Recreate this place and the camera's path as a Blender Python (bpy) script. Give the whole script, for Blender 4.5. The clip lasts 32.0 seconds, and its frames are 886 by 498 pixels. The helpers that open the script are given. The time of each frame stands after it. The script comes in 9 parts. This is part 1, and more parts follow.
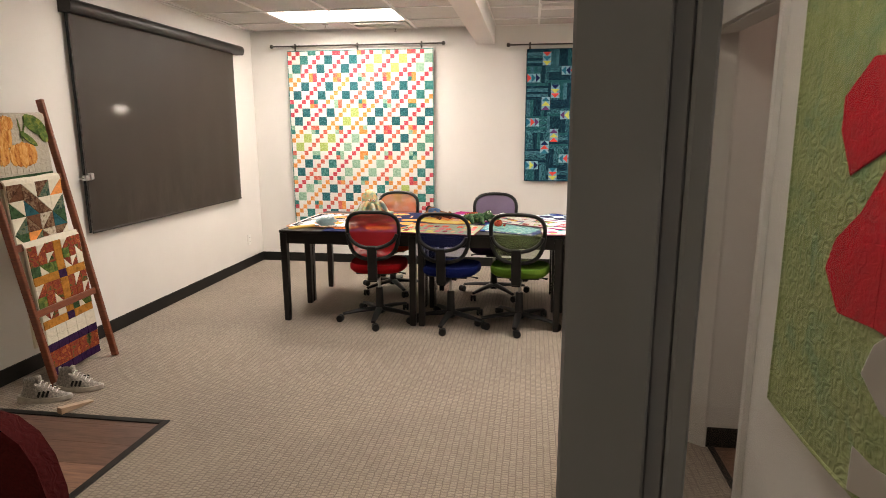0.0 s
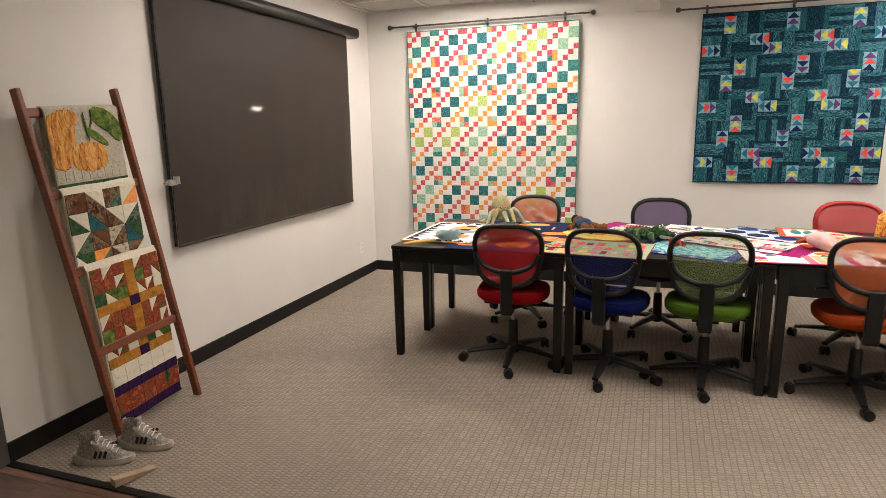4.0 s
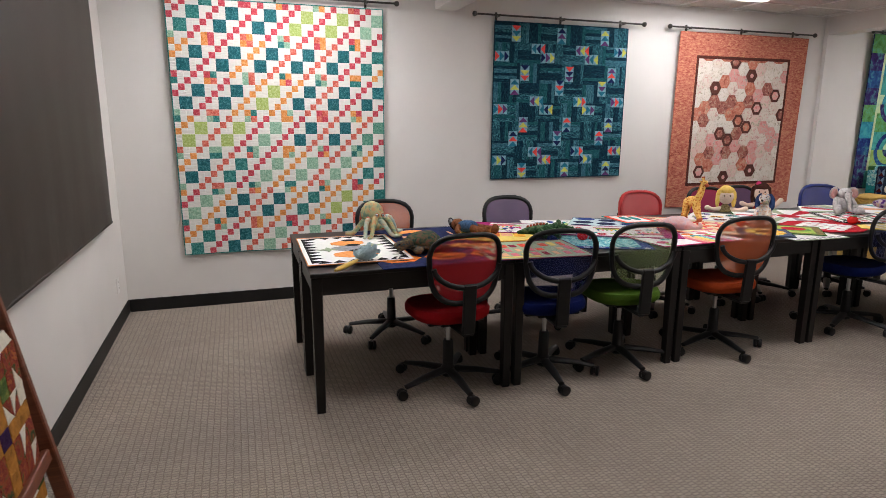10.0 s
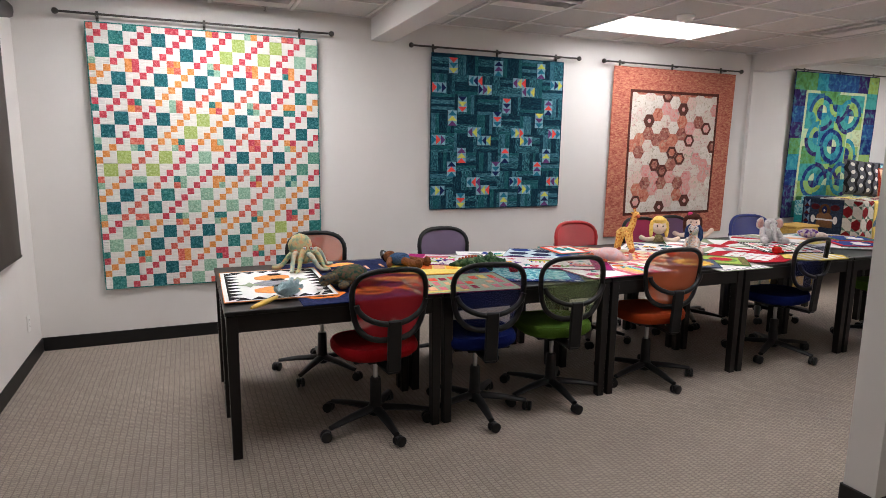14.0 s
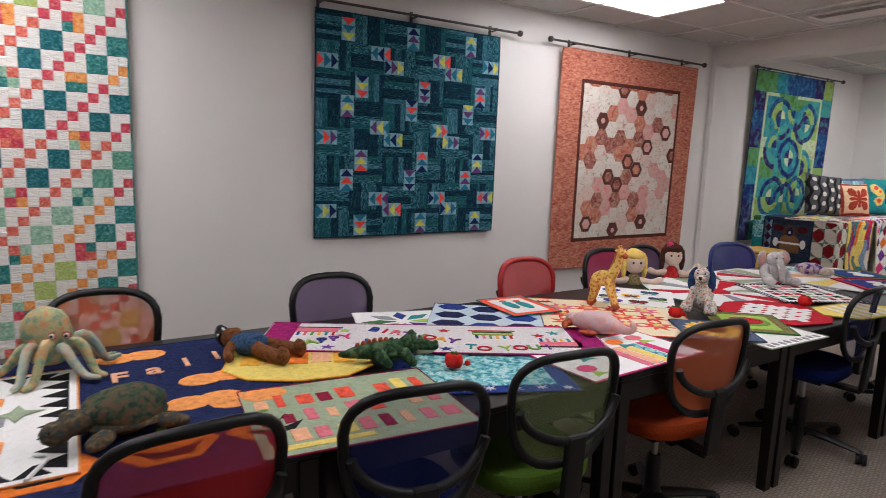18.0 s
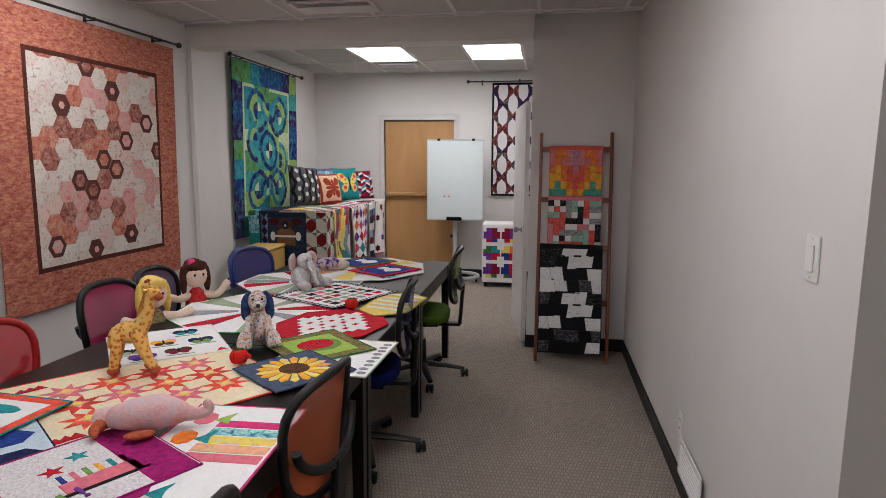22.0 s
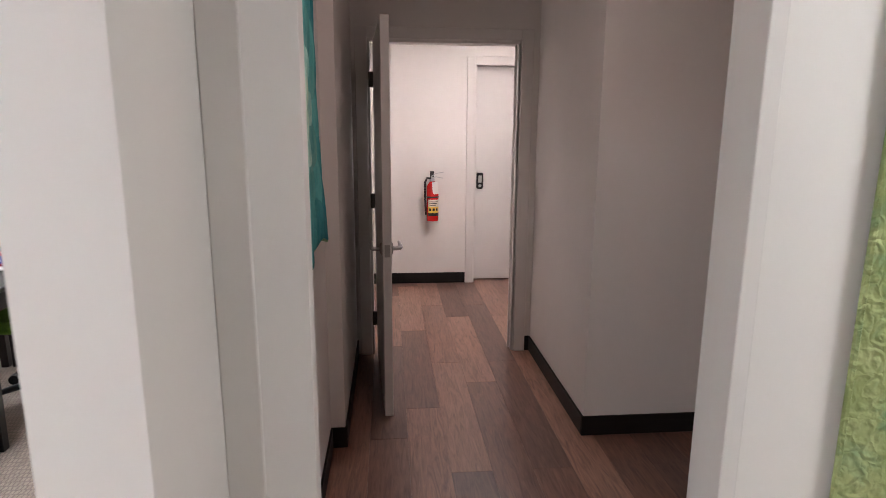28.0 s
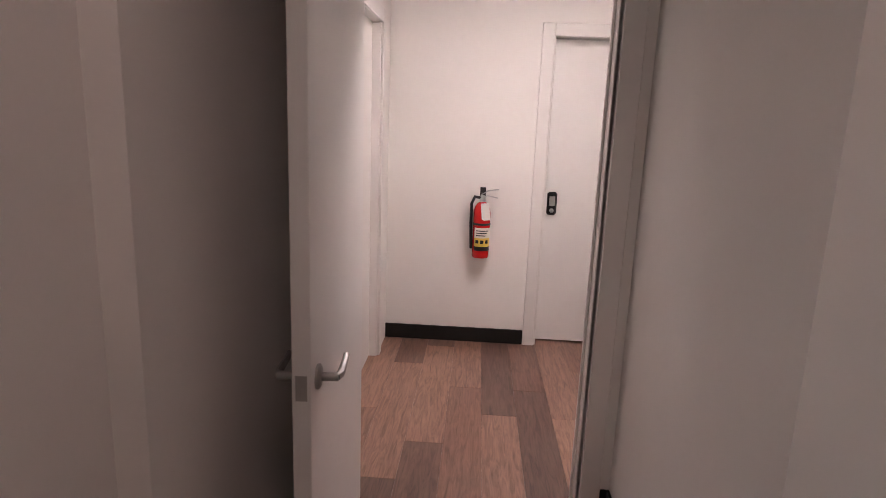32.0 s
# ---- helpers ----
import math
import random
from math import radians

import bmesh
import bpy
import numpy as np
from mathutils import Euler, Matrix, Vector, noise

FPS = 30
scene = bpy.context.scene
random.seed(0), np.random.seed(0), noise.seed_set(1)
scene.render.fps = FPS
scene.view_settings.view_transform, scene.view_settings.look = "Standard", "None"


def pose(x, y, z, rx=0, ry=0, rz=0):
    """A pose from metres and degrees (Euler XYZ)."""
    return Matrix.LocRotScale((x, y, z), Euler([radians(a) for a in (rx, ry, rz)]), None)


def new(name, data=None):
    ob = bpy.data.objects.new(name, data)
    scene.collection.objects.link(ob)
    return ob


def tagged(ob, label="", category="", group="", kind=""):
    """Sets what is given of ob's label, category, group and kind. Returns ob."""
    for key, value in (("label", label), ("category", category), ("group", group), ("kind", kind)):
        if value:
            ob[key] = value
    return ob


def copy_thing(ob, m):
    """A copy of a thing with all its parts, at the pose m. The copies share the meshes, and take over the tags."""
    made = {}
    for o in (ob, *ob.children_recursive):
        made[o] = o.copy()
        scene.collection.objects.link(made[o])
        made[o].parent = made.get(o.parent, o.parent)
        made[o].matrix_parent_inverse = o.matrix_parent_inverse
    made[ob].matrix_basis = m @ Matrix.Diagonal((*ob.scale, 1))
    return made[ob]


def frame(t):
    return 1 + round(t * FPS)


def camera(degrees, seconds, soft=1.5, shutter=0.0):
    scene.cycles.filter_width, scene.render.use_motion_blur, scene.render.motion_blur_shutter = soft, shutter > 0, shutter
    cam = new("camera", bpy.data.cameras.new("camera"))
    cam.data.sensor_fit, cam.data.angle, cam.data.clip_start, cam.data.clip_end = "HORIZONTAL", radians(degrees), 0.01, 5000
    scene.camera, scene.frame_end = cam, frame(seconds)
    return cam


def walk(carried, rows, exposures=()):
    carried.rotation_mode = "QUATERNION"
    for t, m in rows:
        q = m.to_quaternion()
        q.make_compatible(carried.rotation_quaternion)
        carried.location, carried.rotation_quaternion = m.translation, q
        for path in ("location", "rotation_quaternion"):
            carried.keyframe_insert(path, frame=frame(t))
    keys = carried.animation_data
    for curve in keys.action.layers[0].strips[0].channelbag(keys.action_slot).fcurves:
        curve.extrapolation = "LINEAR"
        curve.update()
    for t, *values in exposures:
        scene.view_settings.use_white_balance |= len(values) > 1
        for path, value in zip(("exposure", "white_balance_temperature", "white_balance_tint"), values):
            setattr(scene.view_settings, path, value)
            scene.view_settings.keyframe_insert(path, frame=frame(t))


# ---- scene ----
cam = camera(72.4, 32.0, soft=0.85, shutter=0.3)
METRES, EYE, TILT, LEAN, TURN = 9.5, 1.502, 0.0, 0.0, 8.3
ROWS = [
    (0.0, 0.0, 0.0, 0.0, -0.03, -11.19, 0.14),
    (0.5, 0.0035, 0.0071, 0.0001, 3.54, -11.09, 0.54),
    (1.0, 0.0044, 0.0137, -0.0004, 8.46, -11.77, 0.19),
    (1.5, 0.002, 0.0242, -0.0022, 10.3, -12.76, 0.26),
    (2.0, -0.0046, 0.0397, -0.0006, 7.38, -11.67, 0.09),
    (2.5, -0.0113, 0.053, -0.0024, 6.28, -12.03, 0.63),
    (3.0, -0.0148, 0.0703, -0.0024, 9.1, -11.43, 0.5),
    (3.5, -0.0168, 0.0888, -0.0022, 11.01, -11.63, 1.23),
    (5.5, -0.0692, 0.1657, -0.0045, 9.78, -11.19, -0.4),
    (6.0, -0.0878, 0.1814, -0.0045, 7.9, -10.69, -0.19),
    (6.5, -0.1087, 0.1925, -0.0028, 3.87, -10.24, 1.93),
    (7.0, -0.1234, 0.205, -0.0042, 1.57, -9.52, 0.48),
    (7.5, -0.1378, 0.2161, -0.0043, -3.13, -10.0, 0.61),
    (8.0, -0.1539, 0.2195, -0.0042, -10.3, -10.37, -0.41),
    (8.5, -0.1774, 0.2155, -0.0028, -17.58, -10.15, -0.67),
    (9.0, -0.1879, 0.2084, -0.004, -20.58, -9.78, -0.14),
    (9.5, -0.198, 0.1977, -0.0047, -24.01, -11.64, -0.06),
    (10.0, -0.21, 0.1943, -0.0055, -27.03, -11.75, -0.2),
    (10.5, -0.2222, 0.1912, -0.0055, -26.59, -11.33, 0.26),
    (11.0, -0.2213, 0.1874, -0.0043, -31.33, -10.87, 0.11),
    (11.5, -0.2215, 0.1891, -0.0045, -31.75, -10.43, -0.34),
    (12.0, -0.2212, 0.1907, -0.0043, -31.58, -10.49, -0.51),
    (12.5, -0.2198, 0.1904, -0.0036, -31.36, -10.21, -0.75),
    (13.0, -0.2131, 0.1891, -0.0024, -31.13, -9.48, -0.92),
    (13.5, -0.2018, 0.1888, -0.0024, -30.77, -9.19, -1.22),
    (14.0, -0.1913, 0.1931, -0.0025, -31.09, -9.24, -0.6),
    (14.5, -0.1844, 0.21, -0.0028, -32.86, -9.39, -0.7),
    (16.5, -0.1389, 0.2772, -0.0037, -33.81, -9.06, -2.04),
    (17.0, -0.1273, 0.3004, -0.0026, -35.26, -9.36, -0.75),
    (17.5, -0.1138, 0.3201, -0.0037, -37.52, -9.4, -1.16),
    (18.0, -0.0968, 0.3381, -0.0033, -40.33, -8.59, -1.75),
    (18.5, -0.0834, 0.3538, -0.003, -47.77, -9.23, -1.99),
    (19.0, -0.0731, 0.3718, -0.0009, -56.29, -8.04, -0.7),
    (19.5, -0.0623, 0.3793, -0.0013, -61.85, -9.12, -1.09),
    (20.0, -0.0485, 0.3878, -0.0013, -66.3, -8.29, -1.82),
    (20.5, -0.0407, 0.3949, -0.0004, -72.15, -8.45, -1.84),
    (21.0, -0.0368, 0.4024, -0.0002, -81.9, -8.58, 0.16),
    (21.5, -0.0369, 0.4048, -0.0006, -87.22, -8.53, -0.42),
    (22.0, -0.0385, 0.4039, -0.0006, -88.94, -8.42, -0.32),
    (22.5, -0.0395, 0.4014, -0.0007, -90.34, -8.48, -0.19),
    (23.0, -0.0408, 0.3988, -0.0006, -92.01, -8.31, -0.26),
    (23.5, -0.0428, 0.395, -0.0003, -95.46, -8.51, -0.29),
    (24.0, -0.0439, 0.3889, -0.001, -99.3, -8.98, -0.38),
    (24.5, -0.0442, 0.3748, -0.001, -101.55, -8.74, -1.53),
    (25.0, -0.0473, 0.3623, -0.0017, -103.58, -8.28, -2.39),
    (25.5, -0.0465, 0.3516, -0.0023, -107.34, -8.68, -1.02),
    (27.5, 0.0051, 0.2965, -0.0035, -104.5, -10.29, -2.01),
    (28.0, 0.0180, 0.2821, -0.0038, -103.38, -11.68, -0.31),
    (28.5, 0.0410, 0.2696, -0.0063, -100.5, -11.37, -0.8),
    (29.0, 0.0569, 0.26, -0.0047, -97.97, -12.16, 0.37),
    (29.5, 0.0749, 0.2485, -0.0051, -91.02, -11.53, -0.7),
    (30.0, 0.0908, 0.2404, -0.0054, -91.8, -12.47, -0.57),
    (30.5, 0.1153, 0.238, -0.0048, -93.0, -11.55, -1.43),
    (31.0, 0.1354, 0.235, -0.0047, -94.82, -12.31, -0.49),
    (31.5, 0.1607, 0.2282, -0.0052, -94.95, -12.34, -1.5),
    (32.0, 0.1821, 0.2202, -0.0043, -94.77, -12.12, -2.11),
]
walk(cam, [(t, pose(0, 0, EYE, TILT, LEAN, TURN) @ pose(METRES * x, METRES * y, METRES * z, 90 + pitch, roll, yaw)) for t, x, y, z, yaw, pitch, roll in ROWS],
     exposures=[(0.0, 1.1, 7900, 11), (1.2, 1.06, 7900, 11), (2.2, 0.88, 7800, 11), (3.5, 0.84, 7800, 11), (6.0, 0.62, 7200, 11), (9.0, 0.28, 6700, 11), (13.0, 0.42, 6600, 11), (16.5, 0.15, 6500, 13), (19.0, -0.1, 6500, 13),
                (21.0, -0.22, 6500, 13), (23.0, -0.12, 6500, 12), (25.5, 0.6, 6500, 11), (28.0, 1.72, 6300, 11), (30.0, 1.72, 6150, 12), (32.0, 1.68, 6450, 14)])

# ---- world and lamps ----
world = bpy.data.worlds.new("world")
scene.world = world
world.use_nodes = True
world.node_tree.nodes["Background"].inputs[0].default_value = (0.02, 0.022, 0.03, 1)
world.node_tree.nodes["Background"].inputs[1].default_value = 0.5
WEST_GLOW, PANEL_GLOW, BACK_GLOW, WEST_BACK_GLOW, EAST_GLOW = 13.5, 9.8, 12.0, 6.0, 16.0
HALL_GLOW, FAR_GLOW, DOOR_GLOW, ENTRY_GLOW = 5.0, 13.5, 10.5, 5.0

# ---- building helpers ----
def put(name, bm, material, parent=None, label="", m=None):
    """Links a bmesh as one mesh object."""
    me = bpy.data.meshes.new(name)
    bm.to_mesh(me)
    bm.free()
    for mt in (material if isinstance(material, (list, tuple)) else [material]):
        me.materials.append(mt)
    ob = new(name, me)
    if parent is not None:
        ob.parent = parent
    if m is not None:
        ob.matrix_basis = m
    if label:
        ob["label"] = label
    return ob


def part(name, bm, material, parent, label=""):
    return put(name, bm, material, parent, label)


def smooth(ob, angle=40):
    me = ob.data
    me.polygons.foreach_set("use_smooth", [True] * len(me.polygons))
    me.set_sharp_from_angle(angle=radians(angle))
    return ob


def thing(name, m, label, category, group=""):
    ob = new(name)
    ob.matrix_basis = m
    ob.empty_display_size = 0.1
    return tagged(ob, label, category, group)


def box(bm, x0, x1, y0, y1, z0, z1, bevel=0.0, m=None, seg=1):
    vs = [bm.verts.new((x, y, z)) for x in (x0, x1) for y in (y0, y1) for z in (z0, z1)]
    fs = [bm.faces.new([vs[i] for i in f]) for f in ((0, 1, 3, 2), (4, 6, 7, 5), (0, 4, 5, 1), (2, 3, 7, 6), (0, 2, 6, 4), (1, 5, 7, 3))]
    if bevel:
        es = list({e for f in fs for e in f.edges})
        r = bmesh.ops.bevel(bm, geom=es, offset=bevel, segments=seg, affect="EDGES", profile=0.5)
        vs = list({v for f in r["faces"] for v in f.verts} | {v for v in vs if v.is_valid})
    if m is not None:
        bmesh.ops.transform(bm, matrix=m, verts=[v for v in vs if v.is_valid])
    return bm


def boxes(*rows, bevel=0.0):
    bm = bmesh.new()
    for r in rows:
        box(bm, *r, bevel=bevel)
    return bm


def tube(bm, pts, r, seg=8, closed=False, flat=1.0):
    """A round bar along points; r may be a list. flat squeezes it along its own second axis."""
    pts = [Vector(p) for p in pts]
    n = len(pts)
    rings = []
    up = Vector((0, 0, 1))
    for i, p in enumerate(pts):
        a = pts[(i - 1) % n] if closed or i else p
        b = pts[(i + 1) % n] if closed or i < n - 1 else p
        d = (b - a).normalized()
        if i == 0:
            up = d.orthogonal().normalized() if abs(d.z) > 0.9 else Vector((0, 0, 1))
        s = d.cross(up)
        s = s.normalized() if s.length > 1e-5 else d.orthogonal().normalized()
        up = s.cross(d).normalized()
        rr = r[i] if isinstance(r, (list, tuple)) else r
        rings.append([bm.verts.new(p + rr * (math.cos(k * 2 * math.pi / seg) * s + flat * math.sin(k * 2 * math.pi / seg) * up)) for k in range(seg)])
    for i in range(n if closed else n - 1):
        a, b = rings[i], rings[(i + 1) % n]
        off = 0
        if closed and i == n - 1:
            off = min(range(seg), key=lambda o: (a[0].co - b[o].co).length)
        for k in range(seg):
            bm.faces.new((a[k], a[(k + 1) % seg], b[(k + 1 + off) % seg], b[(k + off) % seg]))
    if not closed:
        bm.faces.new(rings[0][::-1])
        bm.faces.new(rings[-1])
    return bm


def lathe(bm, profile, seg=16, m=None):
    """Turns (radius, height) pairs round z."""
    rings = [[bm.verts.new((max(r, 1e-4) * math.cos(k * 2 * math.pi / seg), max(r, 1e-4) * math.sin(k * 2 * math.pi / seg), z)) for k in range(seg)] for r, z in profile]
    for a, b in zip(rings, rings[1:]):
        for k in range(seg):
            bm.faces.new((a[k], a[(k + 1) % seg], b[(k + 1) % seg], b[k]))
    bm.faces.new(rings[0][::-1])
    bm.faces.new(rings[-1])
    if m is not None:
        bmesh.ops.transform(bm, matrix=m, verts=[v for r in rings for v in r])
    return bm


def blob(bm, centre, radii, m=None, seg=12, lumps=0.0, seed=0.0):
    """A rounded soft body, with slight lumps."""
    made = bmesh.ops.create_uvsphere(bm, u_segments=seg, v_segments=max(6, seg * 2 // 3), radius=1.0)["verts"]
    for v in made:
        k = 1 + lumps * noise.noise(v.co * 1.7 + Vector((seed, seed * 2, 0)))
        v.co = Vector((v.co.x * radii[0], v.co.y * radii[1], v.co.z * radii[2])) * k
    if m is not None:
        bmesh.ops.transform(bm, matrix=m, verts=made)
    bmesh.ops.translate(bm, vec=Vector(centre), verts=made)
    return bm


def upright(u, v, h):
    """Hanging cloth: u to the right, v up, h out towards the room."""
    return Vector((u, -h, v))


def lying(u, v, h):
    return Vector((u, v, h))


def half_plane(pts, axis, at, side):
    """The piece of a polygon on one side of a straight cut."""
    out = []
    for a, b in zip(pts, pts[1:] + pts[:1]):
        da, db = (a[axis] - at) * side, (b[axis] - at) * side
        if da >= 0:
            out.append(a)
        if (da > 0 > db) or (da < 0 < db):
            f = da / (da - db)
            out.append((a[0] + (b[0] - a[0]) * f, a[1] + (b[1] - a[1]) * f))
    return out


def cut_cells(pts, step):
    """Cuts a polygon along a square grid, so that it can follow a fold."""
    pieces = [pts]
    for axis in (0, 1):
        done = []
        for q in pieces:
            lo, hi = min(p[axis] for p in q), max(p[axis] for p in q)
            n = max(1, math.ceil((hi - lo) / step - 0.01))
            for i in range(n):
                r = q if i == 0 else half_plane(q, axis, lo + (hi - lo) * i / n, 1)
                r = r if i == n - 1 or len(r) < 3 else half_plane(r, axis, lo + (hi - lo) * (i + 1) / n, -1)
                if len(r) > 2:
                    done.append(r)
        pieces = done
    return pieces


def patchwork(name, polys, mats, parent, fn=upright, base=0.0, th=0.0025, inset=0.0022, label="", m=None, step=0.0):
    """Sewn patches, each with its own sunk seam; polys: (points, index of material)."""
    vs, fs, mi = [], [], []
    for pts, k in polys:
        n = len(pts)
        cx, cy = sum(p[0] for p in pts) / n, sum(p[1] for p in pts) / n
        if step:
            fine = []
            for a, b in zip(pts, pts[1:] + pts[:1]):
                q = max(1, math.ceil(math.hypot(b[0] - a[0], b[1] - a[1]) / step))
                fine += [(a[0] + (b[0] - a[0]) * i / q, a[1] + (b[1] - a[1]) * i / q) for i in range(q)]
            pts, n = fine, len(fine)
        o = len(vs)
        for x, y in pts:
            vs.append(fn(x, y, base))
        for x, y in pts:
            d = max(math.hypot(x - cx, y - cy), 1e-6)
            s = max(0.3, 1 - inset * 1.3 / d)
            vs.append(fn(cx + (x - cx) * s, cy + (y - cy) * s, base + th))
        for i in range(n):
            j = (i + 1) % n
            fs.append((o + i, o + j, o + n + j, o + n + i))
            mi.append(k)
        if not step:
            fs.append(tuple(range(o + n, o + 2 * n)))
            mi.append(k)
            continue
        top = []
        for x, y in pts:
            s = max(0.3, 1 - inset * 1.3 / max(math.hypot(x - cx, y - cy), 1e-6))
            top.append((cx + (x - cx) * s, cy + (y - cy) * s))
        seen = {(round(x, 5), round(y, 5)): o + n + i for i, (x, y) in enumerate(top)}
        for piece in cut_cells(top, step):
            ids = []
            for x, y in piece:
                spot = (round(x, 5), round(y, 5))
                if spot not in seen:
                    seen[spot] = len(vs)
                    vs.append(fn(x, y, base + th))
                if seen[spot] not in ids:
                    ids.append(seen[spot])
            if len(ids) > 2:
                fs.append(tuple(ids))
                mi.append(k)
    me = bpy.data.meshes.new(name)
    me.from_pydata(vs, [], fs)
    me.polygons.foreach_set("material_index", mi)
    for mt in mats:
        me.materials.append(mt)
    ob = new(name, me)
    if parent is not None:
        ob.parent = parent
    if m is not None:
        ob.matrix_basis = m
    if label:
        ob["label"] = label
    return ob


def rect(x0, y0, x1, y1):
    return [(x0, y0), (x1, y0), (x1, y1), (x0, y1)]


def slab(w, h, th, fn, nu=12, nv=12, cx=0.0, cy=0.0):
    """A cloth body of thickness th that follows fn."""
    bm = bmesh.new()
    g = [[[bm.verts.new(fn(cx + w * (i / nu - 0.5), cy + h * (j / nv - 0.5), k)) for j in range(nv + 1)] for i in range(nu + 1)] for k in (-th, 0.0)]
    for k in (0, 1):
        for i in range(nu):
            for j in range(nv):
                q = (g[k][i][j], g[k][i + 1][j], g[k][i + 1][j + 1], g[k][i][j + 1])
                bm.faces.new(q if k else q[::-1])
    rim = [(i, 0) for i in range(nu)] + [(nu, j) for j in range(nv)] + [(i, nv) for i in range(nu, 0, -1)] + [(0, j) for j in range(nv, 0, -1)]
    for (a, b), (c, d) in zip(rim, rim[1:] + rim[:1]):
        bm.faces.new((g[0][a][b], g[0][c][d], g[1][c][d], g[1][a][b]))
    return bm


def edging(w, h, r, fn, n=10, cx=0.0, cy=0.0):
    """A thin sewn binding round a rectangle of cloth."""
    bm = bmesh.new()
    a, b = w / 2, h / 2
    ring = [(-a + w * i / n, -b) for i in range(n)] + [(a, -b + h * i / n) for i in range(n)] + [(a - w * i / n, b) for i in range(n)] + [(-a, b - h * i / n) for i in range(n)]
    return tube(bm, [fn(cx + x, cy + y, 0.0) for x, y in ring], r, 6, True)


# ---- materials ----
def shader(name):
    mt = bpy.data.materials.new(name)
    mt.use_nodes = True
    nt = mt.node_tree
    return mt, nt, nt.nodes["Principled BSDF"]


def link(nt, a, b):
    nt.links.new(a, b)


def coords(nt, kind="Object", scale=(1, 1, 1)):
    tc = nt.nodes.new("ShaderNodeTexCoord")
    mp = nt.nodes.new("ShaderNodeMapping")
    mp.inputs["Scale"].default_value = scale
    link(nt, tc.outputs[kind], mp.inputs["Vector"])
    return mp.outputs["Vector"]


def noise_tex(nt, vec, scale, detail=4.0, rough=0.55, dist=0.0):
    n = nt.nodes.new("ShaderNodeTexNoise")
    n.inputs["Scale"].default_value, n.inputs["Detail"].default_value = scale, detail
    n.inputs["Roughness"].default_value, n.inputs["Distortion"].default_value = rough, dist
    link(nt, vec, n.inputs["Vector"])
    return n.outputs["Fac"]


def ramp(nt, fac, stops):
    r = nt.nodes.new("ShaderNodeValToRGB")
    els = r.color_ramp.elements
    while len(els) < len(stops):
        els.new(0.5)
    for e, (p, c) in zip(els, stops):
        e.position, e.color = p, (*c, 1)
    link(nt, fac, r.inputs["Fac"])
    return r.outputs["Color"]


def bump(nt, b, height, strength, dist=0.002, normal=None):
    n = nt.nodes.new("ShaderNodeBump")
    n.inputs["Strength"].default_value, n.inputs["Distance"].default_value = strength, dist
    link(nt, height, n.inputs["Height"])
    if normal is not None:
        link(nt, normal, n.inputs["Normal"])
    if b is not None:
        link(nt, n.outputs["Normal"], b.inputs["Normal"])
    return n.outputs["Normal"]


def tone(c, k):
    return tuple(min(1.0, max(0.0, v * k)) for v in c)


def plain(name, c, rough=0.5, metal=0.0, var=0.12, scale=6.0, grain=0.05, spec=0.5):
    """A nearly even surface with faint stains and grain."""
    mt, nt, b = shader(name)
    v = coords(nt)
    f = noise_tex(nt, v, scale, 5.0)
    link(nt, ramp(nt, f, [(0.3, tone(c, 1 - var)), (0.7, tone(c, 1 + var * 0.5))]), b.inputs["Base Color"])
    b.inputs["Roughness"].default_value, b.inputs["Metallic"].default_value = rough, metal
    b.inputs["Specular IOR Level"].default_value = spec
    if grain:
        bump(nt, b, noise_tex(nt, v, 220.0, 3.0), grain, 0.001)
    return mt


CLOTH = {}


def cloth(c, mottle=0.35, scale=45.0, key="", second=None, rough=0.92, lines=False):
    """Quilting cotton: batik mottling, a fine weave and stitched puckers."""
    k = (tuple(round(x, 3) for x in c), mottle, scale, second, lines)
    if k in CLOTH:
        return CLOTH[k]
    mt, nt, b = shader(key or "cotton")
    v = coords(nt)
    f = noise_tex(nt, v, scale, 6.0, 0.6, 0.6)
    lo, hi = tone(c, 1 - mottle), (second or tone(c, 1 + mottle * 0.6))
    link(nt, ramp(nt, f, [(0.32, lo), (0.5, c), (0.68, hi)]), b.inputs["Base Color"])
    b.inputs["Roughness"].default_value, b.inputs["Specular IOR Level"].default_value = rough, 0.15
    vo = nt.nodes.new("ShaderNodeTexNoise")
    vo.inputs["Scale"].default_value, vo.inputs["Detail"].default_value, vo.inputs["Distortion"].default_value = 38.0, 2.0, 1.2
    # rows of quilting stitches draw the puckers out sideways
    link(nt, coords(nt, "Object", (0.4, 1, 2.2)) if lines else v, vo.inputs["Vector"])
    n1 = bump(nt, None, vo.outputs["Fac"], 1.0 if lines else 0.8, 0.011 if lines else 0.007)
    bump(nt, b, noise_tex(nt, v, 900.0, 1.0), 0.15, 0.0006, n1)
    CLOTH[k] = mt
    return mt


def batik(name, stops, scale=40.0, stretch=(1, 1, 1), detail=6.0, rough=0.62):
    """Hand-dyed or printed cotton: blotches of several colours, drawn out along one way."""
    mt, nt, b = shader(name)
    v = coords(nt, "Object", stretch)
    f = noise_tex(nt, v, scale, detail, rough, 0.7)
    link(nt, ramp(nt, f, stops), b.inputs["Base Color"])
    b.inputs["Roughness"].default_value, b.inputs["Specular IOR Level"].default_value = 0.92, 0.15
    v1 = coords(nt)
    n1 = bump(nt, None, noise_tex(nt, v1, 38.0, 2.0, 0.5, 1.2), 0.55, 0.006)
    bump(nt, b, noise_tex(nt, v1, 900.0, 1.0), 0.15, 0.0006, n1)
    return mt


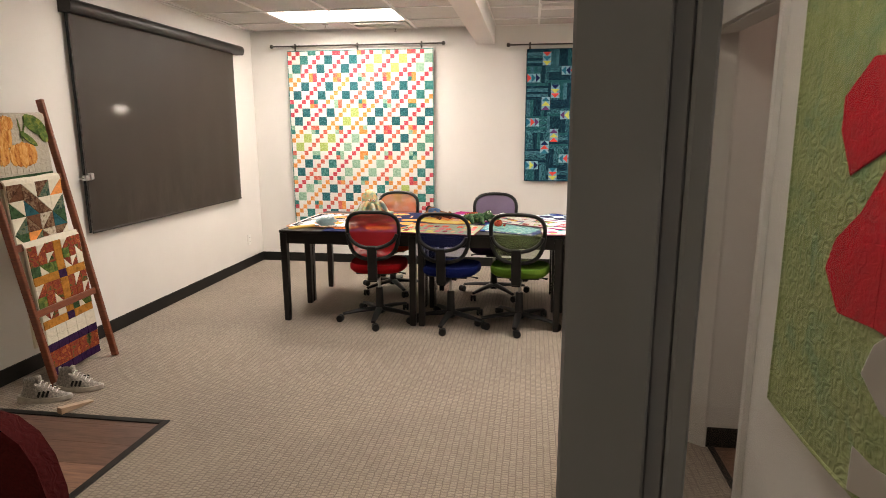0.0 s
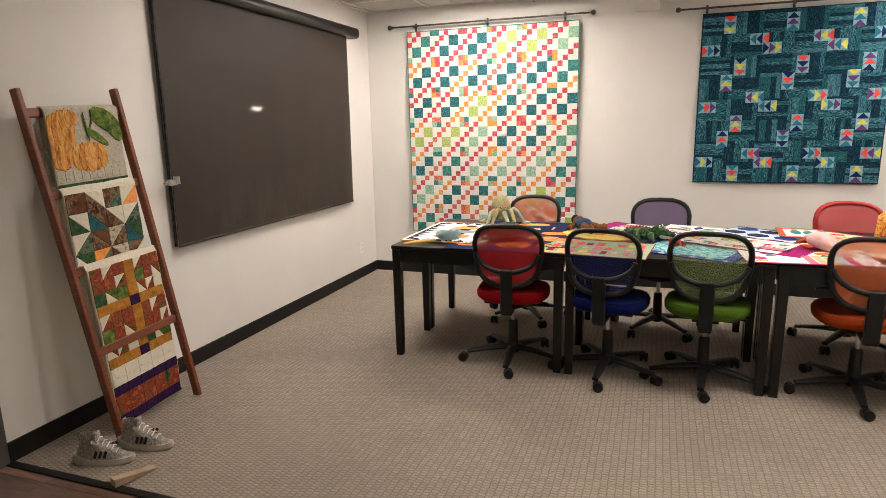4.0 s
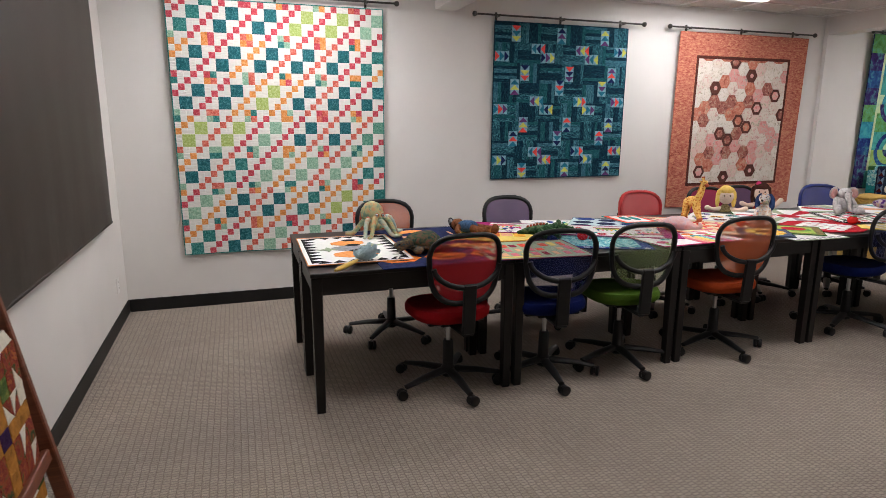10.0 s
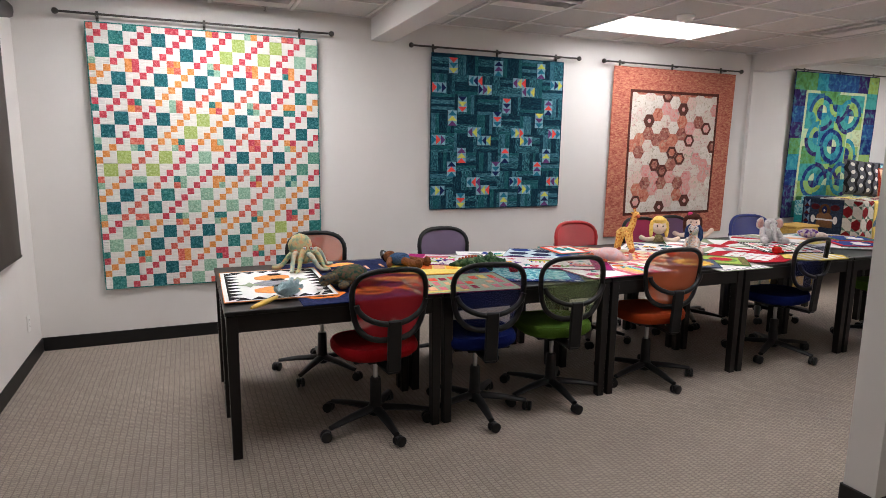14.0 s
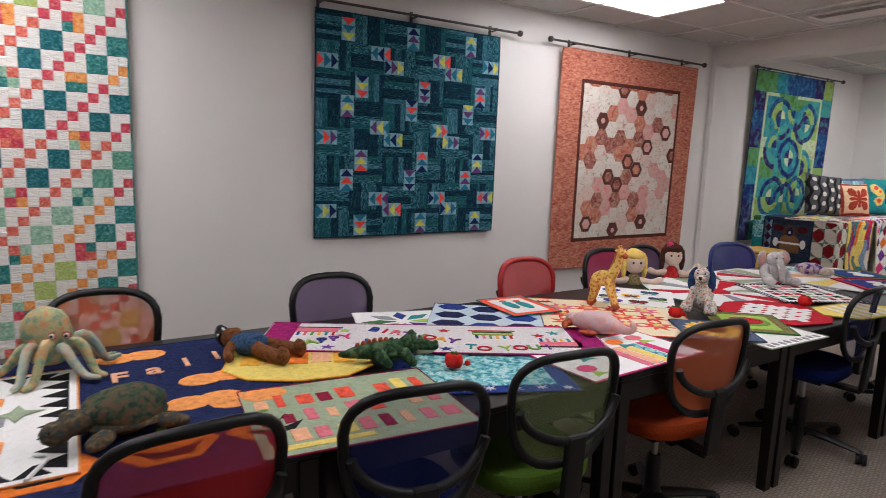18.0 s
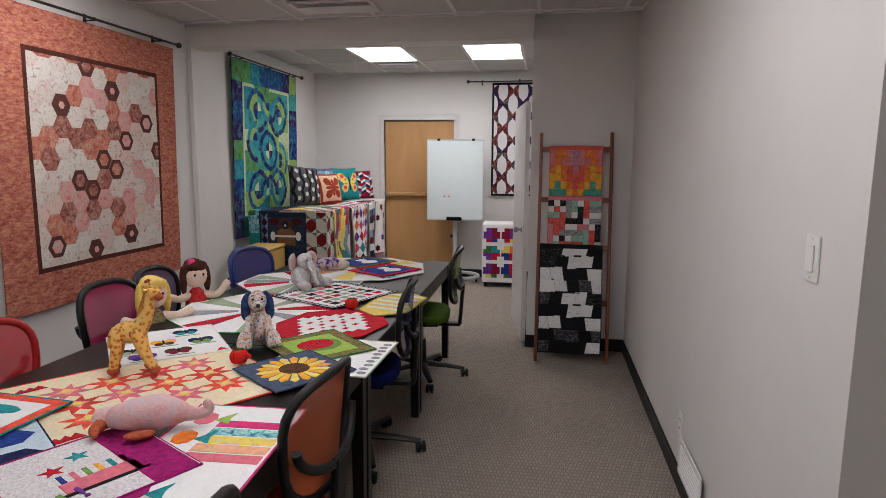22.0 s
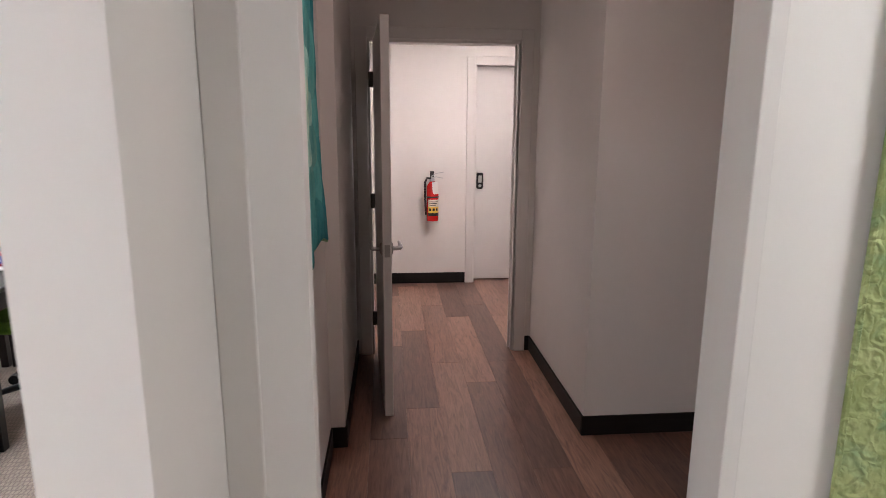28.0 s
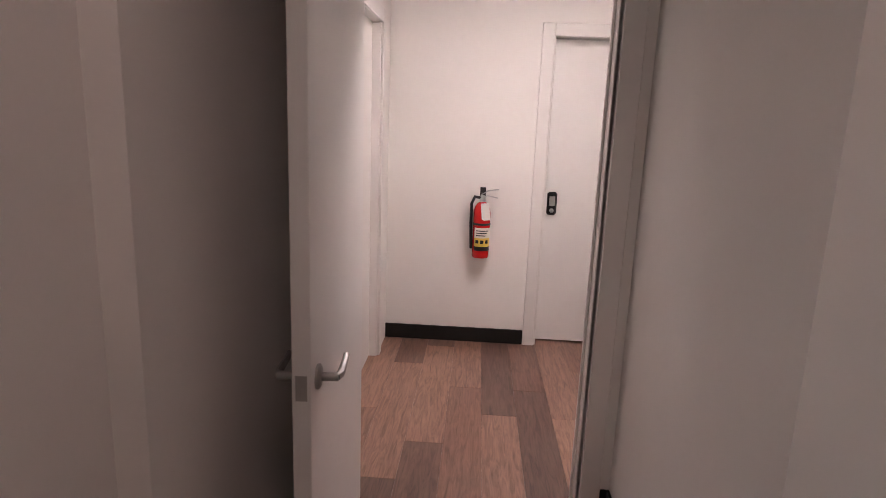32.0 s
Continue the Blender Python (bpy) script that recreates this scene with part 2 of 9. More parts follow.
def chart(rows, x0, y1, dx, dy, key):
    """Square patches from rows of letters, the first row on top."""
    return [(rect(x0 + i * dx, y1 - (j + 1) * dy, x0 + (i + 1) * dx, y1 - j * dy), key[c]) for j, r in enumerate(rows) for i, c in enumerate(r) if c in key]

M_WALL = plain("wall_paint", (0.72, 0.695, 0.665), 0.75, var=0.05, scale=1.3, grain=0.12)
M_TRIM = plain("trim_paint", (0.66, 0.635, 0.61), 0.42, var=0.04, scale=2.0, grain=0.03)
M_DOORPAINT = plain("door_paint", (0.66, 0.64, 0.62), 0.38, var=0.05, scale=2.0, grain=0.03)
M_BASE = plain("black_rubber", (0.010, 0.0095, 0.009), 0.5, var=0.3, scale=4.0, spec=0.3)
M_TBAR = plain("ceiling_grid_paint", (0.80, 0.79, 0.77), 0.5)
M_BLACK = plain("black_plastic", (0.007, 0.007, 0.0075), 0.45, var=0.25, scale=20, grain=0.15, spec=0.35)
M_TABLE = plain("black_brown_lacquer", (0.008, 0.0068, 0.006), 0.36, var=0.3, scale=9, grain=0.06, spec=0.35)
M_CHROME = plain("brushed_nickel", (0.34, 0.325, 0.31), 0.48, 1.0, var=0.1)
M_STEEL = plain("steel", (0.5, 0.5, 0.5), 0.28, 1.0, var=0.1)
M_ROD = plain("dark_bronze_rod", (0.075, 0.068, 0.062), 0.4, 0.7, var=0.2)
M_WHITEPL = plain("white_plastic", (0.78, 0.77, 0.74), 0.4, var=0.03)
M_GREYPL = plain("grey_metal_paint", (0.52, 0.52, 0.52), 0.4, 0.0, var=0.05)


def carpet_material():
    mt, nt, b = shader("loop_carpet")
    v = coords(nt)
    # the loops stand in rows that run north
    turn = nt.nodes.new("ShaderNodeVectorRotate")
    turn.rotation_type, turn.inputs["Angle"].default_value = "Z_AXIS", math.pi / 2
    link(nt, v, turn.inputs["Vector"])
    v = turn.outputs["Vector"]
    br = nt.nodes.new("ShaderNodeTexBrick")
    br.offset, br.squash = 0.5, 1.0
    br.inputs["Scale"].default_value = 1.0
    br.inputs["Brick Width"].default_value, br.inputs["Row Height"].default_value = 0.0185, 0.031
    br.inputs["Mortar Size"].default_value, br.inputs["Mortar Smooth"].default_value = 0.0042, 1.0
    br.inputs["Color1"].default_value, br.inputs["Color2"].default_value, br.inputs["Mortar"].default_value = (0.39, 0.330, 0.281, 1), (0.33, 0.279, 0.237, 1), (0.235, 0.198, 0.167, 1)
    wob = nt.nodes.new("ShaderNodeTexNoise")
    wob.inputs["Scale"].default_value = 24.0
    link(nt, v, wob.inputs["Vector"])
    mx = nt.nodes.new("ShaderNodeVectorMath")
    mx.operation = "MULTIPLY_ADD"
    mx.inputs[1].default_value = (0.011, 0.011, 0.0)
    link(nt, wob.outputs["Color"], mx.inputs[0])
    link(nt, v, mx.inputs[2])
    link(nt, mx.outputs["Vector"], br.inputs["Vector"])
    big = noise_tex(nt, v, 1.1, 5.0)
    fine = noise_tex(nt, v, 260.0, 3.0)
    m1 = nt.nodes.new("ShaderNodeMix")
    m1.data_type, m1.blend_type = "RGBA", "MULTIPLY"
    m1.inputs[0].default_value = 1.0
    link(nt, br.outputs["Color"], m1.inputs[6])
    link(nt, ramp(nt, big, [(0.3, (0.86, 0.86, 0.87)), (0.7, (1.06, 1.05, 1.03))]), m1.inputs[7])
    m2 = nt.nodes.new("ShaderNodeMix")
    m2.data_type, m2.blend_type = "RGBA", "MULTIPLY"
    m2.inputs[0].default_value = 1.0
    link(nt, m1.outputs[2], m2.inputs[6])
    link(nt, ramp(nt, fine, [(0.3, (0.7, 0.7, 0.7)), (0.7, (1.25, 1.25, 1.25))]), m2.inputs[7])
    link(nt, m2.outputs[2], b.inputs["Base Color"])
    b.inputs["Roughness"].default_value, b.inputs["Specular IOR Level"].default_value = 0.97, 0.1
    inv = nt.nodes.new("ShaderNodeMath")
    inv.operation = "SUBTRACT"
    inv.inputs[0].default_value = 1.0
    link(nt, br.outputs["Fac"], inv.inputs[1])
    n1 = bump(nt, None, inv.outputs[0], 0.5, 0.005)
    bump(nt, b, fine, 0.5, 0.003, n1)
    return mt


def plank_material():
    mt, nt, b = shader("vinyl_plank_wood")
    v = coords(nt, "Object", (1.0, 9.0, 1.0))
    oi = nt.nodes.new("ShaderNodeObjectInfo")
    ad = nt.nodes.new("ShaderNodeVectorMath")
    sc = nt.nodes.new("ShaderNodeMath")
    sc.operation = "MULTIPLY"
    sc.inputs[1].default_value = 37.0
    link(nt, oi.outputs["Random"], sc.inputs[0])
    link(nt, v, ad.inputs[0])
    link(nt, sc.outputs[0], ad.inputs[1])
    f = noise_tex(nt, ad.outputs[0], 5.0, 8.0, 0.62, 1.4)
    base = ramp(nt, oi.outputs["Random"], [(0.0, (0.125, 0.072, 0.056)), (0.3, (0.16, 0.088, 0.066)), (0.6, (0.215, 0.118, 0.086)), (1.0, (0.32, 0.185, 0.132))])
    m1 = nt.nodes.new("ShaderNodeMix")
    m1.data_type, m1.blend_type = "RGBA", "MULTIPLY"
    m1.inputs[0].default_value = 1.0
    link(nt, base, m1.inputs[6])
    link(nt, ramp(nt, f, [(0.3, (0.52, 0.50, 0.50)), (0.50, (0.95, 0.94, 0.93)), (0.70, (1.3, 1.28, 1.25))]), m1.inputs[7])
    link(nt, m1.outputs[2], b.inputs["Base Color"])
    b.inputs["Roughness"].default_value = 0.30
    bump(nt, b, f, 0.12, 0.001)
    return mt


def tile_material():
    mt, nt, b = shader("mineral_ceiling_tile")
    v = coords(nt)
    f = noise_tex(nt, v, 140.0, 4.0, 0.7)
    g = nt.nodes.new("ShaderNodeNewGeometry")
    a = ramp(nt, f, [(0.33, (0.36, 0.35, 0.34)), (0.43, (0.62, 0.61, 0.59)), (0.8, (0.68, 0.67, 0.65))])
    m1 = nt.nodes.new("ShaderNodeMix")
    m1.data_type, m1.blend_type = "RGBA", "MULTIPLY"
    m1.inputs[0].default_value = 1.0
    link(nt, a, m1.inputs[6])
    link(nt, ramp(nt, g.outputs["Random Per Island"], [(0.0, (0.86, 0.86, 0.86)), (1.0, (1.0, 1.0, 1.0))]), m1.inputs[7])
    link(nt, m1.outputs[2], b.inputs["Base Color"])
    b.inputs["Roughness"].default_value = 0.95
    bump(nt, b, f, 0.4, 0.003)
    return mt


def wood(name, dark, light, scale=(3, 3, 30), rough=0.4):
    mt, nt, b = shader(name)
    v = coords(nt, "Object", scale)
    f = noise_tex(nt, v, 2.2, 7.0, 0.6, 1.2)
    link(nt, ramp(nt, f, [(0.3, dark), (0.7, light)]), b.inputs["Base Color"])
    b.inputs["Roughness"].default_value = rough
    bump(nt, b, f, 0.1, 0.001)
    return mt


def mesh_cloth(name, c, veil=0.42):
    """See-through chair netting."""
    mt, nt, b = shader(name)
    out = nt.nodes["Material Output"]
    b.inputs["Base Color"].default_value = (*c, 1)
    b.inputs["Roughness"].default_value = 0.8
    f = noise_tex(nt, coords(nt), 700.0, 1.0)
    t = nt.nodes.new("ShaderNodeBsdfTransparent")
    mx = nt.nodes.new("ShaderNodeMixShader")
    mr = nt.nodes.new("ShaderNodeMapRange")
    mr.inputs["To Min"].default_value, mr.inputs["To Max"].default_value = veil - 0.15, veil + 0.15
    link(nt, f, mr.inputs["Value"])
    link(nt, mr.outputs[0], mx.inputs[0])
    link(nt, t.outputs[0], mx.inputs[1])
    link(nt, b.outputs[0], mx.inputs[2])
    link(nt, mx.outputs[0], out.inputs["Surface"])
    return mt


def glow(name, c, k):
    mt, nt, b = shader(name)
    b.inputs["Base Color"].default_value = (0.8, 0.8, 0.8, 1)
    b.inputs["Emission Color"].default_value = (*c, 1)
    b.inputs["Emission Strength"].default_value = k
    return mt


def glass_material():
    mt, nt, b = shader("clear_glass")
    out = nt.nodes["Material Output"]
    t = nt.nodes.new("ShaderNodeBsdfTransparent")
    t.inputs["Color"].default_value = (0.76, 0.76, 0.76, 1)
    g = nt.nodes.new("ShaderNodeBsdfGlossy")
    g.inputs["Roughness"].default_value = 0.02
    fr = nt.nodes.new("ShaderNodeFresnel")
    fr.inputs["IOR"].default_value = 1.5
    mx = nt.nodes.new("ShaderNodeMixShader")
    link(nt, fr.outputs[0], mx.inputs[0])
    link(nt, t.outputs[0], mx.inputs[1])
    link(nt, g.outputs[0], mx.inputs[2])
    link(nt, mx.outputs[0], out.inputs["Surface"])
    return mt


M_CARPET, M_PLANK, M_TILE = carpet_material(), plank_material(), tile_material()
M_GLASS = glass_material()
M_PANEL = glow("light_diffuser", (0.97, 0.965, 1.0), PANEL_GLOW)
M_EASTPANEL = glow("east_light_diffuser", (0.97, 0.965, 1.0), EAST_GLOW)
M_BACKPANEL = glow("unseen_light_diffuser", (0.97, 0.965, 1.0), BACK_GLOW)
M_WESTPANEL = glow("west_light_diffuser", (0.97, 0.965, 1.0), WEST_GLOW)
M_WESTBACK = glow("unseen_west_light_diffuser", (0.97, 0.965, 1.0), WEST_BACK_GLOW)
M_DOORGLOW = glow("door_fill_diffuser", (0.98, 0.97, 0.96), DOOR_GLOW)
M_HALLGLOW = glow("hall_fill_diffuser", (1.0, 0.73, 0.67), HALL_GLOW)
M_FARGLOW = glow("far_hall_lamp_diffuser", (1.0, 0.86, 0.84), FAR_GLOW)
M_ENTRYGLOW = glow("entry_fill_diffuser", (1.0, 0.84, 0.66), ENTRY_GLOW)
M_LADDER = wood("red_stained_wood", (0.13, 0.035, 0.018), (0.25, 0.075, 0.035))
M_OAK = wood("honey_door_veneer", (0.48, 0.255, 0.095), (0.57, 0.315, 0.125), (1, 2.5, 0.35), 0.45)
M_SUBFLOOR = plain("floor_seam", (0.06, 0.045, 0.038), 0.8)

# ---- the setting ----
CEIL = 2.545


def setting(name, bm, mt, label="", category=""):
    return tagged(put(name, bm, mt), label, category, "", "structure")


setting("floor", boxes((-1.86, 0.885, -2.2, 2.69, -0.12, 0.0), (-3.25, 0.885, 2.69, 6.9, -0.12, 0.0), (0.885, 6.9, 3.0, 6.9, -0.12, 0.0)), M_CARPET, "grey-brown textured loop carpet")
hall_floor = setting("floor_hall", boxes((0.885, 6.9, 0.4, 3.0, -0.12, -0.006)), M_SUBFLOOR, "dark seams under wood-look vinyl planks")
entry_floor = setting("floor_entry", boxes((-3.25, -1.86, -2.2, 2.69, -0.12, -0.006)), M_SUBFLOOR, "dark seams under wood-look vinyl planks")
setting("trim", boxes((-1.885, -1.845, -2.2, 2.71, 0.0, 0.006), (-3.1, -1.885, 2.67, 2.71, 0.0, 0.006), (0.87, 0.90, 2.1, 2.87, 0.0, 0.006), bevel=0.002), M_BASE, "dark rubber carpet edge strip")

WALLS = {
    "wall_west": [(-3.25, -3.1, 2.69, 3.95, 0, 2.75), (-3.25, -3.1, 6.08, 6.75, 0, 2.75), (-3.25, -3.1, 3.95, 6.08, 0, 0.86), (-3.25, -3.1, 3.95, 6.08, 2.22, 2.75), (-3.25, -3.1, -2.2, 2.69, 2.25, 2.75)],
    "wall_north": [(-3.1, 3.72, 6.6, 6.75, 0, 2.75), (3.72, 3.93, 6.56, 6.75, 0, 2.75), (3.93, 6.9, 6.68, 6.82, 0, 2.75)],
    "wall_east": [(6.72, 6.87, 5.765, 6.68, 0, 2.75), (6.72, 6.87, 3.0, 4.865, 0, 2.75), (6.72, 6.87, 4.865, 5.765, 1.985, 2.75)],
    "wall_middle": [(0.445, 2.37, 2.955, 3.085, 0, 2.75), (2.37, 3.87, 2.89, 3.085, 0, 2.75)],
    "wall_stub": [(3.87, 3.98, 2.89, 3.845, 0, 2.75)],
    "wall_closet": [(3.98, 6.72, 2.95, 3.05, 0, 2.75)],
    "wall_quilt_side": [(0.755, 0.845, -0.6, 2.06, 0, 2.75), (0.757, 0.845, 2.913, 2.955, 0, 1.94), (0.755, 0.845, 2.06, 2.955, 1.94, 2.75)],
    "wall_nook": [(0.845, 2.39, 0.95, 1.10, 0, 2.75), (2.39, 3.52, 0.95, 1.762, 0, 2.75)],
    "wall_hall_door": [(3.52, 3.64, 1.762, 1.885, 0, 2.75), (3.52, 3.64, 2.785, 2.89, 0, 2.75), (3.52, 3.64, 1.885, 2.785, 1.945, 2.75)],
    "wall_far_hall": [(5.29, 5.42, 1.90, 3.3, 0, 2.75), (5.29, 5.42, 0.5, 1.02, 0, 2.75), (5.29, 5.42, 1.02, 1.90, 1.975, 2.75), (5.42, 5.6, 0.5, 3.3, 0, 2.75)],
    "wall_far_hall_north": [(3.64, 4.06, 2.90, 3.05, 0, 2.75), (4.95, 5.29, 2.90, 3.05, 0, 2.75), (4.06, 4.95, 2.90, 3.05, 1.975, 2.75), (4.06, 4.95, 3.03, 3.1, 0, 2.75)],
    "wall_far_hall_south": [(3.64, 5.29, 0.85, 1.0, 0, 2.75)],
    "wall_south": [(-3.25, 0.88, -2.3, -2.2, 0, 2.75), (0.755, 0.88, -2.2, -0.6, 0, 2.75)],
}
for wall_name, rows in WALLS.items():
    setting(wall_name, boxes(*rows), M_WALL, "smooth warm white painted wall")

# dropped ceilings: tiles and grid bars
def ceiling(name, x0, x1, y0, y1, z, gx, gy, px, py, holes=()):
    bm = bmesh.new()
    xs = sorted({x0, x1, *[gx + k * px for k in range(-20, 20) if x0 < gx + k * px < x1]})
    ys = sorted({y0, y1, *[gy + k * py for k in range(-30, 30) if y0 < gy + k * py < y1]})
    for a, b in zip(xs, xs[1:]):
        for c, d in zip(ys, ys[1:]):
            mx, my = (a + b) / 2, (c + d) / 2
            if any(h[0] < mx < h[1] and h[2] < my < h[3] for h in holes):
                continue
            box(bm, a + 0.011, b - 0.011, c + 0.011, d - 0.011, z + 0.009, z + 0.03, m=pose(0, 0, random.uniform(-0.002, 0.002)))
    n_tiles = len(bm.faces)
    for x in xs:
        box(bm, x - 0.012, x + 0.012, y0, y1, z - 0.001, z + 0.012)
    for c in ys:
        for a, b in zip(xs, xs[1:]):
            box(bm, a + 0.012, b - 0.012, c - 0.012, c + 0.012, z, z + 0.012)
    box(bm, x0, x1, y0, y1, z + 0.06, z + 0.12)
    for i, f in enumerate(bm.faces):
        f.material_index = 0 if i < n_tiles else 1
    return tagged(put(name, bm, [M_TILE, M_TBAR]), "white dropped ceiling of mineral fibre tiles", "", "", "structure")


LIGHTS = [(-2.44, -1.24, 5.50, 6.10), (1.235, 2.435, 5.61, 6.21), (4.92, 5.85, 5.13, 5.705), (4.92, 5.85, 3.98, 4.555)]
# unseen panels, added to brighten the tables, the carpet and the walls
HIDDEN = [(0.035, 1.235, 3.81, 4.41), (-2.44, -1.24, 3.7, 4.3)]
# unseen light, added to brighten the wall end and door jamb
DOOR_FILL = (-0.35, 0.25, 0.81, 1.41)
ceiling("ceiling_west", -3.1, -0.60, -2.2, 6.6, CEIL, -2.44, 5.50, 0.6, 0.6, [LIGHTS[0], HIDDEN[1]])
ceiling("ceiling_middle", -0.41, 3.72, 3.085, 6.6, CEIL, 1.235, 5.61, 0.6, 0.6, [LIGHTS[1], HIDDEN[0]])
ceiling("ceiling_entry", -0.41, 0.755, -2.2, 3.085, CEIL, 0.25, 0.81, 0.6, 0.6, [DOOR_FILL])
ceiling("ceiling_east", 3.93, 6.72, 3.05, 6.68, CEIL + 0.02, 4.92, 3.98, 0.93, 0.575, LIGHTS[2:])
setting("ceiling_hall", boxes((0.845, 3.52, 1.0, 2.93, 2.4, 2.5), (3.64, 5.42, 0.85, 3.05, 2.4, 2.5)), M_WALL, "plain white plaster ceiling")
setting("ceiling_beam_west", boxes((-0.60, -0.41, -2.2, 6.6, 2.37, 2.75), bevel=0.004), M_WALL, "boxed white ceiling beam")
setting("ceiling_beam_east", boxes((3.72, 3.93, 3.845, 6.56, 2.372, 2.75), bevel=0.004), M_WALL, "boxed white ceiling beam")

# black rubber baseboards
BH, BT = 0.10, 0.010
setting("baseboard", boxes((-3.1, -3.1 + BT, 2.69, 6.6, 0, BH), (-3.09, 3.72, 6.6 - BT, 6.6, 0, BH), (3.72, 3.93, 6.55, 6.56, 0, BH), (3.93, 6.72, 6.67, 6.68, 0, BH),
                           (6.71, 6.72, 5.83, 6.67, 0, BH), (6.71, 6.72, 3.05, 4.80, 0, BH), (0.445, 3.86, 3.085, 3.095, 0, BH), (0.435, 0.445, 2.945, 3.095, 0, BH),
                           (0.445, 0.735, 2.945, 2.955, 0, BH), (3.86, 3.87, 3.095, 3.855, 0, BH), (3.87, 3.98, 3.845, 3.855, 0, BH), (0.745, 0.755, -0.6, 1.995, 0, BH),
                           bevel=0.003), M_BASE, "black rubber cove baseboard")
setting("baseboard_hall", boxes((2.36, 2.37, 2.88, 2.955, 0, BH), (2.37, 3.52, 2.88, 2.89, 0, BH), (2.38, 2.39, 1.1, 1.772, 0, BH),
                                (2.39, 3.52, 1.762, 1.772, 0, BH), (3.51, 3.52, 1.772, 1.80, 0, BH), (5.28, 5.29, 1.975, 2.9, 0, BH), bevel=0.003), M_BASE, "black rubber cove baseboard")

# ---- ceiling lamps ----
def panel_light(x0, x1, y0, y1, z, label="bright recessed rectangular fluorescent ceiling panel", mt=None):
    t = thing("ceiling_light", pose((x0 + x1) / 2, (y0 + y1) / 2, z), label, "ceiling light", "ceiling panel lights")
    w, d = (x1 - x0) / 2, (y1 - y0) / 2
    part("diffuser", boxes((-w + 0.022, w - 0.022, -d + 0.022, d - 0.022, 0.006, 0.03)), mt or M_PANEL, t)
    part("frame", boxes((-w + 0.012, w - 0.012, -d + 0.012, -d + 0.022, 0.0, 0.035), (-w + 0.012, w - 0.012, d - 0.022, d - 0.012, 0.0, 0.035),
                        (-w + 0.012, -w + 0.022, -d + 0.022, d - 0.022, 0.0, 0.035), (w - 0.022, w - 0.012, -d + 0.022, d - 0.022, 0.0, 0.035)), M_TBAR, t)
    return t


for k, r in enumerate(LIGHTS + HIDDEN):
    panel_light(*r, CEIL + (0.02 if k in (2, 3) else 0.0), mt=(M_WESTPANEL, M_PANEL, M_EASTPANEL, M_EASTPANEL, M_BACKPANEL, M_WESTBACK)[k])
panel_light(*DOOR_FILL, CEIL, "square ceiling light before the glass door", M_DOORGLOW)
# added light, out of view, that brightens the near hall walls
panel_light(1.30, 1.70, 2.12, 2.48, 2.362, "unseen small pinkish fill light on the hall ceiling", M_HALLGLOW)
panel_light(3.85, 4.35, 1.7, 2.2, 2.362, "pinkish hall ceiling light", M_FARGLOW)
# no lamp is in view here; this one is added to warm the entry
panel_light(-2.2, -1.4, -0.6, 0.0, CEIL - 0.04, "unseen warm fill light over the entry", M_ENTRYGLOW)


# ---- tables ----
def work_table(m):
    t = thing("work_table", m, "small black-brown rectangular work table with straight legs", "table", "work tables pushed together")
    w, d, h = 1.085, 0.563, 0.735
    part("tabletop", boxes((0, w, 0, d, h - 0.022, h), bevel=0.003), M_TABLE, t)
    part("apron", boxes((0.02, w - 0.02, 0.012, 0.03, h - 0.105, h - 0.022), (0.02, w - 0.02, d - 0.03, d - 0.012, h - 0.105, h - 0.022),
                        (0.012, 0.03, 0.03, d - 0.03, h - 0.105, h - 0.022), (w - 0.03, w - 0.012, 0.03, d - 0.03, h - 0.105, h - 0.022)), M_TABLE, t)
    for x in (0.004, w - 0.058):
        for y in (0.004, d - 0.058):
            bm = box(bmesh.new(), x, x + 0.054, y, y + 0.054, 0, h - 0.024, bevel=0.003)
            for v in bm.verts:
                if v.co.z < 0.1:
                    v.co.x += (x + 0.027 - v.co.x) * 0.18
                    v.co.y += (y + 0.027 - v.co.y) * 0.18
            part("leg", bm, M_TABLE, t)
    return t


table = work_table(pose(-1.937, 4.415, 0))
for i in range(5):
    for j in range(2):
        if i or j:
            copy_thing(table, pose(-1.937 + i * 1.092, 4.415 + j * 0.569, 0))
TOP = 0.7355


# ---- chairs ----
def oval(w, h, z0, bend, n=28, p=3.0, y0=0.0, lean=0.0):
    """Points of a rounded chair back outline, in the back's own curved plane."""
    out = []
    for k in range(n):
        a = 2 * math.pi * k / n
        c, s = math.cos(a), math.sin(a)
        x = w / 2 * math.copysign(abs(c) ** (2 / p), c)
        z = h / 2 * math.copysign(abs(s) ** (2 / p), s)
        x *= 1 + 0.10 * z / (h / 2)
        out.append((x, y0 + bend * (x / (w / 2)) ** 2 - lean * (z + h / 2), z0 + h / 2 + z))
    return out


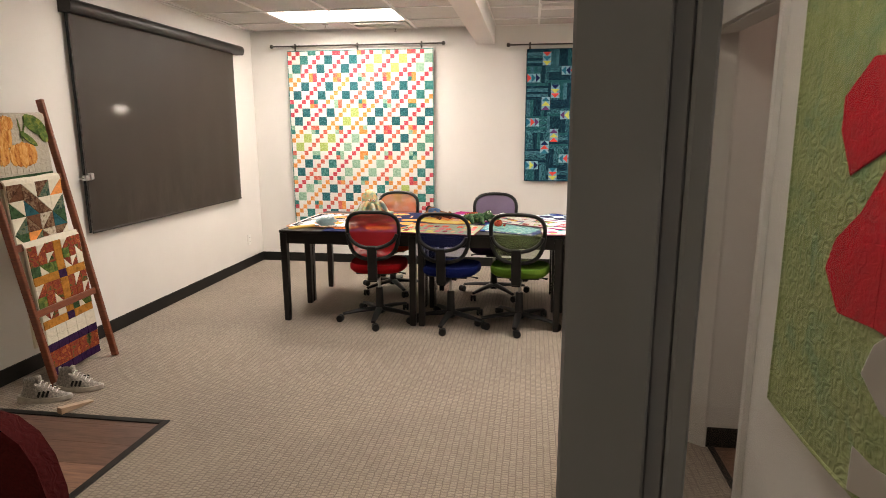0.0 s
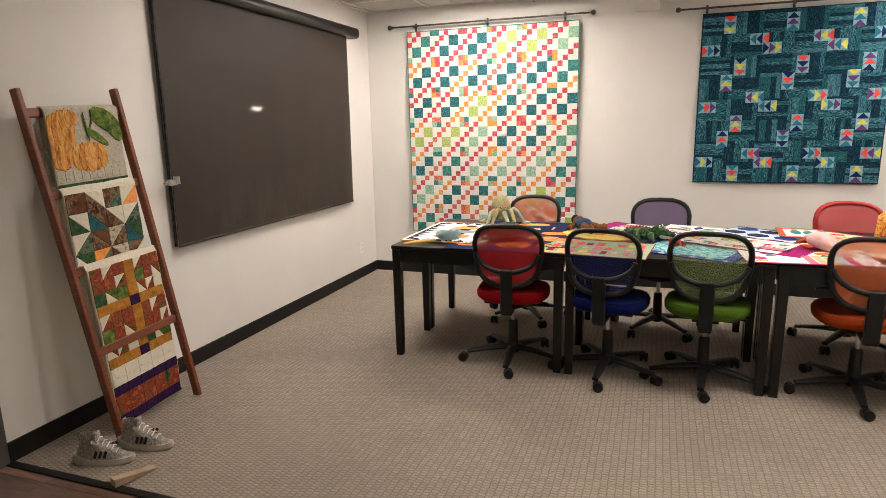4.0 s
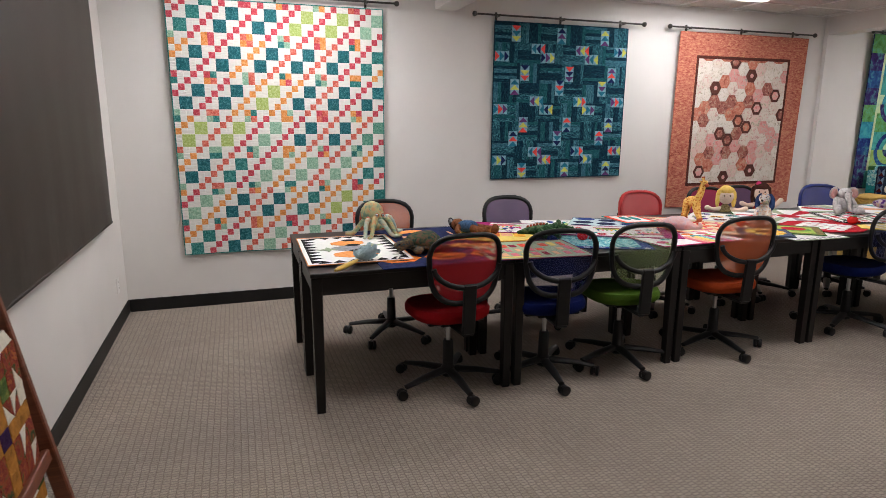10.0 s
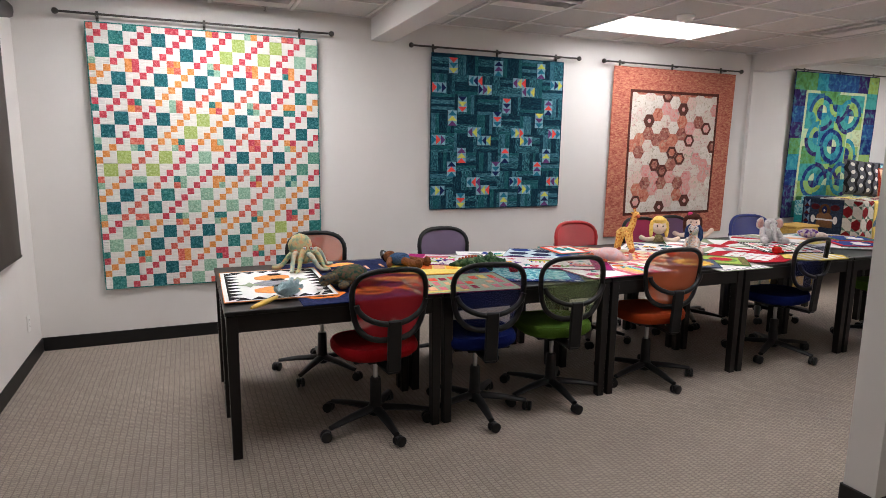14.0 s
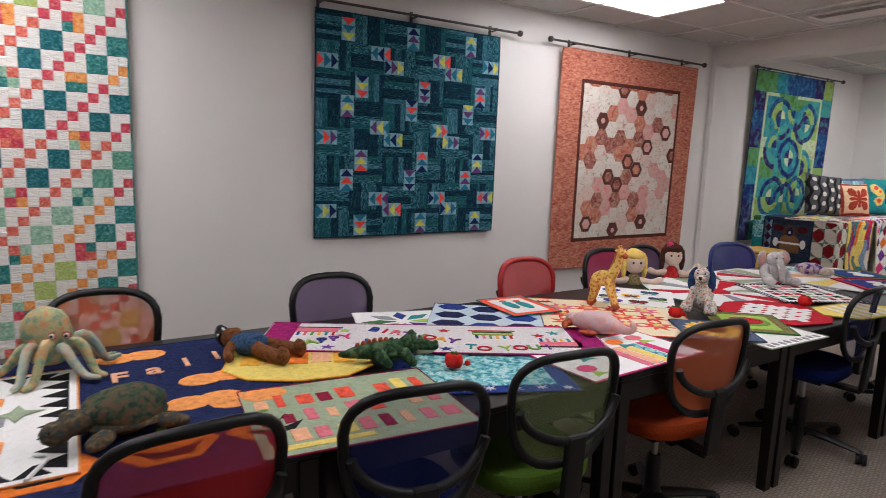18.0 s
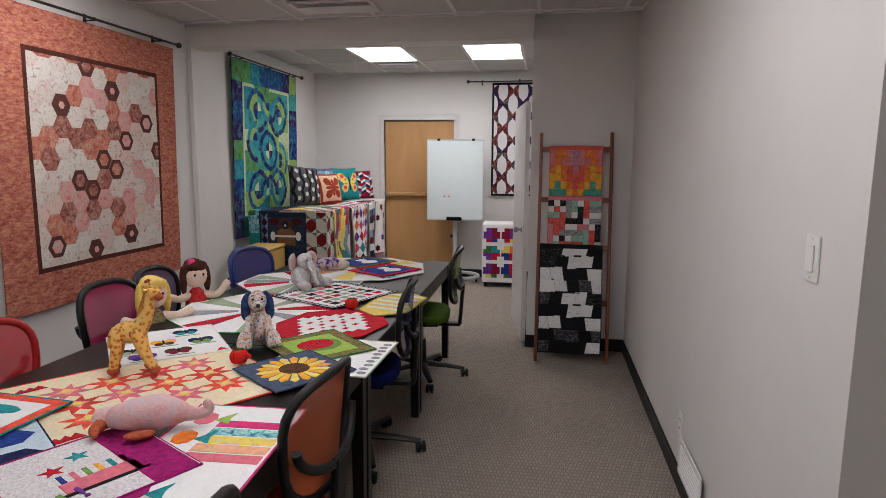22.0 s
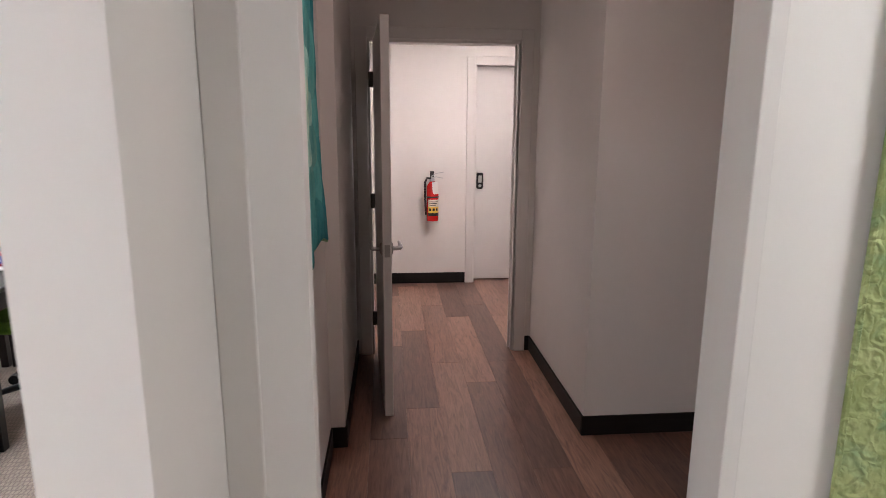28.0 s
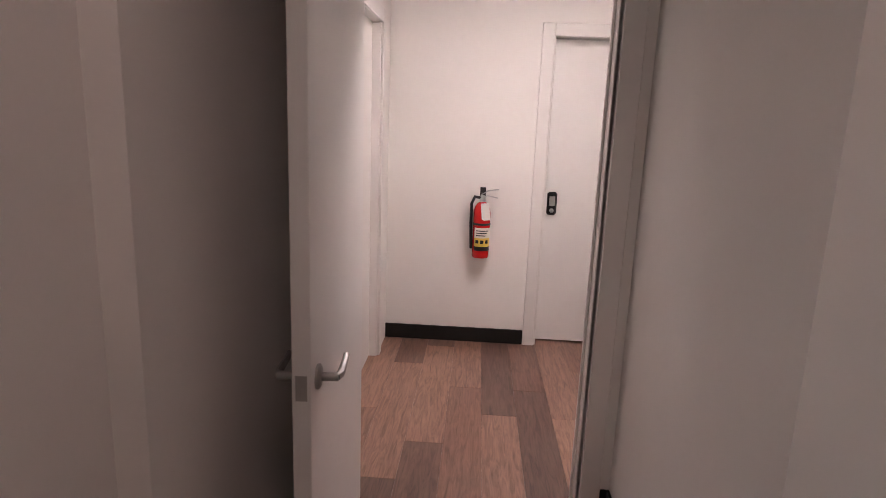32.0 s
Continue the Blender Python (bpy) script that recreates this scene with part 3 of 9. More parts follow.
def task_chair(m, colour, netting, seat_cloth, arm=True, rim=None):
    """Faces +y; the axis of the base is the origin."""
    t = thing("task_chair", m, f"{colour} mesh-back office task chair on casters with black base", "office chair", "task chairs round the tables")
    bm = bmesh.new()
    n, rings = 28, []
    for f, zz in ((0.30, 0.515), (0.95, 0.512), (1.0, 0.49), (0.99, 0.462), (0.9, 0.445)):
        ring = []
        for k in range(n):
            a = 2 * math.pi * k / n
            c, s = math.cos(a), math.sin(a)
            x = 0.225 * f * math.copysign(abs(c) ** 0.75, c)
            y = 0.215 * f * math.copysign(abs(s) ** 0.75, s)
            ring.append(bm.verts.new((x, y + 0.02, zz - 0.03 - 0.045 * max(0, y - 0.09) - 0.012 * (1 - f) + 0.06 * x * x)))
        rings.append(ring)
    bm.faces.new(rings[0])
    for a, b in zip(rings, rings[1:]):
        for k in range(n):
            bm.faces.new((a[k], b[k], b[(k + 1) % n], a[(k + 1) % n]))
    bm.faces.new(rings[-1][::-1])
    smooth(part("seat", bm, seat_cloth, t, f"padded {colour} fabric seat"), 60)
    part("seat_pan", boxes((-0.16, 0.16, -0.13, 0.17, 0.4, 0.418), (-0.07, 0.07, -0.09, 0.11, 0.372, 0.40), bevel=0.006), M_BLACK, t)
    ol = oval(0.385, 0.36, 0.545, 0.045, y0=-0.235, lean=0.10)
    smooth(part("backrest_frame", tube(bmesh.new(), ol, 0.0165, 8, True, 0.85), rim or M_BLACK, t), 60)
    bm = bmesh.new()
    for f0, f1 in ((0.0, 0.5), (0.5, 0.98)):
        mid = Vector((0, -0.235 - 0.018, 0.725))
        ra = [bm.verts.new(mid.lerp(Vector(p), f0) + Vector((0, -0.02 * (1 - f0 * f0) * (0 if f0 else 0), 0))) for p in ol] if f0 else None
        rb = [bm.verts.new(mid.lerp(Vector(p), f1)) for p in ol]
        if ra is None:
            c = bm.verts.new(mid)
            for k in range(n):
                bm.faces.new((c, rb[k], rb[(k + 1) % n]))
            keep = rb
        else:
            for v in ra:
                bm.verts.remove(v)
            for k in range(n):
                bm.faces.new((keep[k], rb[k], rb[(k + 1) % n], keep[(k + 1) % n]))
    smooth(part("backrest_mesh", bm, netting, t, f"sheer {colour} netting"), 80)
    arc = []
    for k in range(15):
        a = math.pi * (1.03 + 0.94 * k / 14)
        x, z = 0.185 * math.cos(a), 0.75 + 0.115 * math.sin(a)
        arc.append((x, -0.262 + 0.045 * (x / 0.19) ** 2 - 0.1 * (z - 0.545) - 0.004, z))
    smooth(part("lumbar_bar", tube(bmesh.new(), arc, 0.0145, 8), M_BLACK, t), 60)
    bm = box(bmesh.new(), -0.036, 0.036, -0.012, 0.012, 0.0, 0.27, 0.006)
    bmesh.ops.transform(bm, matrix=pose(0, -0.262, 0.385, 4), verts=bm.verts)
    part("spine", bm, M_BLACK, t)
    part("spine_bracket", box(bmesh.new(), -0.032, 0.032, -0.265, 0.03, 0.372, 0.392, 0.005), M_BLACK, t)
    smooth(part("lift_sleeve", lathe(bmesh.new(), [(0.033, 0.10), (0.029, 0.26), (0.024, 0.268)], 14), M_BLACK, t))
    smooth(part("gas_lift", lathe(bmesh.new(), [(0.0125, 0.24), (0.0125, 0.385)], 12), M_STEEL, t, "bright steel gas lift"))
    smooth(part("hub", lathe(bmesh.new(), [(0.03, 0.055), (0.042, 0.065), (0.042, 0.105), (0.03, 0.125)], 14), M_BLACK, t))
    part("height_lever", tube(bmesh.new(), [(0.05, 0.02, 0.385), (0.17, 0.03, 0.38), (0.21, 0.035, 0.372)], [0.005, 0.005, 0.009], 6), M_BLACK, t)
    for k in range(5):
        a = radians(270 + 72 * k)
        d = Vector((math.cos(a), math.sin(a), 0))
        bm = tube(bmesh.new(), [d * 0.03 + Vector((0, 0, 0.095)), d * 0.17 + Vector((0, 0, 0.085)), d * 0.295 + Vector((0, 0, 0.068))], [0.031, 0.026, 0.018], 8, flat=0.62)
        smooth(part("leg", bm, M_BLACK, t), 60)
        cas = new("caster")
        cas.parent = t
        cas.matrix_basis = Matrix.Translation(d * 0.30) @ pose(0, 0, 0, 0, 0, 40 * k + 15)
        for s in (-1, 1):
            smooth(part("wheel", lathe(bmesh.new(), [(0.016, -0.010), (0.0275, -0.008), (0.029, 0.0), (0.0275, 0.008), (0.016, 0.010)], 14, pose(0.018, s * 0.015, 0.0292, 90)), M_BLACK, cas))
        part("fork", boxes((-0.008, 0.03, -0.006, 0.006, 0.02, 0.055), bevel=0.003), M_BLACK, cas)
        cas.name = "caster"
    return t


RED, GREEN = (0.42, 0.008, 0.012), (0.075, 0.15, 0.018)
PINK = (0.42, 0.02, 0.12)


def seat_fabric(name, c):
    return cloth(c, 0.18, 260.0, name)


def net(name, c, veil):
    return mesh_cloth(name, c, veil)


task_chair(pose(-1.18, 4.565, 0, 0, 0, 4), "red", net("red_net", (0.58, 0.018, 0.03), 0.72), seat_fabric("red_seat", (0.30, 0.006, 0.010)))
blue_chair = task_chair(pose(-0.60, 4.53, 0, 0, 0, -8), "dark blue", net("blue_net", (0.014, 0.028, 0.19), 0.48), seat_fabric("blue_seat", (0.004, 0.011, 0.085)))
green_chair = task_chair(pose(-0.07, 4.56, 0, 0, 0, -5), "green", net("green_net", (0.30, 0.40, 0.17), 0.46), seat_fabric("green_seat", GREEN))
orange_chair = task_chair(pose(0.68, 4.58, 0, 0, 0, -5), "orange", net("orange_net", (0.70, 0.16, 0.06), 0.64), seat_fabric("orange_seat", (0.36, 0.05, 0.012)))
copy_thing(blue_chair, pose(1.92, 4.62, 0, 0, 0, 7))
copy_thing(green_chair, pose(3.06, 4.54, 0, 0, 0, 4))
copy_thing(orange_chair, pose(-1.28, 5.48, 0, 0, 0, 176))
far_purple = task_chair(pose(-0.32, 5.44, 0, 0, 0, 182), "purple", net("purple_net", (0.14, 0.09, 0.185), 0.9), seat_fabric("purple_seat", (0.05, 0.025, 0.08)))
task_chair(pose(0.86, 5.45, 0, 0, 0, 180), "bright red", net("bright_red_net", (0.55, 0.03, 0.04), 0.86), seat_fabric("bright_red_seat", RED), rim=plain("red_plastic", (0.42, 0.012, 0.015), 0.45))
task_chair(pose(1.60, 5.54, 0, 0, 0, 178), "magenta", net("magenta_net", PINK, 0.85), seat_fabric("magenta_seat", PINK))
copy_thing(far_purple, pose(2.00, 5.56, 0, 0, 0, 184))
task_chair(pose(2.72, 5.42, 0, 0, 0, 165), "royal blue", net("royal_net", (0.016, 0.035, 0.26), 0.86), seat_fabric("royal_seat", (0.008, 0.018, 0.16)), rim=plain("blue_plastic", (0.012, 0.025, 0.17), 0.45))

# ---- wall quilts ----
def curtain_rod(name_label, m, length, brackets=(0.12, 0.5, 0.88)):
    t = thing("curtain_rod", m, name_label, "curtain rod", "curtain rods that carry the quilts")
    smooth(part("rod", tube(bmesh.new(), [(-length / 2, 0, 0), (length / 2, 0, 0)], 0.008, 10), M_ROD, t))
    for s in (-1, 1):
        smooth(part("finial", lathe(bmesh.new(), [(0.006, 0), (0.011, 0.004), (0.019, 0.012), (0.022, 0.024), (0.019, 0.036), (0.008, 0.043)], 14, pose(s * length / 2, 0, 0, 0, 90 * s, 0)), M_ROD, t))
    for f in brackets:
        x = (f - 0.5) * length
        part("bracket", boxes((x - 0.006, x + 0.006, -0.012, 0.062, -0.014, -0.007), (x - 0.009, x + 0.009, 0.056, 0.064, -0.04, 0.03), (x - 0.006, x + 0.006, -0.016, -0.011, -0.014, 0.006)), M_ROD, t)
    return t


def hang(seed, wave=0.008, flare=0.02, h=1.9):
    def fn(u, v, k):
        low = max(0.0, -v / h + 0.5)
        return Vector((u, -(k + wave * low * math.sin(u * 7 + seed) + 0.5 * wave * noise.noise(Vector((u * 3, v * 2, seed)))) + flare * low, v))
    return fn


def wall_quilt(label, m, w, h, polys, mats, bind, back, fn, name="wall_quilt", th=0.0028):
    t = thing(name, m, label, "quilt")
    part("backing", slab(w, h, 0.008, fn, 24, 28), back, t)
    if len(polys) > 300:
        tagged(patchwork("patchwork", polys, mats, t, fn, 0.0005, th), "", "", "", "stuff")
    else:
        for p in polys:
            patchwork("patch", [p], mats, t, fn, 0.0005, th)
    part("binding", edging(w, h, 0.0055, fn, 20), bind, t)
    return t


WHITE = cloth((0.80, 0.78, 0.74), 0.05, 60, lines=True)
C_RED, C_CORAL, C_TANG = cloth((0.62, 0.07, 0.10), 0.35, 70, "", (0.72, 0.24, 0.24)), cloth((0.70, 0.14, 0.10), 0.35, 70, "", (0.78, 0.36, 0.28)), cloth((0.80, 0.30, 0.08), 0.3, 70, "", (0.82, 0.50, 0.25))
C_TEAL, C_PETROL, C_SEA = cloth((0.03, 0.20, 0.185), 0.5, 80, "", (0.16, 0.38, 0.35)), cloth((0.015, 0.125, 0.145), 0.5, 80, "", (0.09, 0.27, 0.29)), cloth((0.10, 0.30, 0.22), 0.4, 80, "", (0.28, 0.48, 0.37))
C_MINT, C_LIME = cloth((0.28, 0.50, 0.36), 0.35, 80, "", (0.52, 0.66, 0.53)), cloth((0.40, 0.52, 0.15), 0.25, 80, "", (0.60, 0.66, 0.34))


def chain_quilt():
    rng = random.Random(4)
    n, rows = 35, 41
    w, h = 1.60, 1.90
    ux, uy = w / n, h / rows
    big, chain, polys = {}, {}, []

    def cell(i, j, k, a=1, b=1):
        x, y = -w / 2 + i * ux, h / 2 - j * uy
        polys.append((rect(x, max(y - b * uy, -h / 2), min(x + a * ux, w / 2), y), k))

    bigs = []
    mats = [WHITE, C_RED, C_CORAL, C_TANG, C_TEAL, C_PETROL, C_SEA, C_MINT, C_LIME]
    for j in range(rows):
        for i in range(n):
            s = (i + j) % 6
            if s == 2:
                key = ((i + j) // 6, (i + 3) // 6)
                chain.setdefault(key, rng.choices((1, 2, 3), (5, 3, 3))[0])
                cell(i, j, chain[key])
                continue
            top = s == 4 and i % 2 == 1
            mid = s == 5
            low = s == 0 and i % 2 == 0
            if top or mid or low:
                i0 = i if (top or (mid and i % 2 == 1)) else i - 1
                j0 = j if (top or (mid and i % 2 == 0)) else j - 1
                if i0 % 6 == 5:
                    cell(i, j, rng.choice((1, 2, 3, 4, 7)))
                else:
                    key = ((i0 + j0) // 6, (i0 + 1) // 6)
                    big.setdefault(key, rng.choice((4, 5, 5, 6, 7, 7, 8)))
                    if top and i + 1 < n and j + 1 < rows:
                        cell(i, j, big[key], 2, 2)
                        bigs.append(polys.pop())
                    elif i0 < 0 or j0 < 0 or i0 + 1 >= n or j0 + 1 >= rows:
                        cell(i, j, big[key])
                continue
            cell(i, j, 0)
    fn = hang(1.0, 0.007, 0.03)
    t = wall_quilt("white quilt with diagonal chains of red, orange and teal squares", pose(-1.858, 6.548, 1.383), w, h, polys, mats, C_TEAL, WHITE, fn)
    for p in bigs:
        patchwork("square_patch", [p], mats, t, fn, 0.0005, 0.0032)
    return t


def geese_quilt():
    rng = random.Random(8)
    w, h = 1.335, 1.345
    lo, mid, hi = (0.003, 0.018, 0.042), (0.009, 0.072, 0.105), (0.085, 0.30, 0.34)
    teal = []
    for st in ((1, 1, 5), (5, 1, 1)):
        teal += [batik("teal_batik", [(0.40, lo), (0.50, mid), (0.60, hi)], 42, st, 5.0, 0.75), batik("navy_batik", [(0.42, (0.002, 0.012, 0.03)), (0.55, (0.005, 0.042, 0.07)), (0.66, (0.03, 0.14, 0.19))], 42, st, 5.0, 0.75),
                 batik("sea_batik", [(0.40, (0.004, 0.05, 0.06)), (0.5, (0.008, 0.085, 0.105)), (0.62, (0.04, 0.19, 0.21))], 42, st, 5.0, 0.75), batik("sky_batik", [(0.38, (0.008, 0.05, 0.085)), (0.5, (0.03, 0.13, 0.18)), (0.62, (0.11, 0.30, 0.35))], 42, st, 5.0, 0.75)]
    sky, navy, coral, yellow, plum, aqua = cloth((0.22, 0.41, 0.50), 0.35), cloth((0.01, 0.02, 0.09), 0.3), cloth((0.85, 0.085, 0.07), 0.2), cloth((0.62, 0.62, 0.12), 0.2), cloth((0.14, 0.05, 0.17), 0.3), cloth((0.02, 0.17, 0.26), 0.3)
    mats = teal[:4] + [sky, navy, coral, yellow, plum, aqua] + teal[4:]
    polys = []
    x = -w / 2
    for bx in range(6):
        for by in range(8):
            x0, y0 = -w / 2 + bx * w / 6, -h / 2 + by * h / 8
            tall = (bx + by) % 2 == 0
            cuts = [0, rng.uniform(0.12, 0.2), rng.uniform(0.3, 0.4), rng.uniform(0.46, 0.56), rng.uniform(0.64, 0.72), rng.uniform(0.8, 0.88), 1]
            for a, b in zip(cuts, cuts[1:]):
                k = rng.choice((0, 0, 1, 1, 2, 3)) + (10 if tall else 0)
                if tall:
                    polys.append((rect(x0 + a * w / 6, y0, x0 + b * w / 6, y0 + h / 8), k))
                else:
                    polys.append((rect(x0, y0 + a * h / 8, x0 + w / 6, y0 + b * h / 8), k))
    fn = hang(3.0, 0.008, 0.02, 1.35)
    t = wall_quilt("teal batik strip quilt with small flying geese triangles", pose(0.592, 6.555, 1.632), w, h, polys, mats, teal[1], teal[1], fn)
    L, W = 0.132, 0.086
    for col in range(3):
        for per in range(3):
            for k, (fx, fy, flat) in enumerate(((0.152, 0.07, 0), (0.315, 0.158, 1), (0.055, 0.212, 1), (0.222, 0.312, 0))):
                cx = -w / 2 + (fx + col * 0.333) * w
                cy = h / 2 - (fy + per * 0.333) * h
                half = L / 2 if flat else W / 2
                cx = max(-w / 2 + half + 0.006, min(w / 2 - half - 0.006, cx))
                tall_half = W / 2 if flat else L / 2
                cy = max(-h / 2 + tall_half + 0.006, min(h / 2 - tall_half - 0.006, cy))
                turn = rng.choice((0, 1))
                cols = rng.sample((5, 6, 7, 8, 9), 3)
                out = []
                for q in range(3):
                    a, b = -L / 2 + q * L / 3, -L / 2 + (q + 1) * L / 3
                    if turn:
                        a, b = b, a
                    tri = [(a, -W / 2), (b, 0), (a, W / 2)]
                    for pts, mi in ((tri, cols[q]), ([(a, -W / 2), (b, -W / 2), (b, 0)], 4), ([(a, W / 2), (b, 0), (b, W / 2)], 4)):
                        pts = pts if flat else [(-y, x) for x, y in pts]
                        ar = sum(p[0] * r[1] - r[0] * p[1] for p, r in zip(pts, pts[1:] + pts[:1]))
                        pts = pts if ar > 0 else pts[::-1]
                        if mi == 4:
                            continue
                        patchwork("goose_patch", [([(cx + x, cy + y) for x, y in pts], mi)], mats, t, fn, 0.0062, 0.0015, 0.001)
                a, b = (L / 2, W / 2) if flat else (W / 2, L / 2)
                patchwork("block_patch", [(rect(cx - a, cy - b, cx + a, cy + b), 4)], mats, t, fn, 0.0036, 0.002)
    return t


def hexagon_quilt():
    rng = random.Random(12)
    w, h = 1.60, 1.69
    salmon = batik("salmon_batik", [(0.30, (0.16, 0.035, 0.03)), (0.42, (0.40, 0.11, 0.075)), (0.52, (0.50, 0.17, 0.12)), (0.62, (0.60, 0.30, 0.17)), (0.72, (0.34, 0.09, 0.08))], 26, (1, 1, 2.4), 6.0, 0.68)
    brown = cloth((0.10, 0.03, 0.022), 0.3)

    def floral(a, b, c):
        return batik("floral_print", [(0.36, a), (0.45, b), (0.54, b), (0.60, c), (0.68, tone(c, 0.62))], 30, (1, 1, 1), 4.0, 0.6)

    pinks = [floral((0.55, 0.45, 0.36), (0.68, 0.60, 0.53), (0.66, 0.42, 0.38)), floral((0.66, 0.40, 0.36), (0.70, 0.52, 0.46), (0.55, 0.50, 0.38)), floral((0.62, 0.20, 0.19), (0.68, 0.34, 0.31), (0.60, 0.48, 0.40)), floral((0.36, 0.10, 0.065), (0.56, 0.20, 0.135), (0.62, 0.36, 0.25)), floral((0.60, 0.52, 0.44), (0.72, 0.66, 0.60), (0.62, 0.56, 0.46)), floral((0.16, 0.05, 0.045), (0.36, 0.13, 0.10), (0.52, 0.30, 0.22))]
    dark = cloth((0.12, 0.045, 0.035), 0.3)
    mats = [salmon, brown, *pinks, dark]
    fn = hang(5.0, 0.009, 0.03, 1.7)
    b = 0.21
    polys = [(rect(-w / 2, h / 2 - b, w / 2, h / 2), 0), (rect(-w / 2, -h / 2, w / 2, -h / 2 + b), 0), (rect(-w / 2, -h / 2 + b, -w / 2 + b, h / 2 - b), 0), (rect(w / 2 - b, -h / 2 + b, w / 2, h / 2 - b), 0)]
    iw, ih, f = w / 2 - b, h / 2 - b, 0.028
    polys += [(rect(-iw, ih - f, iw, ih), 1), (rect(-iw, -ih, iw, -ih + f), 1), (rect(-iw, -ih + f, -iw + f, ih - f), 1), (rect(iw - f, -ih + f, iw, ih - f), 1)]
    t = wall_quilt("salmon bordered quilt of pink, cream and brown hexagons", pose(2.65, 6.553, 1.468), w, h, [], mats, salmon, salmon, fn)
    for pts, k in polys:
        (x0, y0), (x1, y1) = pts[0], pts[2]
        part("border_strip" if k == 0 else "frame_strip", slab(x1 - x0, y1 - y0, 0.003, lambda u, v, q: fn(u, v, q + 0.004), 12, 12, (x0 + x1) / 2, (y0 + y1) / 2), mats[k], t)
    s = 0.0735
    cw, ch = 1.5 * s, math.sqrt(3) * s
    jw, jh = iw - f, ih - f

    def hexa(cx, cy, r):
        return [(min(jw, max(-jw, cx + r * math.cos(a * math.pi / 3))), min(jh, max(-jh, cy + r * math.sin(a * math.pi / 3)))) for a in range(6)]

    # hexagon columns from the west, each from the top: d dark ring, D solid dark, s salmon, p pink, b brown print, c cream
    columns = ("ccccsccpcc", "cccsbcpsdcc", "ccDbccpbscc", "cscbcdspccc", "dscbscdbcDc", "cpcsdbscpcc", "sDsbcdcbscc", "pcsdpcspDcc", "ccbpcscpcc", "ccdccpsccc", "csccdcpccc")
    code = {"c": (2, 6), "p": (4, 3), "s": (5, 4), "b": (7, 7), "d": (5, 4), "D": (7, 7)}
    for i, col in enumerate(columns):
        for j, c in enumerate(col):
            cx, cy = (i - 5) * cw, jh - (j + (0.5 if i % 2 else 0.0)) * ch - 0.02
            if abs(cx) > jw + 0.03 or abs(cy) > jh + 0.04:
                continue
            k = code[c][(i + j) % 2]
            patchwork("hexagon_patch", [(hexa(cx, cy, s), k)], mats, t, fn, 0.0036, 0.0025)
            if c in "dD":
                patchwork("ring_patch", [(hexa(cx, cy, s * 0.98), 8)], mats, t, fn, 0.0056, 0.0015)
                patchwork("centre_patch", [(hexa(cx, cy, s * (0.6 if c == "d" else 0.32)), rng.choice((5, 4, 7)))], mats, t, fn, 0.0072, 0.0015)
    return t


def sector(cx, cy, r0, r1, a0, a1, n=7):
    """Part of a ring, counter-clockwise."""
    out = [(cx + r1 * math.cos(a0 + (a1 - a0) * k / n), cy + r1 * math.sin(a0 + (a1 - a0) * k / n)) for k in range(n + 1)]
    if r0 > 0:
        return out + [(cx + r0 * math.cos(a1 + (a0 - a1) * k / n), cy + r0 * math.sin(a1 + (a0 - a1) * k / n)) for k in range(n + 1)]
    return out + [(cx, cy)]


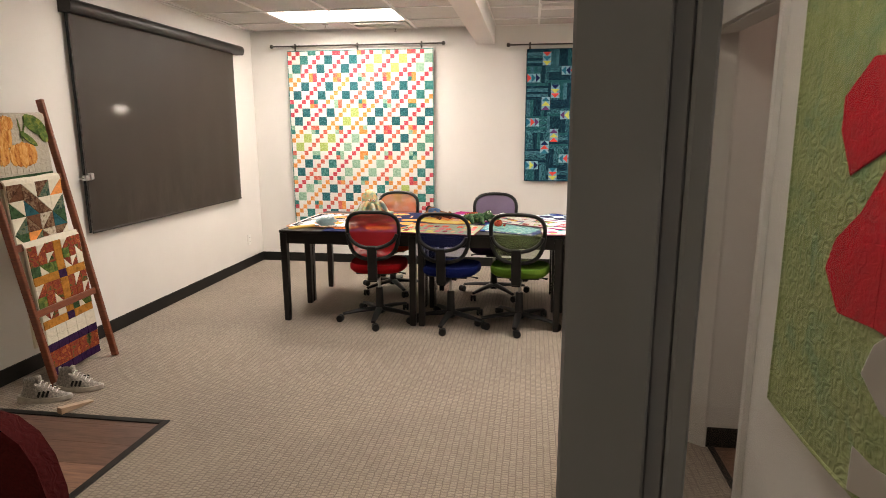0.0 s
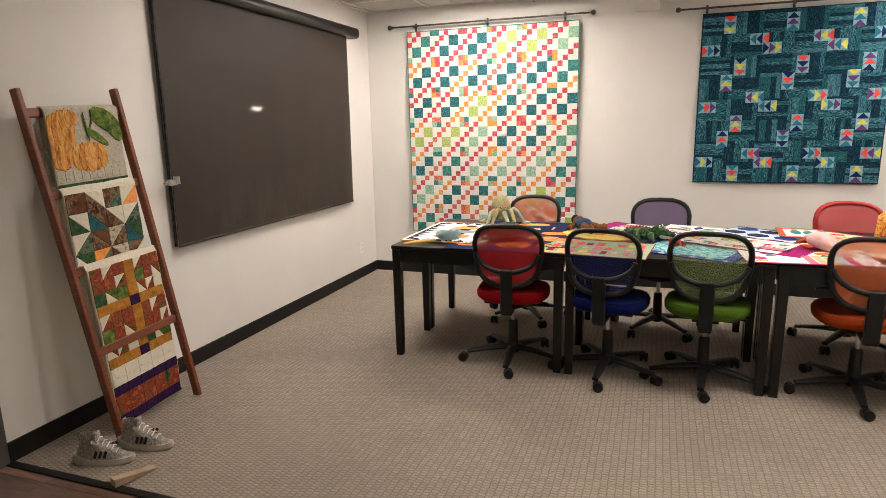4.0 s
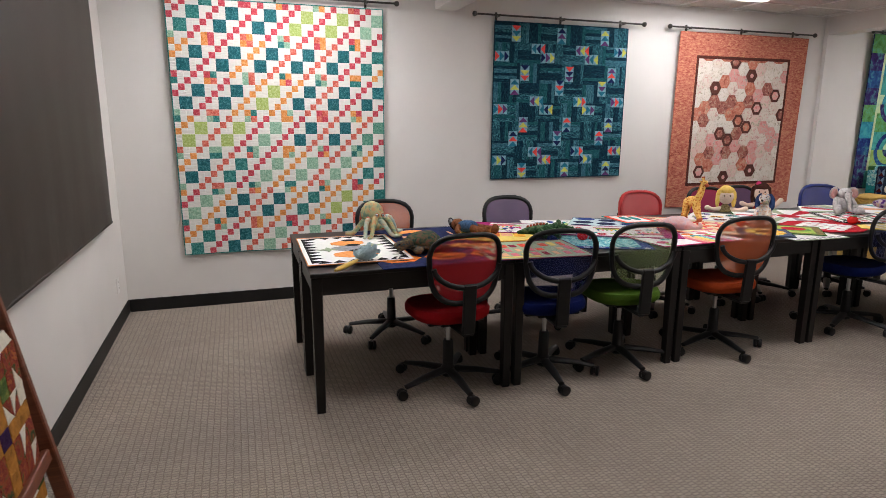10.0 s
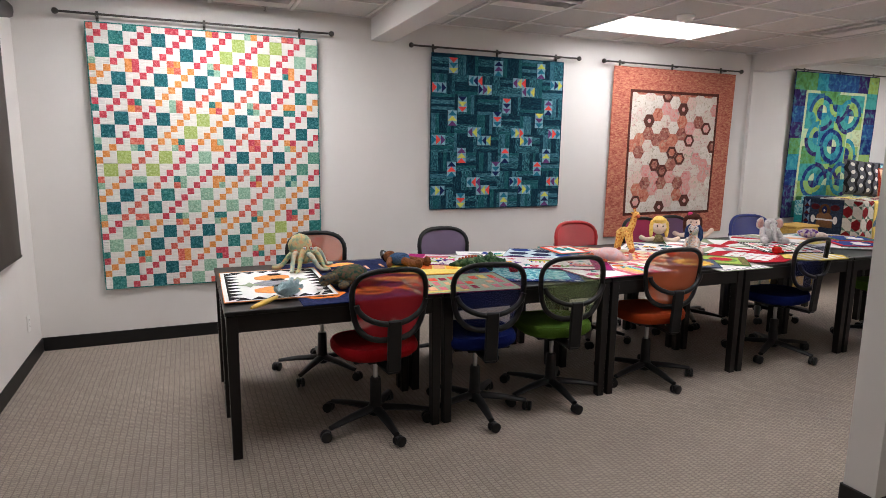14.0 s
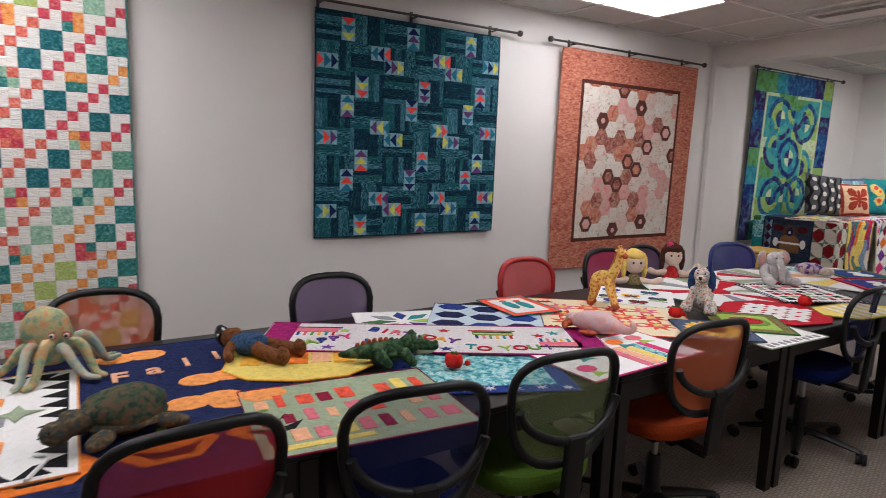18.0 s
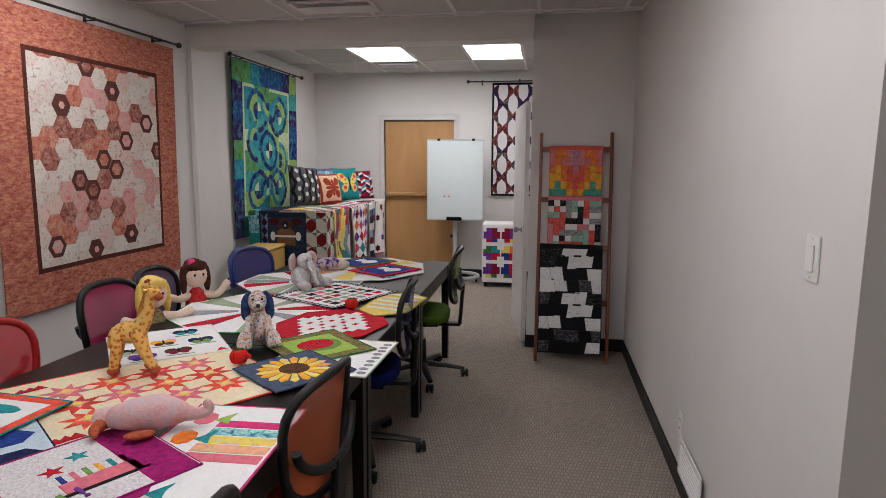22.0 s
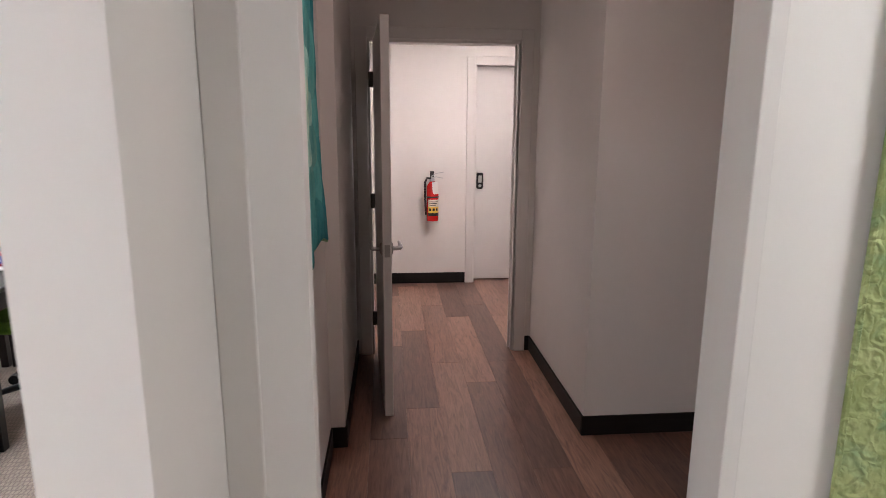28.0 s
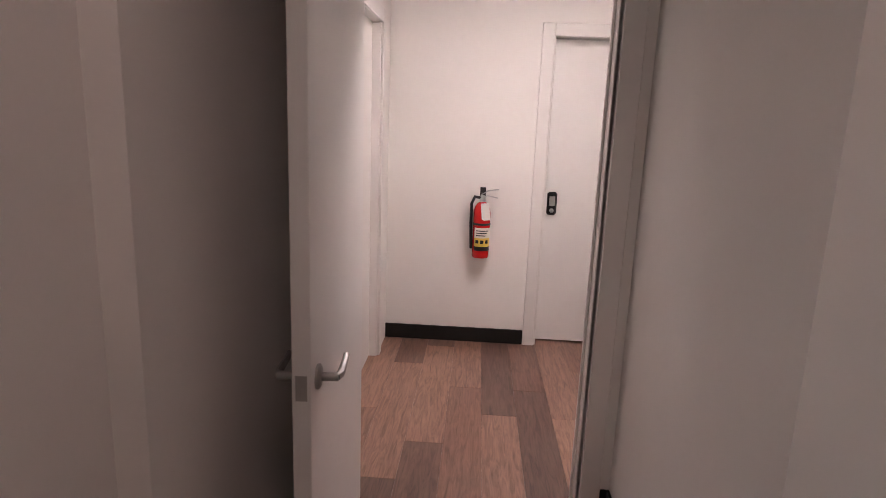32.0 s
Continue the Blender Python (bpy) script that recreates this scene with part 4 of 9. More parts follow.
def circle_quilt():
    rng = random.Random(21)
    w, h = 1.48, 1.70
    cols = [(0.012, 0.03, 0.16), (0.035, 0.018, 0.11), (0.025, 0.23, 0.31), (0.10, 0.27, 0.08), (0.29, 0.43, 0.11), (0.05, 0.30, 0.28), (0.55, 0.62, 0.36), (0.02, 0.075, 0.22)]
    mats = [cloth(c, 0.45, 14, "", tuple(min(0.7, 0.55 * a + 0.45 * b) for a, b in zip(c, (0.10, 0.42, 0.36)))) for c in cols]
    fn = hang(2.0, 0.01, 0.03, 1.7)
    polys = []
    b = 0.20
    n = 8
    for i in range(n):
        for s in (0, 1):
            x0, x1 = -w / 2 + i * w / n, -w / 2 + (i + 1) * w / n
            y0 = h / 2 - b if s else -h / 2
            polys.append((rect(x0, y0, x1, y0 + b), rng.choice((0, 1, 2, 3, 4, 5, 7))))
    hh = h - 2 * b
    for i in range(7):
        for s in (0, 1):
            y0, y1 = -hh / 2 + i * hh / 7, -hh / 2 + (i + 1) * hh / 7
            x0 = w / 2 - b if s else -w / 2
            polys.append((rect(x0, y0, x0 + b, y1), rng.choice((0, 1, 2, 3, 4, 5, 7))))
    iw, f = w / 2 - b, 0.032
    ih = h / 2 - b
    polys += [(rect(-iw, ih - f, iw, ih), 6), (rect(-iw, -ih, iw, -ih + f), 6), (rect(-iw, -ih + f, -iw + f, ih - f), 6), (rect(iw - f, -ih + f, iw, ih - f), 6)]
    jw, jh = iw - f, ih - f
    t = None
    for i in range(4):
        for j in range(6):
            x0, y0 = -jw + i * jw / 2, -jh + j * jh / 3
            polys.append((rect(x0, y0, x0 + jw / 2, y0 + jh / 3), rng.choice((4, 4, 5, 5, 2, 3, 6))))
    t = wall_quilt("lime, blue and purple quilt with appliqued rings", pose(5.22, 6.625, 1.575), w, h, polys, mats, mats[1], mats[3], fn)
    # broken rings: each quarter is pieced to its own radius and colours
    for r, (cx, cy, q0, q1) in enumerate(((-0.235, 0.40, 0, 4), (0.255, 0.37, 0, 4), (0.0, 0.0, 0, 4), (-0.245, -0.41, 0, 4), (0.245, -0.40, 0, 4), (-0.26, 0.10, 1, 3), (0.27, -0.10, 3, 5), (-0.02, -0.47, 0, 2), (0.02, 0.50, 2, 4))):
        for q in range(q0, q1):
            a = q * math.pi / 2
            big = 0.022 if (q + r) % 2 else 0.0
            ring, field, core = ((0, 5, 6), (7, 4, 1), (2, 4, 0), (1, 5, 2))[(q + r) % 4] if r != 2 else ((0, 5, 6), (0, 2, 1), (0, 5, 6), (0, 2, 1))[q]
            patchwork("ring_patch", [(sector(cx, cy, 0.148 + big, 0.200 + big, a, a + math.pi / 2), ring)], mats, t, fn, 0.0034 + 0.0004 * (r % 3), 0.002, 0.0)
            patchwork("field_patch", [(sector(cx, cy, 0.088, 0.148 + big, a, a + math.pi / 2), field)], mats, t, fn, 0.0034 + 0.0004 * (r % 3), 0.0014, 0.0)
            patchwork("wedge_patch", [(sector(cx, cy, 0, 0.088, a, a + math.pi / 2), core)], mats, t, fn, 0.0034 + 0.0004 * (r % 3), 0.002)
    return t


def lens_quilt():
    rng = random.Random(5)
    w, h = 0.62, 1.36
    white = cloth((0.72, 0.70, 0.70), 0.05)
    darks = [batik("scrap_print", [(0.36, tone(c, 0.4)), (0.5, c), (0.66, d)], 45) for c, d in (((0.10, 0.012, 0.02), (0.3, 0.14, 0.1)), ((0.16, 0.03, 0.03), (0.35, 0.2, 0.15)), ((0.03, 0.02, 0.06), (0.1, 0.08, 0.16)), ((0.08, 0.05, 0.045), (0.3, 0.26, 0.2)), ((0.05, 0.008, 0.03), (0.2, 0.06, 0.1)))]
    black = cloth((0.012, 0.012, 0.014), 0.2)
    mats = [white, *darks]
    fn = hang(7.0, 0.005, 0.015, 1.4)
    t = wall_quilt("white quilt with interlocking dark red crescents and black edge", pose(6.672, 4.073, 1.735, 0, 0, -90), w, h, [], mats, black, black, fn)
    part("ground", slab(w - 0.04, h - 0.04, 0.002, lambda u, v, q: fn(u, v, q + 0.0032), 16, 20), white, t)
    half, wave = h / 9.2, 0.032
    for col in range(5):
        cx = -w / 2 + 0.066 + col * 0.122
        for j in range(10):
            y1 = h / 2 - 0.022 - j * half
            y0 = max(y1 - half, -h / 2 + 0.022)
            if y1 - y0 < 0.02:
                continue
            s = 1 if (j + col) % 2 else -1
            n = 8
            for q in range(2):
                f0, f1 = q / 2, (q + 1) / 2
                k = rng.randint(1, 5)
                fs = [f0 + (f1 - f0) * r / n for r in range(n + 1)]
                mid = [(cx + s * wave * math.sin(math.pi * f), y1 - (y1 - y0) * f, 0.034 * (0.28 + 0.72 * math.sin(math.pi * (0.06 + 0.88 * f)))) for f in fs]
                pts = [(x - d, y) for x, y, d in mid] + [(x + d, y) for x, y, d in reversed(mid)]
                patchwork("crescent_patch", [(pts, k)], mats, t, fn, 0.0036, 0.002, 0.0)
    return t


chain_quilt()
geese_quilt()
hexagon_quilt()
circle_quilt()
lens_quilt()
curtain_rod("dark bronze curtain rod with ball finials on the wall", pose(-1.885, 6.535, 2.385), 1.84)
curtain_rod("dark bronze curtain rod with ball finials on the wall", pose(0.575, 6.535, 2.35), 1.64)
curtain_rod("dark bronze curtain rod with ball finials on the wall", pose(2.61, 6.535, 2.35), 1.76)
curtain_rod("dark bronze curtain rod with ball finials on the wall", pose(5.29, 6.615, 2.445), 1.64)
curtain_rod("dark bronze curtain rod with ball finials on the wall", pose(6.655, 4.06, 2.437, 0, 0, -90), 1.2)

# ---- mats and runners on the tables ----
def text_part(txt, size, depth, mt, parent, m, name="letter"):
    cu = bpy.data.curves.new(name, "FONT")
    cu.body, cu.size, cu.extrude, cu.align_x, cu.align_y = txt, size, depth / 2, "CENTER", "CENTER"
    cu.resolution_u = 3
    cu.offset = size * 0.018
    ob = bpy.data.objects.new(name, cu)
    me = bpy.data.meshes.new_from_object(ob)
    bpy.data.objects.remove(ob)
    bpy.data.curves.remove(cu)
    me.materials.append(mt)
    out = new(name, me)
    out.parent = parent
    out.matrix_basis = m
    return out


def outline_prism(pts, z0, z1):
    bm = bmesh.new()
    a = [bm.verts.new((x, y, z0)) for x, y in pts]
    b = [bm.verts.new((x, y, z1)) for x, y in pts]
    n = len(pts)
    bm.faces.new(a[::-1])
    bm.faces.new(b)
    for i in range(n):
        bm.faces.new((a[i], a[(i + 1) % n], b[(i + 1) % n], b[i]))
    return bm


LAYER = [0]


def mat_thing(label, x, y, turn, pts, body, bind, name="table_mat", lift=None):
    """A flat quilted mat with a bound edge; its own plane is z = 0 at the top."""
    LAYER[0] += 1
    z = TOP + 0.0045 + (0.0032 * (lift if lift is not None else LAYER[0] % 3))
    t = thing(name, pose(x, y, z, 0, 0, turn), label, "quilted mat")
    part("ground", outline_prism(pts, -0.004, 0.0), body, t)
    part("binding", tube(bmesh.new(), [(a, b, -0.001) for a, b in pts], 0.0042, 6, True, 0.8), bind, t)
    return t


def shape(t, name, pts, mt, z=0.0, th=0.0016):
    """One sewn-on piece of cloth."""
    ar = sum(p[0] * r[1] - r[0] * p[1] for p, r in zip(pts, pts[1:] + pts[:1]))
    return patchwork(name, [(pts if ar > 0 else pts[::-1], 0)], [mt], t, lying, z + 0.0002, th, 0.0012)


def ngon(cx, cy, rx, ry, n, a0=0.0):
    return [(cx + rx * math.cos(radians(a0) + 2 * math.pi * k / n), cy + ry * math.sin(radians(a0) + 2 * math.pi * k / n)) for k in range(n)]


def star(cx, cy, r, n=5, q=0.42, a0=90.0):
    return [(cx + (r if k % 2 == 0 else r * q) * math.cos(radians(a0) + math.pi * k / n), cy + (r if k % 2 == 0 else r * q) * math.sin(radians(a0) + math.pi * k / n)) for k in range(2 * n)]


def box_pts(w, h):
    return rect(-w / 2, -h / 2, w / 2, h / 2)


K_ORANGE, K_PUMP = cloth((0.80, 0.20, 0.03), 0.25), cloth((0.85, 0.33, 0.10), 0.25)
K_NAVY, K_BLACK, K_WHITE, K_CREAM = cloth((0.012, 0.02, 0.075), 0.5, 40), cloth((0.012, 0.012, 0.014), 0.25), cloth((0.80, 0.79, 0.77), 0.04), cloth((0.78, 0.66, 0.45), 0.08)
K_GREY, K_SAGE, K_LEAF, K_GREEN, K_LIMEG = cloth((0.30, 0.30, 0.32), 0.3), cloth((0.33, 0.40, 0.27), 0.15), cloth((0.16, 0.30, 0.07), 0.3), cloth((0.05, 0.17, 0.05), 0.4), cloth((0.35, 0.52, 0.10), 0.2)
K_PINK, K_HOT, K_MAG, K_RED, K_WINE = cloth((0.70, 0.17, 0.22), 0.2), cloth((0.70, 0.05, 0.20), 0.2), cloth((0.32, 0.012, 0.13), 0.35), cloth((0.50, 0.015, 0.03), 0.25), cloth((0.25, 0.012, 0.04), 0.3)
K_YEL, K_GOLD, K_BLUE, K_TEAL2, K_PURP = cloth((0.80, 0.62, 0.16), 0.15), cloth((0.85, 0.42, 0.05), 0.25), cloth((0.02, 0.05, 0.24), 0.35), cloth((0.02, 0.26, 0.27), 0.3), cloth((0.15, 0.04, 0.26), 0.3)
K_AQUA = batik("aqua_floral_print", [(0.30, (0.015, 0.05, 0.15)), (0.42, (0.05, 0.28, 0.36)), (0.52, (0.22, 0.56, 0.56)), (0.60, (0.55, 0.72, 0.68)), (0.72, (0.03, 0.14, 0.28))], 34)
K_DOTS = cloth((0.66, 0.62, 0.62), 0.28, 130, "speckled_print", (0.78, 0.76, 0.74))
K_STARR = cloth((0.66, 0.06, 0.05), 0.3)
K_CORAL, K_PEACH, K_BROWN = cloth((0.80, 0.10, 0.055), 0.3), cloth((0.80, 0.42, 0.25), 0.2), cloth((0.10, 0.045, 0.02), 0.35)

# navy mat with jack-o'-lanterns
t = mat_thing("navy quilted mat with orange pumpkins, edged and lettered Fall", -1.18, 4.93, 0, box_pts(0.80, 1.07), K_NAVY, K_NAVY, lift=0)
for k in range(3):
    cx, cy = -0.27 + k * 0.265, -0.335
    shape(t, "pumpkin_patch", ngon(cx, cy, 0.125, 0.10, 6), K_ORANGE)
    shape(t, "stem_patch", rect(cx - 0.012, cy + 0.085, cx + 0.012, cy + 0.115), K_LEAF, 0.002)
    for s in (-1, 1):
        shape(t, "eye_patch", [(cx + s * 0.02, cy + 0.02), (cx + s * 0.065, cy + 0.02), (cx + s * 0.045, cy + 0.05)], K_BLACK, 0.002)
    shape(t, "mouth_patch", [(cx - 0.08, cy - 0.01), (cx - 0.03, cy - 0.03), (cx + 0.03, cy - 0.03), (cx + 0.08, cy - 0.01), (cx + 0.04, cy - 0.06), (cx - 0.04, cy - 0.06)], K_BLACK, 0.002)
for cx, cy in ((0.13, -0.08), (0.2, 0.10), (-0.02, 0.43), (0.25, -0.12)):
    for s in (-1, 1):
        shape(t, "pumpkin_patch", ngon(cx + s * 0.045, cy, 0.07, 0.052, 12), K_PUMP, 0.0 if s < 0 else 0.0018)
for k, ch in enumerate("Fall"):
    text_part(ch, 0.125, 0.002, K_PEACH, t, pose(-0.07 + k * 0.105, 0.225 + 0.03 * k, 0.0022))

# stacked pumpkin mat with a saw-tooth border
t = mat_thing("white mat with stacked pumpkins and black saw-tooth border", -1.645, 4.925, -1, box_pts(0.555, 0.75), K_WHITE, K_PUMP, lift=2)
for s in (-1, 1):
    for k in range(9):
        y = -0.34 + k * 0.0755
        shape(t, "tooth_patch", [(s * 0.255, y), (s * 0.185, y + 0.0378), (s * 0.255, y + 0.0755)], K_BLACK)
    for k in range(6):
        x = -0.225 + k * 0.075
        shape(t, "tooth_patch", [(x, s * 0.352), (x + 0.0375, s * 0.295), (x + 0.075, s * 0.352)], K_BLACK)
shape(t, "pumpkin_patch", ngon(0.0, -0.165, 0.13, 0.085, 8, 22), K_PUMP)
shape(t, "pumpkin_patch", ngon(0.0, 0.0, 0.12, 0.075, 8, 22), K_GREY)
shape(t, "pumpkin_patch", ngon(0.0, 0.15, 0.105, 0.075, 8, 22), K_PUMP)
for cy in (-0.085, 0.075, 0.225):
    shape(t, "stem_patch", ngon(0.02, cy, 0.045, 0.03, 6), K_BLACK, 0.002)
for s in (-1, 1):
    shape(t, "leaf_patch", star(s * 0.135, 0.01 + 0.03 * s, 0.065, 4, 0.4, 0), K_SAGE, 0.002)

# sage mat with bright strips
t = mat_thing("sage green mat with pink and yellow strips", -0.68, 4.60, -6, box_pts(0.60, 0.46), K_SAGE, K_WINE, lift=1)
rng = random.Random(3)
for k in range(9):
    for j in range(3):
        if rng.random() < 0.93:
            x, y = -0.27 + k * 0.062, -0.16 + j * 0.115
            shape(t, "strip_patch", rect(x, y, x + rng.uniform(0.025, 0.05), y + rng.uniform(0.05, 0.10)), rng.choice((K_PINK, K_CORAL, K_YEL, K_PINK, K_WINE, K_PEACH, K_CORAL)))
shape(t, "strip_patch", rect(-0.27, -0.20, 0.0, -0.175), K_YEL)

t = mat_thing("yellow and orange mat with a rounded edge", -0.70, 5.03, -20, [(-0.24, 0.17), (-0.25, -0.06), (-0.16, -0.15), (0.0, -0.18), (0.16, -0.15), (0.25, -0.06), (0.24, 0.17)], K_YEL, K_GOLD, lift=2)
for k in range(5):
    shape(t, "sector_patch", rect(-0.2 + k * 0.08, -0.02 + 0.01 * (k % 2), -0.13 + k * 0.08, 0.15), (K_GOLD, K_PUMP, K_ORANGE, K_PEACH, K_GOLD)[k])

# aqua mat
t = mat_thing("aqua floral mat with a navy snowflake border", -0.17, 4.69, -24, box_pts(0.60, 0.42), K_BLUE, K_NAVY, lift=0)
shape(t, "centre_patch", rect(-0.235, -0.15, 0.235, 0.19), K_AQUA)
for k in range(7):
    shape(t, "snowflake_patch", star(-0.26 + k * 0.087, -0.18 + 0.008 * (k % 2), 0.022, 6, 0.35), K_DOTS)

t = mat_thing("white mat with green and blue pointed petals", -0.11, 5.36, -18, box_pts(0.42, 0.34), K_WHITE, K_WHITE, lift=0)
for k in range(8):
    a = k * math.pi / 4
    c, s = math.cos(a), math.sin(a)
    shape(t, "petal_patch", [(0.03 * c, 0.03 * s), (0.11 * math.cos(a - 0.3), 0.10 * math.sin(a - 0.3)), (0.19 * c, 0.155 * s), (0.11 * math.cos(a + 0.3), 0.10 * math.sin(a + 0.3))], (K_LIMEG, K_TEAL2, K_BLUE, K_GREY, K_GREEN, K_LIMEG, K_AQUA, K_BLUE)[k])

t = mat_thing("pale blue mat with navy hexagons", 0.26, 5.24, -37, box_pts(0.52, 0.46), cloth((0.52, 0.62, 0.68), 0.1), K_NAVY, lift=1)
for i in range(3):
    for j in range(3):
        shape(t, "hexagon_patch", ngon(-0.165 + i * 0.165, -0.15 + j * 0.15 + (0.0 if i % 2 else 0.02), 0.075, 0.06, 6), (K_NAVY, K_BLUE, K_NAVY)[(i + 2 * j) % 3])

# birthday runner
t = mat_thing("speckled birthday table runner with bright letters, cakes and magenta ends", -0.135, 5.047, -29.4, box_pts(1.36, 0.37), K_DOTS, K_MAG, "table_runner", 4)
for s in (-1, 1):
    shape(t, "end_patch", rect(s * 0.62 - 0.055, -0.18, s * 0.62 + 0.055, 0.18), K_MAG)
hues = (K_BLUE, K_RED, K_PINK, K_PURP, K_LEAF, K_RED, K_GOLD, K_PURP, K_TEAL2)
for k, ch in enumerate("HAPPY"):
    text_part(ch, 0.082, 0.003, (K_TEAL2, K_LIMEG, K_BLUE, K_PURP, K_HOT)[k], t, pose(-0.525 + k * 0.0435, -0.112 + 0.026 * k, 0.0022, 0, 0, 24))
for k, ch in enumerate("BIRTHDAY"):
    text_part(ch, 0.080, 0.003, hues[k], t, pose(-0.248 + k * 0.0455, 0.098 - 0.020 * k, 0.0022, 0, 0, -18))
for k, ch in enumerate("TO"):
    text_part(ch, 0.075, 0.003, (K_TEAL2, K_RED)[k], t, pose(0.136 + k * 0.050, -0.113 - 0.022 * k, 0.0022, 0, 0, -6))
for k, ch in enumerate("YOU!"):
    text_part(ch, 0.078, 0.003, (K_LIMEG, K_RED, K_LEAF, K_PURP)[k], t, pose(0.272 + k * 0.056, -0.128 + 0.008 * k, 0.0022, 0, 0, 8))
for cx, cy, up, mt in ((-0.48, 0.085, -1, K_PINK), (-0.20, -0.10, 1, K_LEAF), (0.243, 0.075, -1, K_LEAF), (0.50, -0.06, 1, K_PINK)):
    shape(t, "cake_patch", rect(cx - 0.085, cy - 0.028, cx + 0.085, cy + 0.028), mt)
    shape(t, "plate_patch", rect(cx - 0.10, cy - up * 0.034 - 0.006, cx + 0.10, cy - up * 0.034 + 0.006), K_BLACK if mt is K_PINK else K_RED)
    if mt is K_LEAF:
        for q in range(2):
            shape(t, "icing_patch", rect(cx - 0.083, cy - 0.018 + q * 0.024, cx + 0.083, cy - 0.010 + q * 0.024), (K_YEL, K_BLACK)[q], 0.0018, 0.0012)
    for q in range(6):
        x = cx - 0.07 + q * 0.028
        shape(t, "candle_patch", rect(x - 0.006, cy + up * 0.052 - 0.022, x + 0.006, cy + up * 0.052 + 0.022), hues[(q * 2) % 9])
for cx, cy, mt in ((0.041, 0.104, K_RED), (0.43, 0.05, K_RED), (0.039, -0.138, K_BLUE), (-0.408, -0.138, K_PURP), (-0.368, 0.083, K_LIMEG), (0.50, 0.09, K_TEAL2), (-0.03, -0.10, K_HOT)):
    shape(t, "star_patch", star(cx, cy, 0.030), mt)

# mats of the middle tables
t = mat_thing("small white mat with a green cactus and coral frame", 0.525, 5.335, -4, box_pts(0.275, 0.34), K_CORAL, K_TEAL2, lift=4)
shape(t, "centre_patch", rect(-0.10, -0.13, 0.10, 0.13), K_WHITE)
for s in (-1, 1):
    shape(t, "cactus_patch", ngon(s * 0.035, -0.01 * s, 0.03, 0.075, 10), K_TEAL2, 0.002)
    shape(t, "flower_patch", ngon(s * 0.035, 0.075 - 0.01 * s, 0.022, 0.016, 8), K_CORAL, 0.0038)

t = mat_thing("cream mat with red and orange patchwork stars", 0.82, 5.02, -37, box_pts(0.77, 0.62), K_CREAM, K_CORAL, lift=0)
for i in range(4):
    for j in range(3):
        cx, cy = -0.205 + i * 0.137, -0.137 + j * 0.137
        shape(t, "star_patch", star(cx, cy, 0.080, 8, 0.48, 22), (K_CORAL, K_STARR, K_PINK)[(i + j) % 3])
        shape(t, "ring_patch", star(cx, cy, 0.036, 4, 0.5, 45 * (i % 2)), K_PEACH, 0.002)
        shape(t, "heart_patch", ngon(cx, cy, 0.018, 0.018, 4, 45), K_YEL, 0.0036)
for cx, cy in ((-0.31, 0.24), (0.31, 0.24), (-0.31, -0.24), (0.31, -0.24)):
    for q in range(3):
        shape(t, "goose_patch", [(cx - 0.03 + q * 0.025, cy - 0.02), (cx + q * 0.025, cy + 0.02), (cx + 0.02 + q * 0.025, cy - 0.02)], K_RED, 0.001 * q)

t = mat_thing("white spring mat with tulips and pastel stripes", 0.40, 4.575, 3, box_pts(0.63, 0.33), K_WHITE, K_HOT, lift=3)
for k, mt in enumerate((K_PINK, K_PEACH, K_YEL, K_AQUA, K_HOT)):
    shape(t, "stripe_patch", rect(-0.02 + k * 0.048, -0.155, 0.02 + k * 0.048, 0.05), mt)
for k in range(4):
    cx, cy = (-0.24, 0.10, 0.22, -0.17)[k], (-0.06, 0.10, 0.10, 0.07)[k]
    shape(t, "tulip_patch", ngon(cx, cy, 0.042, 0.034, 8), (K_HOT, K_ORANGE, K_PINK, K_MAG)[k])
    shape(t, "leaf_patch", [(cx - 0.01, cy - 0.03), (cx + 0.045, cy - 0.075), (cx + 0.01, cy - 0.07), (cx - 0.03, cy - 0.08)], K_TEAL2 if k % 2 else K_LIMEG, 0.001)

t = mat_thing("white mat with embroidered butterflies", 1.27, 5.25, -50, box_pts(0.42, 0.42), K_WHITE, K_WHITE, lift=1)
for cx, cy, mt, m2 in ((-0.12, 0.12, K_BLUE, K_PURP), (0.09, 0.13, K_NAVY, K_TEAL2), (-0.01, 0.01, K_GOLD, K_BROWN), (-0.13, -0.06, K_BLACK, K_SAGE), (0.13, -0.02, K_NAVY, K_LEAF), (0.03, -0.13, K_BROWN, K_WINE), (-0.1, -0.15, K_PURP, K_BLUE)):
    for s in (-1, 1):
        shape(t, "wing_patch", ngon(cx + s * 0.026, cy + 0.012, 0.026, 0.030, 9, 20 * s), mt)
        shape(t, "wing_patch", ngon(cx + s * 0.020, cy - 0.020, 0.018, 0.020, 8), m2, 0.0014)
    shape(t, "body_patch", ngon(cx, cy, 0.005, 0.034, 6), K_BLACK, 0.0028)
    shape(t, "vine_patch", [(cx - 0.05, cy - 0.052), (cx + 0.05, cy - 0.058), (cx + 0.05, cy - 0.053), (cx - 0.05, cy - 0.047)], K_SAGE)

t = mat_thing("white mat with a green scalloped edge, hanging over the table", 1.26, 4.53, -2, box_pts(0.42, 0.40), K_WHITE, K_SAGE, lift=0)
for k in range(9):
    shape(t, "leaf_patch", ngon(-0.17 + k * 0.042, -0.17 + 0.006 * (k % 2), 0.014, 0.02, 6), K_GREY)
for cx, cy, mt in ((-0.02, 0.13, K_BLACK), (-0.1, 0.1, K_PINK), (-0.12, 0.16, K_BLACK)):
    shape(t, "flower_patch", star(cx, cy, 0.035, 6, 0.6), mt)

